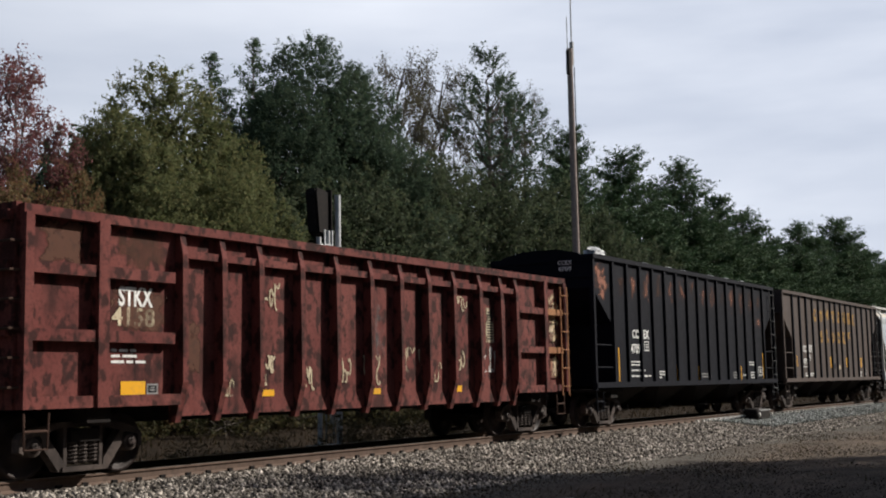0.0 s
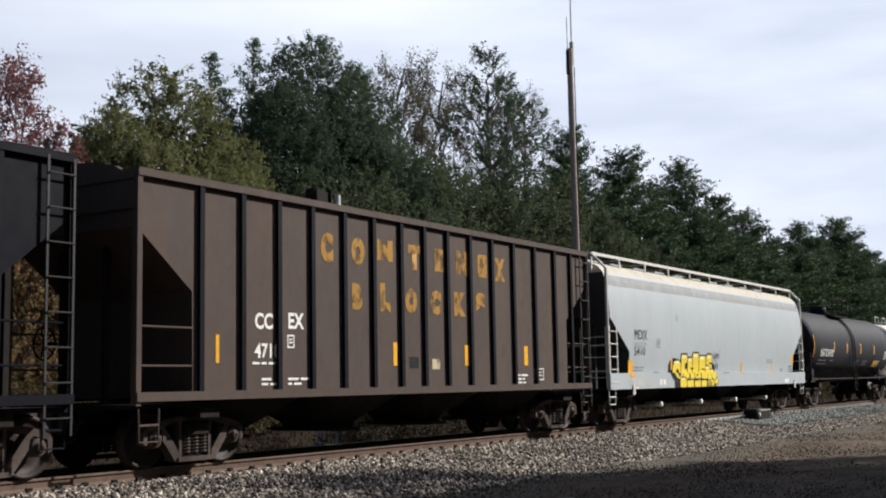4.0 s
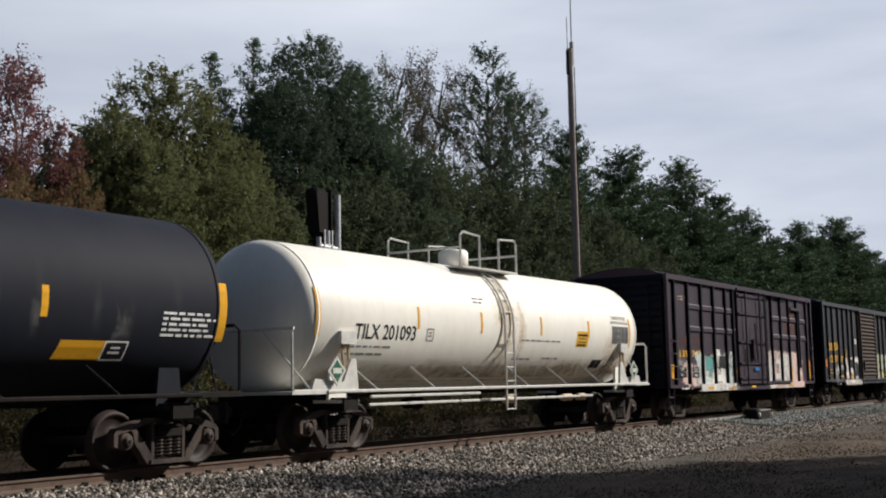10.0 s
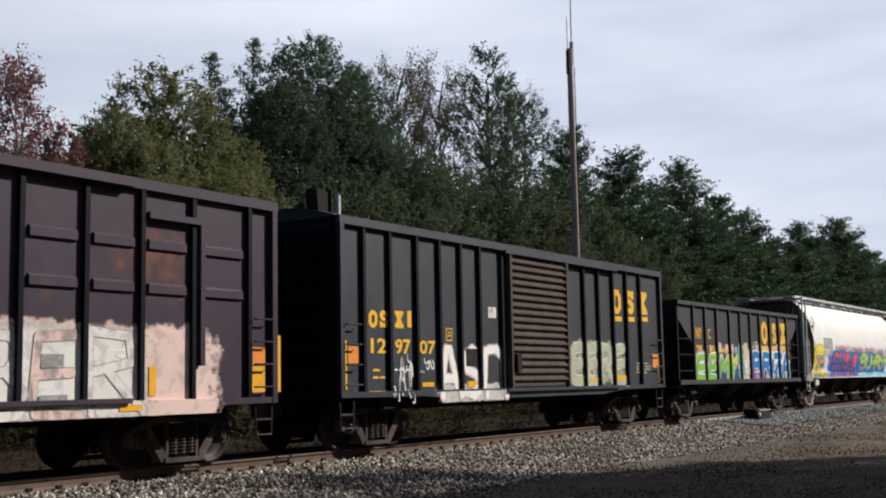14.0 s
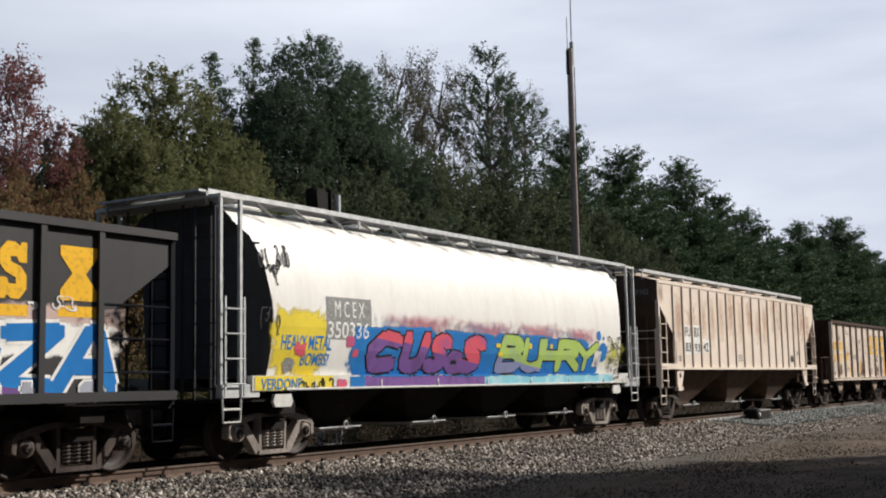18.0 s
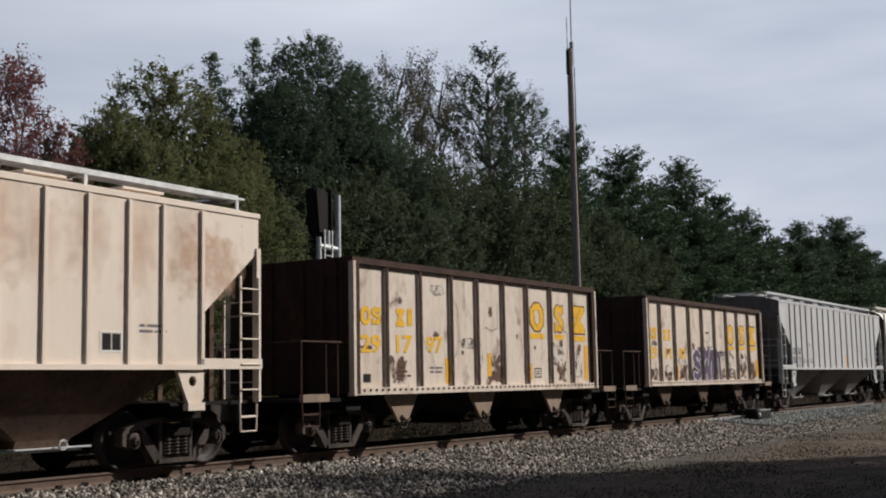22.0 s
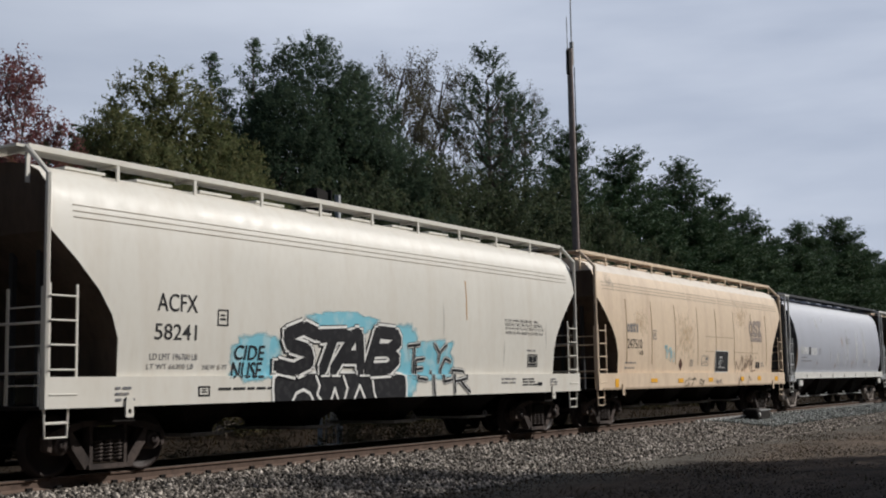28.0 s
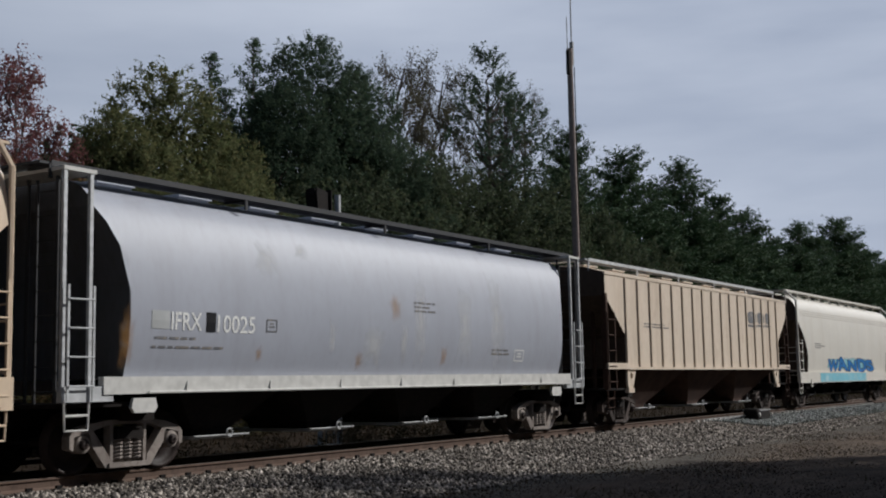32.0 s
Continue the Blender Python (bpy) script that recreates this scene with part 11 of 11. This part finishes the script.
def louvred_door():
    """The sliding door of the black boxcar, with its close level ribs."""
    x0, x1, y = 7.0 - B2_MID, 10.0 - B2_MID, -1.5
    door = part("sliding_door", B((x0, x1, y - 0.07, y + 0.02, 1.15, 4.2)), DOOR_RUST, B2, "rusty louvred sliding door")
    for k in range(17):
        bm = bmesh.new()
        z = 1.25 + 0.172 * k
        prism(bm, [(y - 0.07, z), (y - 0.13, z + 0.04), (y - 0.13, z + 0.08), (y - 0.07, z + 0.12)], x0 + 0.1, x1 - 0.1, "x")
        part("door_louvre", bm, DOOR_RUST, door)
    for x in (x0, x1 - 0.09):
        part("door_edge", B((x, x + 0.09, y - 0.14, y - 0.07, 1.12, 4.22)), DOOR_RUST, door)
    for z in (4.22, 1.04):
        part("door_track", B((x0 - 0.2, x1 + 3.0, y - 0.15, y - 0.05, z, z + 0.07)), BLUE_BLACK, B2, "door guide rail")
    part("door_latch", B((x0 + 0.15, x0 + 0.35, y - 0.2, y - 0.1, 1.5, 1.9)), BLACK_IRON, door, "cast door latch")


plug_door()
louvred_door()


def hopper_ends():
    """Posts, rails and ladders on the ends of the black hopper."""
    for e in (-1, 1):
        x = e * NY_HALF
        for s in (-1, 1):
            part("corner_post", B((min(x, x - e * 0.09), max(x, x - e * 0.09), s * 1.48 - 0.05, s * 1.48 + 0.05, 1.0, 3.6)), HOPPER_BLACK, NY)
            for z in (1.5, 2.0, 2.5):
                part("grab_iron", bars(0.018, [(x, s * 1.5, z), (x - e * 1.4, s * 1.5, z)]), HOPPER_BLACK, NY)
        end_ladder(NY, x + e * 0.03, -1.42, -0.97, 1.05, 3.5, 7, HOPPER_BLACK)
        part("brake_reservoir", bars(0.18, [(x - e * 0.95, -0.9, 1.3), (x - e * 0.95, 0.3, 1.3)], n=14), BLACK_IRON, NY, "round air reservoir")
        sill_step(NY, min(x, x - e * 0.45), 0.45, HOPPER_BLACK)


hopper_ends()


def rounded_seams(car, half, coat, xs):
    for x in xs:
        bm = bmesh.new()
        pts = [z for z, _ in CF_PROF if 1.5 < z < 3.6]
        prism(bm, [(-side_at(CF_PROF, z) + 0.01, z) for z in pts] + [(-side_at(CF_PROF, z) - 0.008, z) for z in pts[::-1]], x - 0.012, x + 0.012, "x")
        part("weld_seam", bm, coat, car, "upright weld seam")


SEAM_STAIN = worn("seam_stain", (0.36, 0.25, 0.15), (0.5, 0.4, 0.28), 0.6, 4)
rounded_seams(CS, CS_HALF, SEAM_STAIN, [u - CS_MID for u in (134.6, 136.4, 138.25, 140.15, 141.85, 143.65, 145.55, 147.2)])


def utility_pole():
    pole = tagged(new("utility_pole"), "tall weathered wooden pole carrying whip antennas", "utility pole")
    pole.location = (46.3, 7.5, ground_height(46, 7.5))
    h = 16.3
    bm = bmesh.new()
    tube(bm, [(0, 0, -0.3), (0.02, 0, h * 0.5), (-0.02, 0, h)], 0.19, 12, 0.13)
    part("pole_shaft", bm, POLE_WOOD, pole, "round brown wooden shaft")
    part("antenna_panel", B((-0.26, -0.14, -0.09, 0.06, h - 1.2, h - 0.1)), BLACK_IRON, pole, "dark box antenna")
    part("antenna_panel", B((0.13, 0.24, -0.09, 0.06, h - 0.7, h + 0.35)), GREY_STEEL, pole, "grey box antenna")
    part("whip_antenna", bars(0.03, [(0.2, 0, h), (0.22, 0, h + 2.2), (0.22, 0, h + 4.2)]), GREY_STEEL, pole, "tall thin whip antenna")
    part("whip_antenna", bars(0.018, [(-0.2, 0, h - 0.2), (-0.22, 0, h + 1.4)]), GREY_STEEL, pole, "thin whip antenna")
    for z in (h - 0.3, h - 0.9):
        part("antenna_bracket", B((-0.24, 0.22, -0.03, 0.03, z, z + 0.05)), BLACK_IRON, pole)
    part("pole_cable", bars(0.022, [(0.14, -0.14, 0.4), (0.15, -0.13, h - 0.8)]), BLACK_IRON, pole, "black cable down the pole")


def signal_mast():
    """Railway signal turned along the line: black hooded head and backboard on galvanised masts with a ladder."""
    mast = tagged(new("railway_signal"), "railway signal with a black hooded head on silver masts", "railway signal")
    mast.location = (25.9, 5.0, ground_height(26, 5))
    bm = bmesh.new()
    tube(bm, [(0.22, 0, 0), (0.22, 0, 6.98)], 0.085, 14)
    part("signal_post", bm, GALV, mast, "silver steel post")
    bm = bmesh.new()
    tube(bm, [(-0.5, 0.1, 0), (-0.5, 0.1, 5.75)], 0.07, 12)
    part("signal_post", bm, GALV, mast, "second silver post")
    part("cross_arm", bars(0.075, [(-0.5, 0.1, 5.5), (0.22, 0, 5.45)], n=10), GALV, mast)
    part("cross_arm", bars(0.06, [(-0.16, 0.05, 5.45), (-0.16, 0.05, 5.95)], n=10), GALV, mast)
    bm = bmesh.new()
    prism(bm, [(-0.55, 5.86), (-0.06, 5.74), (0.0, 5.9), (-0.1, 7.06), (-0.62, 7.12), (-0.68, 7.0)], 0.06, 0.46)
    bmesh.ops.bevel(bm, geom=bm.edges[:], offset=0.05, segments=2, affect="EDGES")
    part("signal_head", bm, BLACK_IRON, mast, "black signal head")
    part("backboard", B((-0.06, -0.02, 0.0, 0.6, 5.66, 7.1)), BLACK_IRON, mast, "flat black backboard")
    ld = part("ladder", B((-0.75, -0.71, -0.3, -0.27, 0.2, 5.9), (-0.42, -0.38, -0.3, -0.27, 0.2, 5.9)), GALV, mast, "narrow silver ladder")
    me = mesh_of("rung", bars(0.016, [(-0.73, -0.285, 0), (-0.4, -0.285, 0)]), GALV)
    for k in range(18):
        part("rung", me, None, ld).location = (0, 0, 0.4 + 0.3 * k)
    part("number_plate", B((-0.62, -0.3, -0.36, -0.33, 1.35, 1.58)), WHITE_STEEL, mast, "blank white plate")
    part("number_plate", B((-0.62, -0.3, -0.36, -0.33, 0.72, 1.2)), WHITE_STEEL, mast, "blank white plate")
    part("base_block", B((-0.75, 0.5, -0.4, 0.4, -0.25, 0.12)), plain("concrete", (0.32, 0.31, 0.29), 0.9), mast, "concrete footing")


def relay_case():
    case = tagged(new("lubricator"), "dark rail lubricator box with a round drum beside the rail", "track equipment")
    case.location = (41.0, -1.85, ground_height(41, -1.85))
    bm = B((-0.55, 0.55, -0.28, 0.3, 0.0, 0.34))
    bmesh.ops.bevel(bm, geom=bm.edges[:], offset=0.03, segments=1, affect="EDGES")
    part("case", bm, BLACK_IRON, case, "low black steel case")
    bm = bmesh.new()
    spin(bm, [(0, -0.24), (0.19, -0.24), (0.21, -0.2), (0.21, 0.2), (0.19, 0.24), (0, 0.24)], 20)
    part("drum", bm, BLACK_IRON, case, "round black drum").location = (-0.75, -0.05, 0.22)
    bm = bmesh.new()
    spin(bm, [(0, -0.02), (0.07, -0.02), (0.07, 0.02), (0, 0.02)], 14)
    part("drum_cap", bm, WHITE_STEEL, case, "white cap").location = (-0.75, -0.31, 0.22)
    part("feed_pipe", bars(0.03, [(0.5, 0.1, 0.36), (1.0, 0.5, 0.2), (1.9, 0.75, 0.05)], [(-0.9, 0.1, 0.2), (-1.9, 0.7, 0.05)]), GREY_STEEL, case, "bent feed pipe")
    part("lid", B((-0.6, 0.6, -0.3, 0.33, 0.34, 0.38)), GREY_STEEL, case, "grey steel lid")
    part("feed_bar", B((-2.6, 2.6, 0.92, 0.98, 0.08, 0.14)), GREY_STEEL, case, "grey bar along the rail")


def chalk_marks():
    """Pale blocks that stand along the foot of the rail."""
    bm = B((-0.06, 0.06, -0.05, 0.05, 0.0, 0.09))
    me = mesh_of("rail_clip", bm, WHITE_STEEL)
    clip = tagged(new("rail_clip", me), "pale rail clip at the foot of the rail", "rail clip", "clips along the rail")
    clip.location = (37.6, -0.92, -0.18)
    for k in range(1, 46):
        x = 37.6 + 0.52 * k if k < 9 else 43.5 + 0.52 * (k - 9)
        copy_thing(clip, pose(x, -0.92, -0.18))


def stick():
    ob = new("metal_rod", mesh_of("metal_rod", bars(0.018, [(-0.55, 0.2, 0.0), (0.0, 0.0, 0.02), (0.55, -0.22, 0.0)]), WHITE_STEEL))
    tagged(ob, "thin pale metal rod lying on dirt", "rod")
    ob.location = (15.2, -6.95, ground_height(15, -7) + 0.03)


utility_pole()
signal_mast()
relay_case()
chalk_marks()
stick()

# numbers on the leading end of the first coal hopper
for text, z, w in (("CCEX", 4.36, 0.42), ("4709", 4.19, 0.40)):
    bm = fit_box(glyphs(text, 0.02), 0, z, w, 0.12)
    for v in bm.verts:
        v.co = (-7.88 - 0.058, -0.55 - v.co.x, v.co.z)
    part("lettering", bm, WHITE_MARK, CC1)

bm = fit_box(glyphs("839342", 0.02), 0, 3.78, 0.62, 0.17)
for v in bm.verts:
    v.co = (-FU_HALF + 0.022, -0.62 - v.co.x, v.co.z)
part("lettering", bm, GREY_MARK, FU)

# long drip stains on the black tank; tan grime and painted low shading on the white tank
dice = random.Random(77)
for k in range(16):
    blob(NA, -6.4 + 0.82 * k + dice.uniform(-0.2, 0.2), dice.uniform(1.7, 2.0), dice.uniform(0.1, 0.3), dice.uniform(0.8, 1.5), GREY_MARK, NA_PROF, 700 + k, rough=0.4, soft=1.1, spatter=0.5, amount=dice.uniform(0.06, 0.16))
for x, z, w, h, a in ((-0.9, 2.3, 1.5, 1.5, 0.4), (0.3, 1.5, 0.5, 2.0, 0.5), (-0.6, 1.45, 0.25, 1.9, 0.5), (1.8, 1.35, 3.4, 0.5, 0.4), (-4.0, 1.35, 3.0, 0.45, 0.35), (5.2, 1.5, 1.0, 1.2, 0.4)):
    blob(TI, x, z, w, h, TAN_STAIN_AND_GLOW, TI_PROF, int(740 + x * 3), rough=0.35, soft=1.1, spatter=0.7, amount=a)

# stains and scrapes along the ribbed and the scuffed cars
PINK_STAIN = worn("orange_rust_wash", (0.58, 0.38, 0.265), (0.62, 0.47, 0.37), 0.7, 2)
FOLD_LINE = worn("fold_line_grime", (0.29, 0.25, 0.20), (0.42, 0.37, 0.31), 0.5, 5)
for car, half in ((AC, AC_HALF), (CS, CS_HALF), (TL, TL_HALF)):
    for z in (3.72, 3.81, 3.90):
        patch(car, -half + 0.5, z, 2 * half - 1.0, 0.014, FOLD_LINE, CF_SIDE, "roof_fold")
dice = random.Random(31)
for k in range(15):
    blob(FU, -7.0 + 0.94 * k + dice.uniform(-0.1, 0.1), dice.uniform(2.2, 2.7), dice.uniform(0.7, 1.1), dice.uniform(1.4, 1.9), PINK_STAIN, RIB_PROF, 200 + k, rough=0.3, soft=1.0, spatter=0.5, amount=dice.uniform(0.35, 0.6))
blob(FU, 6.2, 2.5, 1.9, 1.5, PINK_STAIN, RIB_PROF, 240, rough=0.3, soft=0.9, spatter=0.9, amount=0.6)
for car, first in ((W1, -5.0), (W2, -5.0)):
    for k in range(9):
        x = first + 1.16 * k + dice.uniform(-0.2, 0.2)
        if car is W2 or k % 3 == 1:
            blob(car, x, 1.16, dice.uniform(0.5, 0.95), dice.uniform(0.3, 0.8), RUST_BROWN, WORK_WALL, 300 + k, rough=0.6, soft=0.5, spatter=1.8, lift=0.004, amount=0.75)
        blob(car, x + 0.2, dice.uniform(1.8, 3.0), dice.uniform(0.1, 0.5), dice.uniform(0.08, 0.3), RUST_BROWN, WORK_WALL, 320 + k, rough=0.6, soft=0.5, spatter=1.8, lift=0.004, amount=0.7)
        thin_lines(car, x - 0.3, 1.5, 0.9, 1.8, RUST_BROWN, WORK_WALL, 340 + k, 1, 0.006)


def crumpled(x, z, ln, high, seed):
    """A scrap of pale sheeting lying on the rim of the coal hopper."""
    bm = bmesh.new()
    bmesh.ops.create_icosphere(bm, subdivisions=3, radius=1.0)
    for v in bm.verts:
        k = 1 + 0.45 * noise.noise(v.co * 2.5 + Vector((seed, 0, 0)))
        v.co = (x + v.co.x * ln / 2 * k, -1.25 + v.co.y * 0.25 * k, z + max(-0.05, v.co.z) * high * k)
    part("sheet_scrap", bm, SCRAP, CC1, "crumpled pale sheeting on the rim")


SCRAP = plain("pale_sheeting", (0.55, 0.56, 0.58), 0.5, vary=0.5, scale=9.0)
crumpled(-7.1, 4.65, 0.85, 0.2, 3)
for k, x in enumerate((-3.9, -2.2, -0.9, 1.6, 3.1, 4.7)):
    crumpled(x, 4.62, 0.3 + 0.1 * (k % 3), 0.07, 10 + k)


# ---------------------------------------------------------------- what moves
def motions():
    for car, middle in CARS:
        walk(car, [(t, pose(middle - run(t), 0, 0)) for t in range(33)])
    times = [k / 15 for k in range(481)]
    for w, x in WHEELSETS:
        walk(w, [(t, pose(x, 0, WHEEL_R, 0, -math.degrees(run(t) / WHEEL_R), 0)) for t in times])


motions()
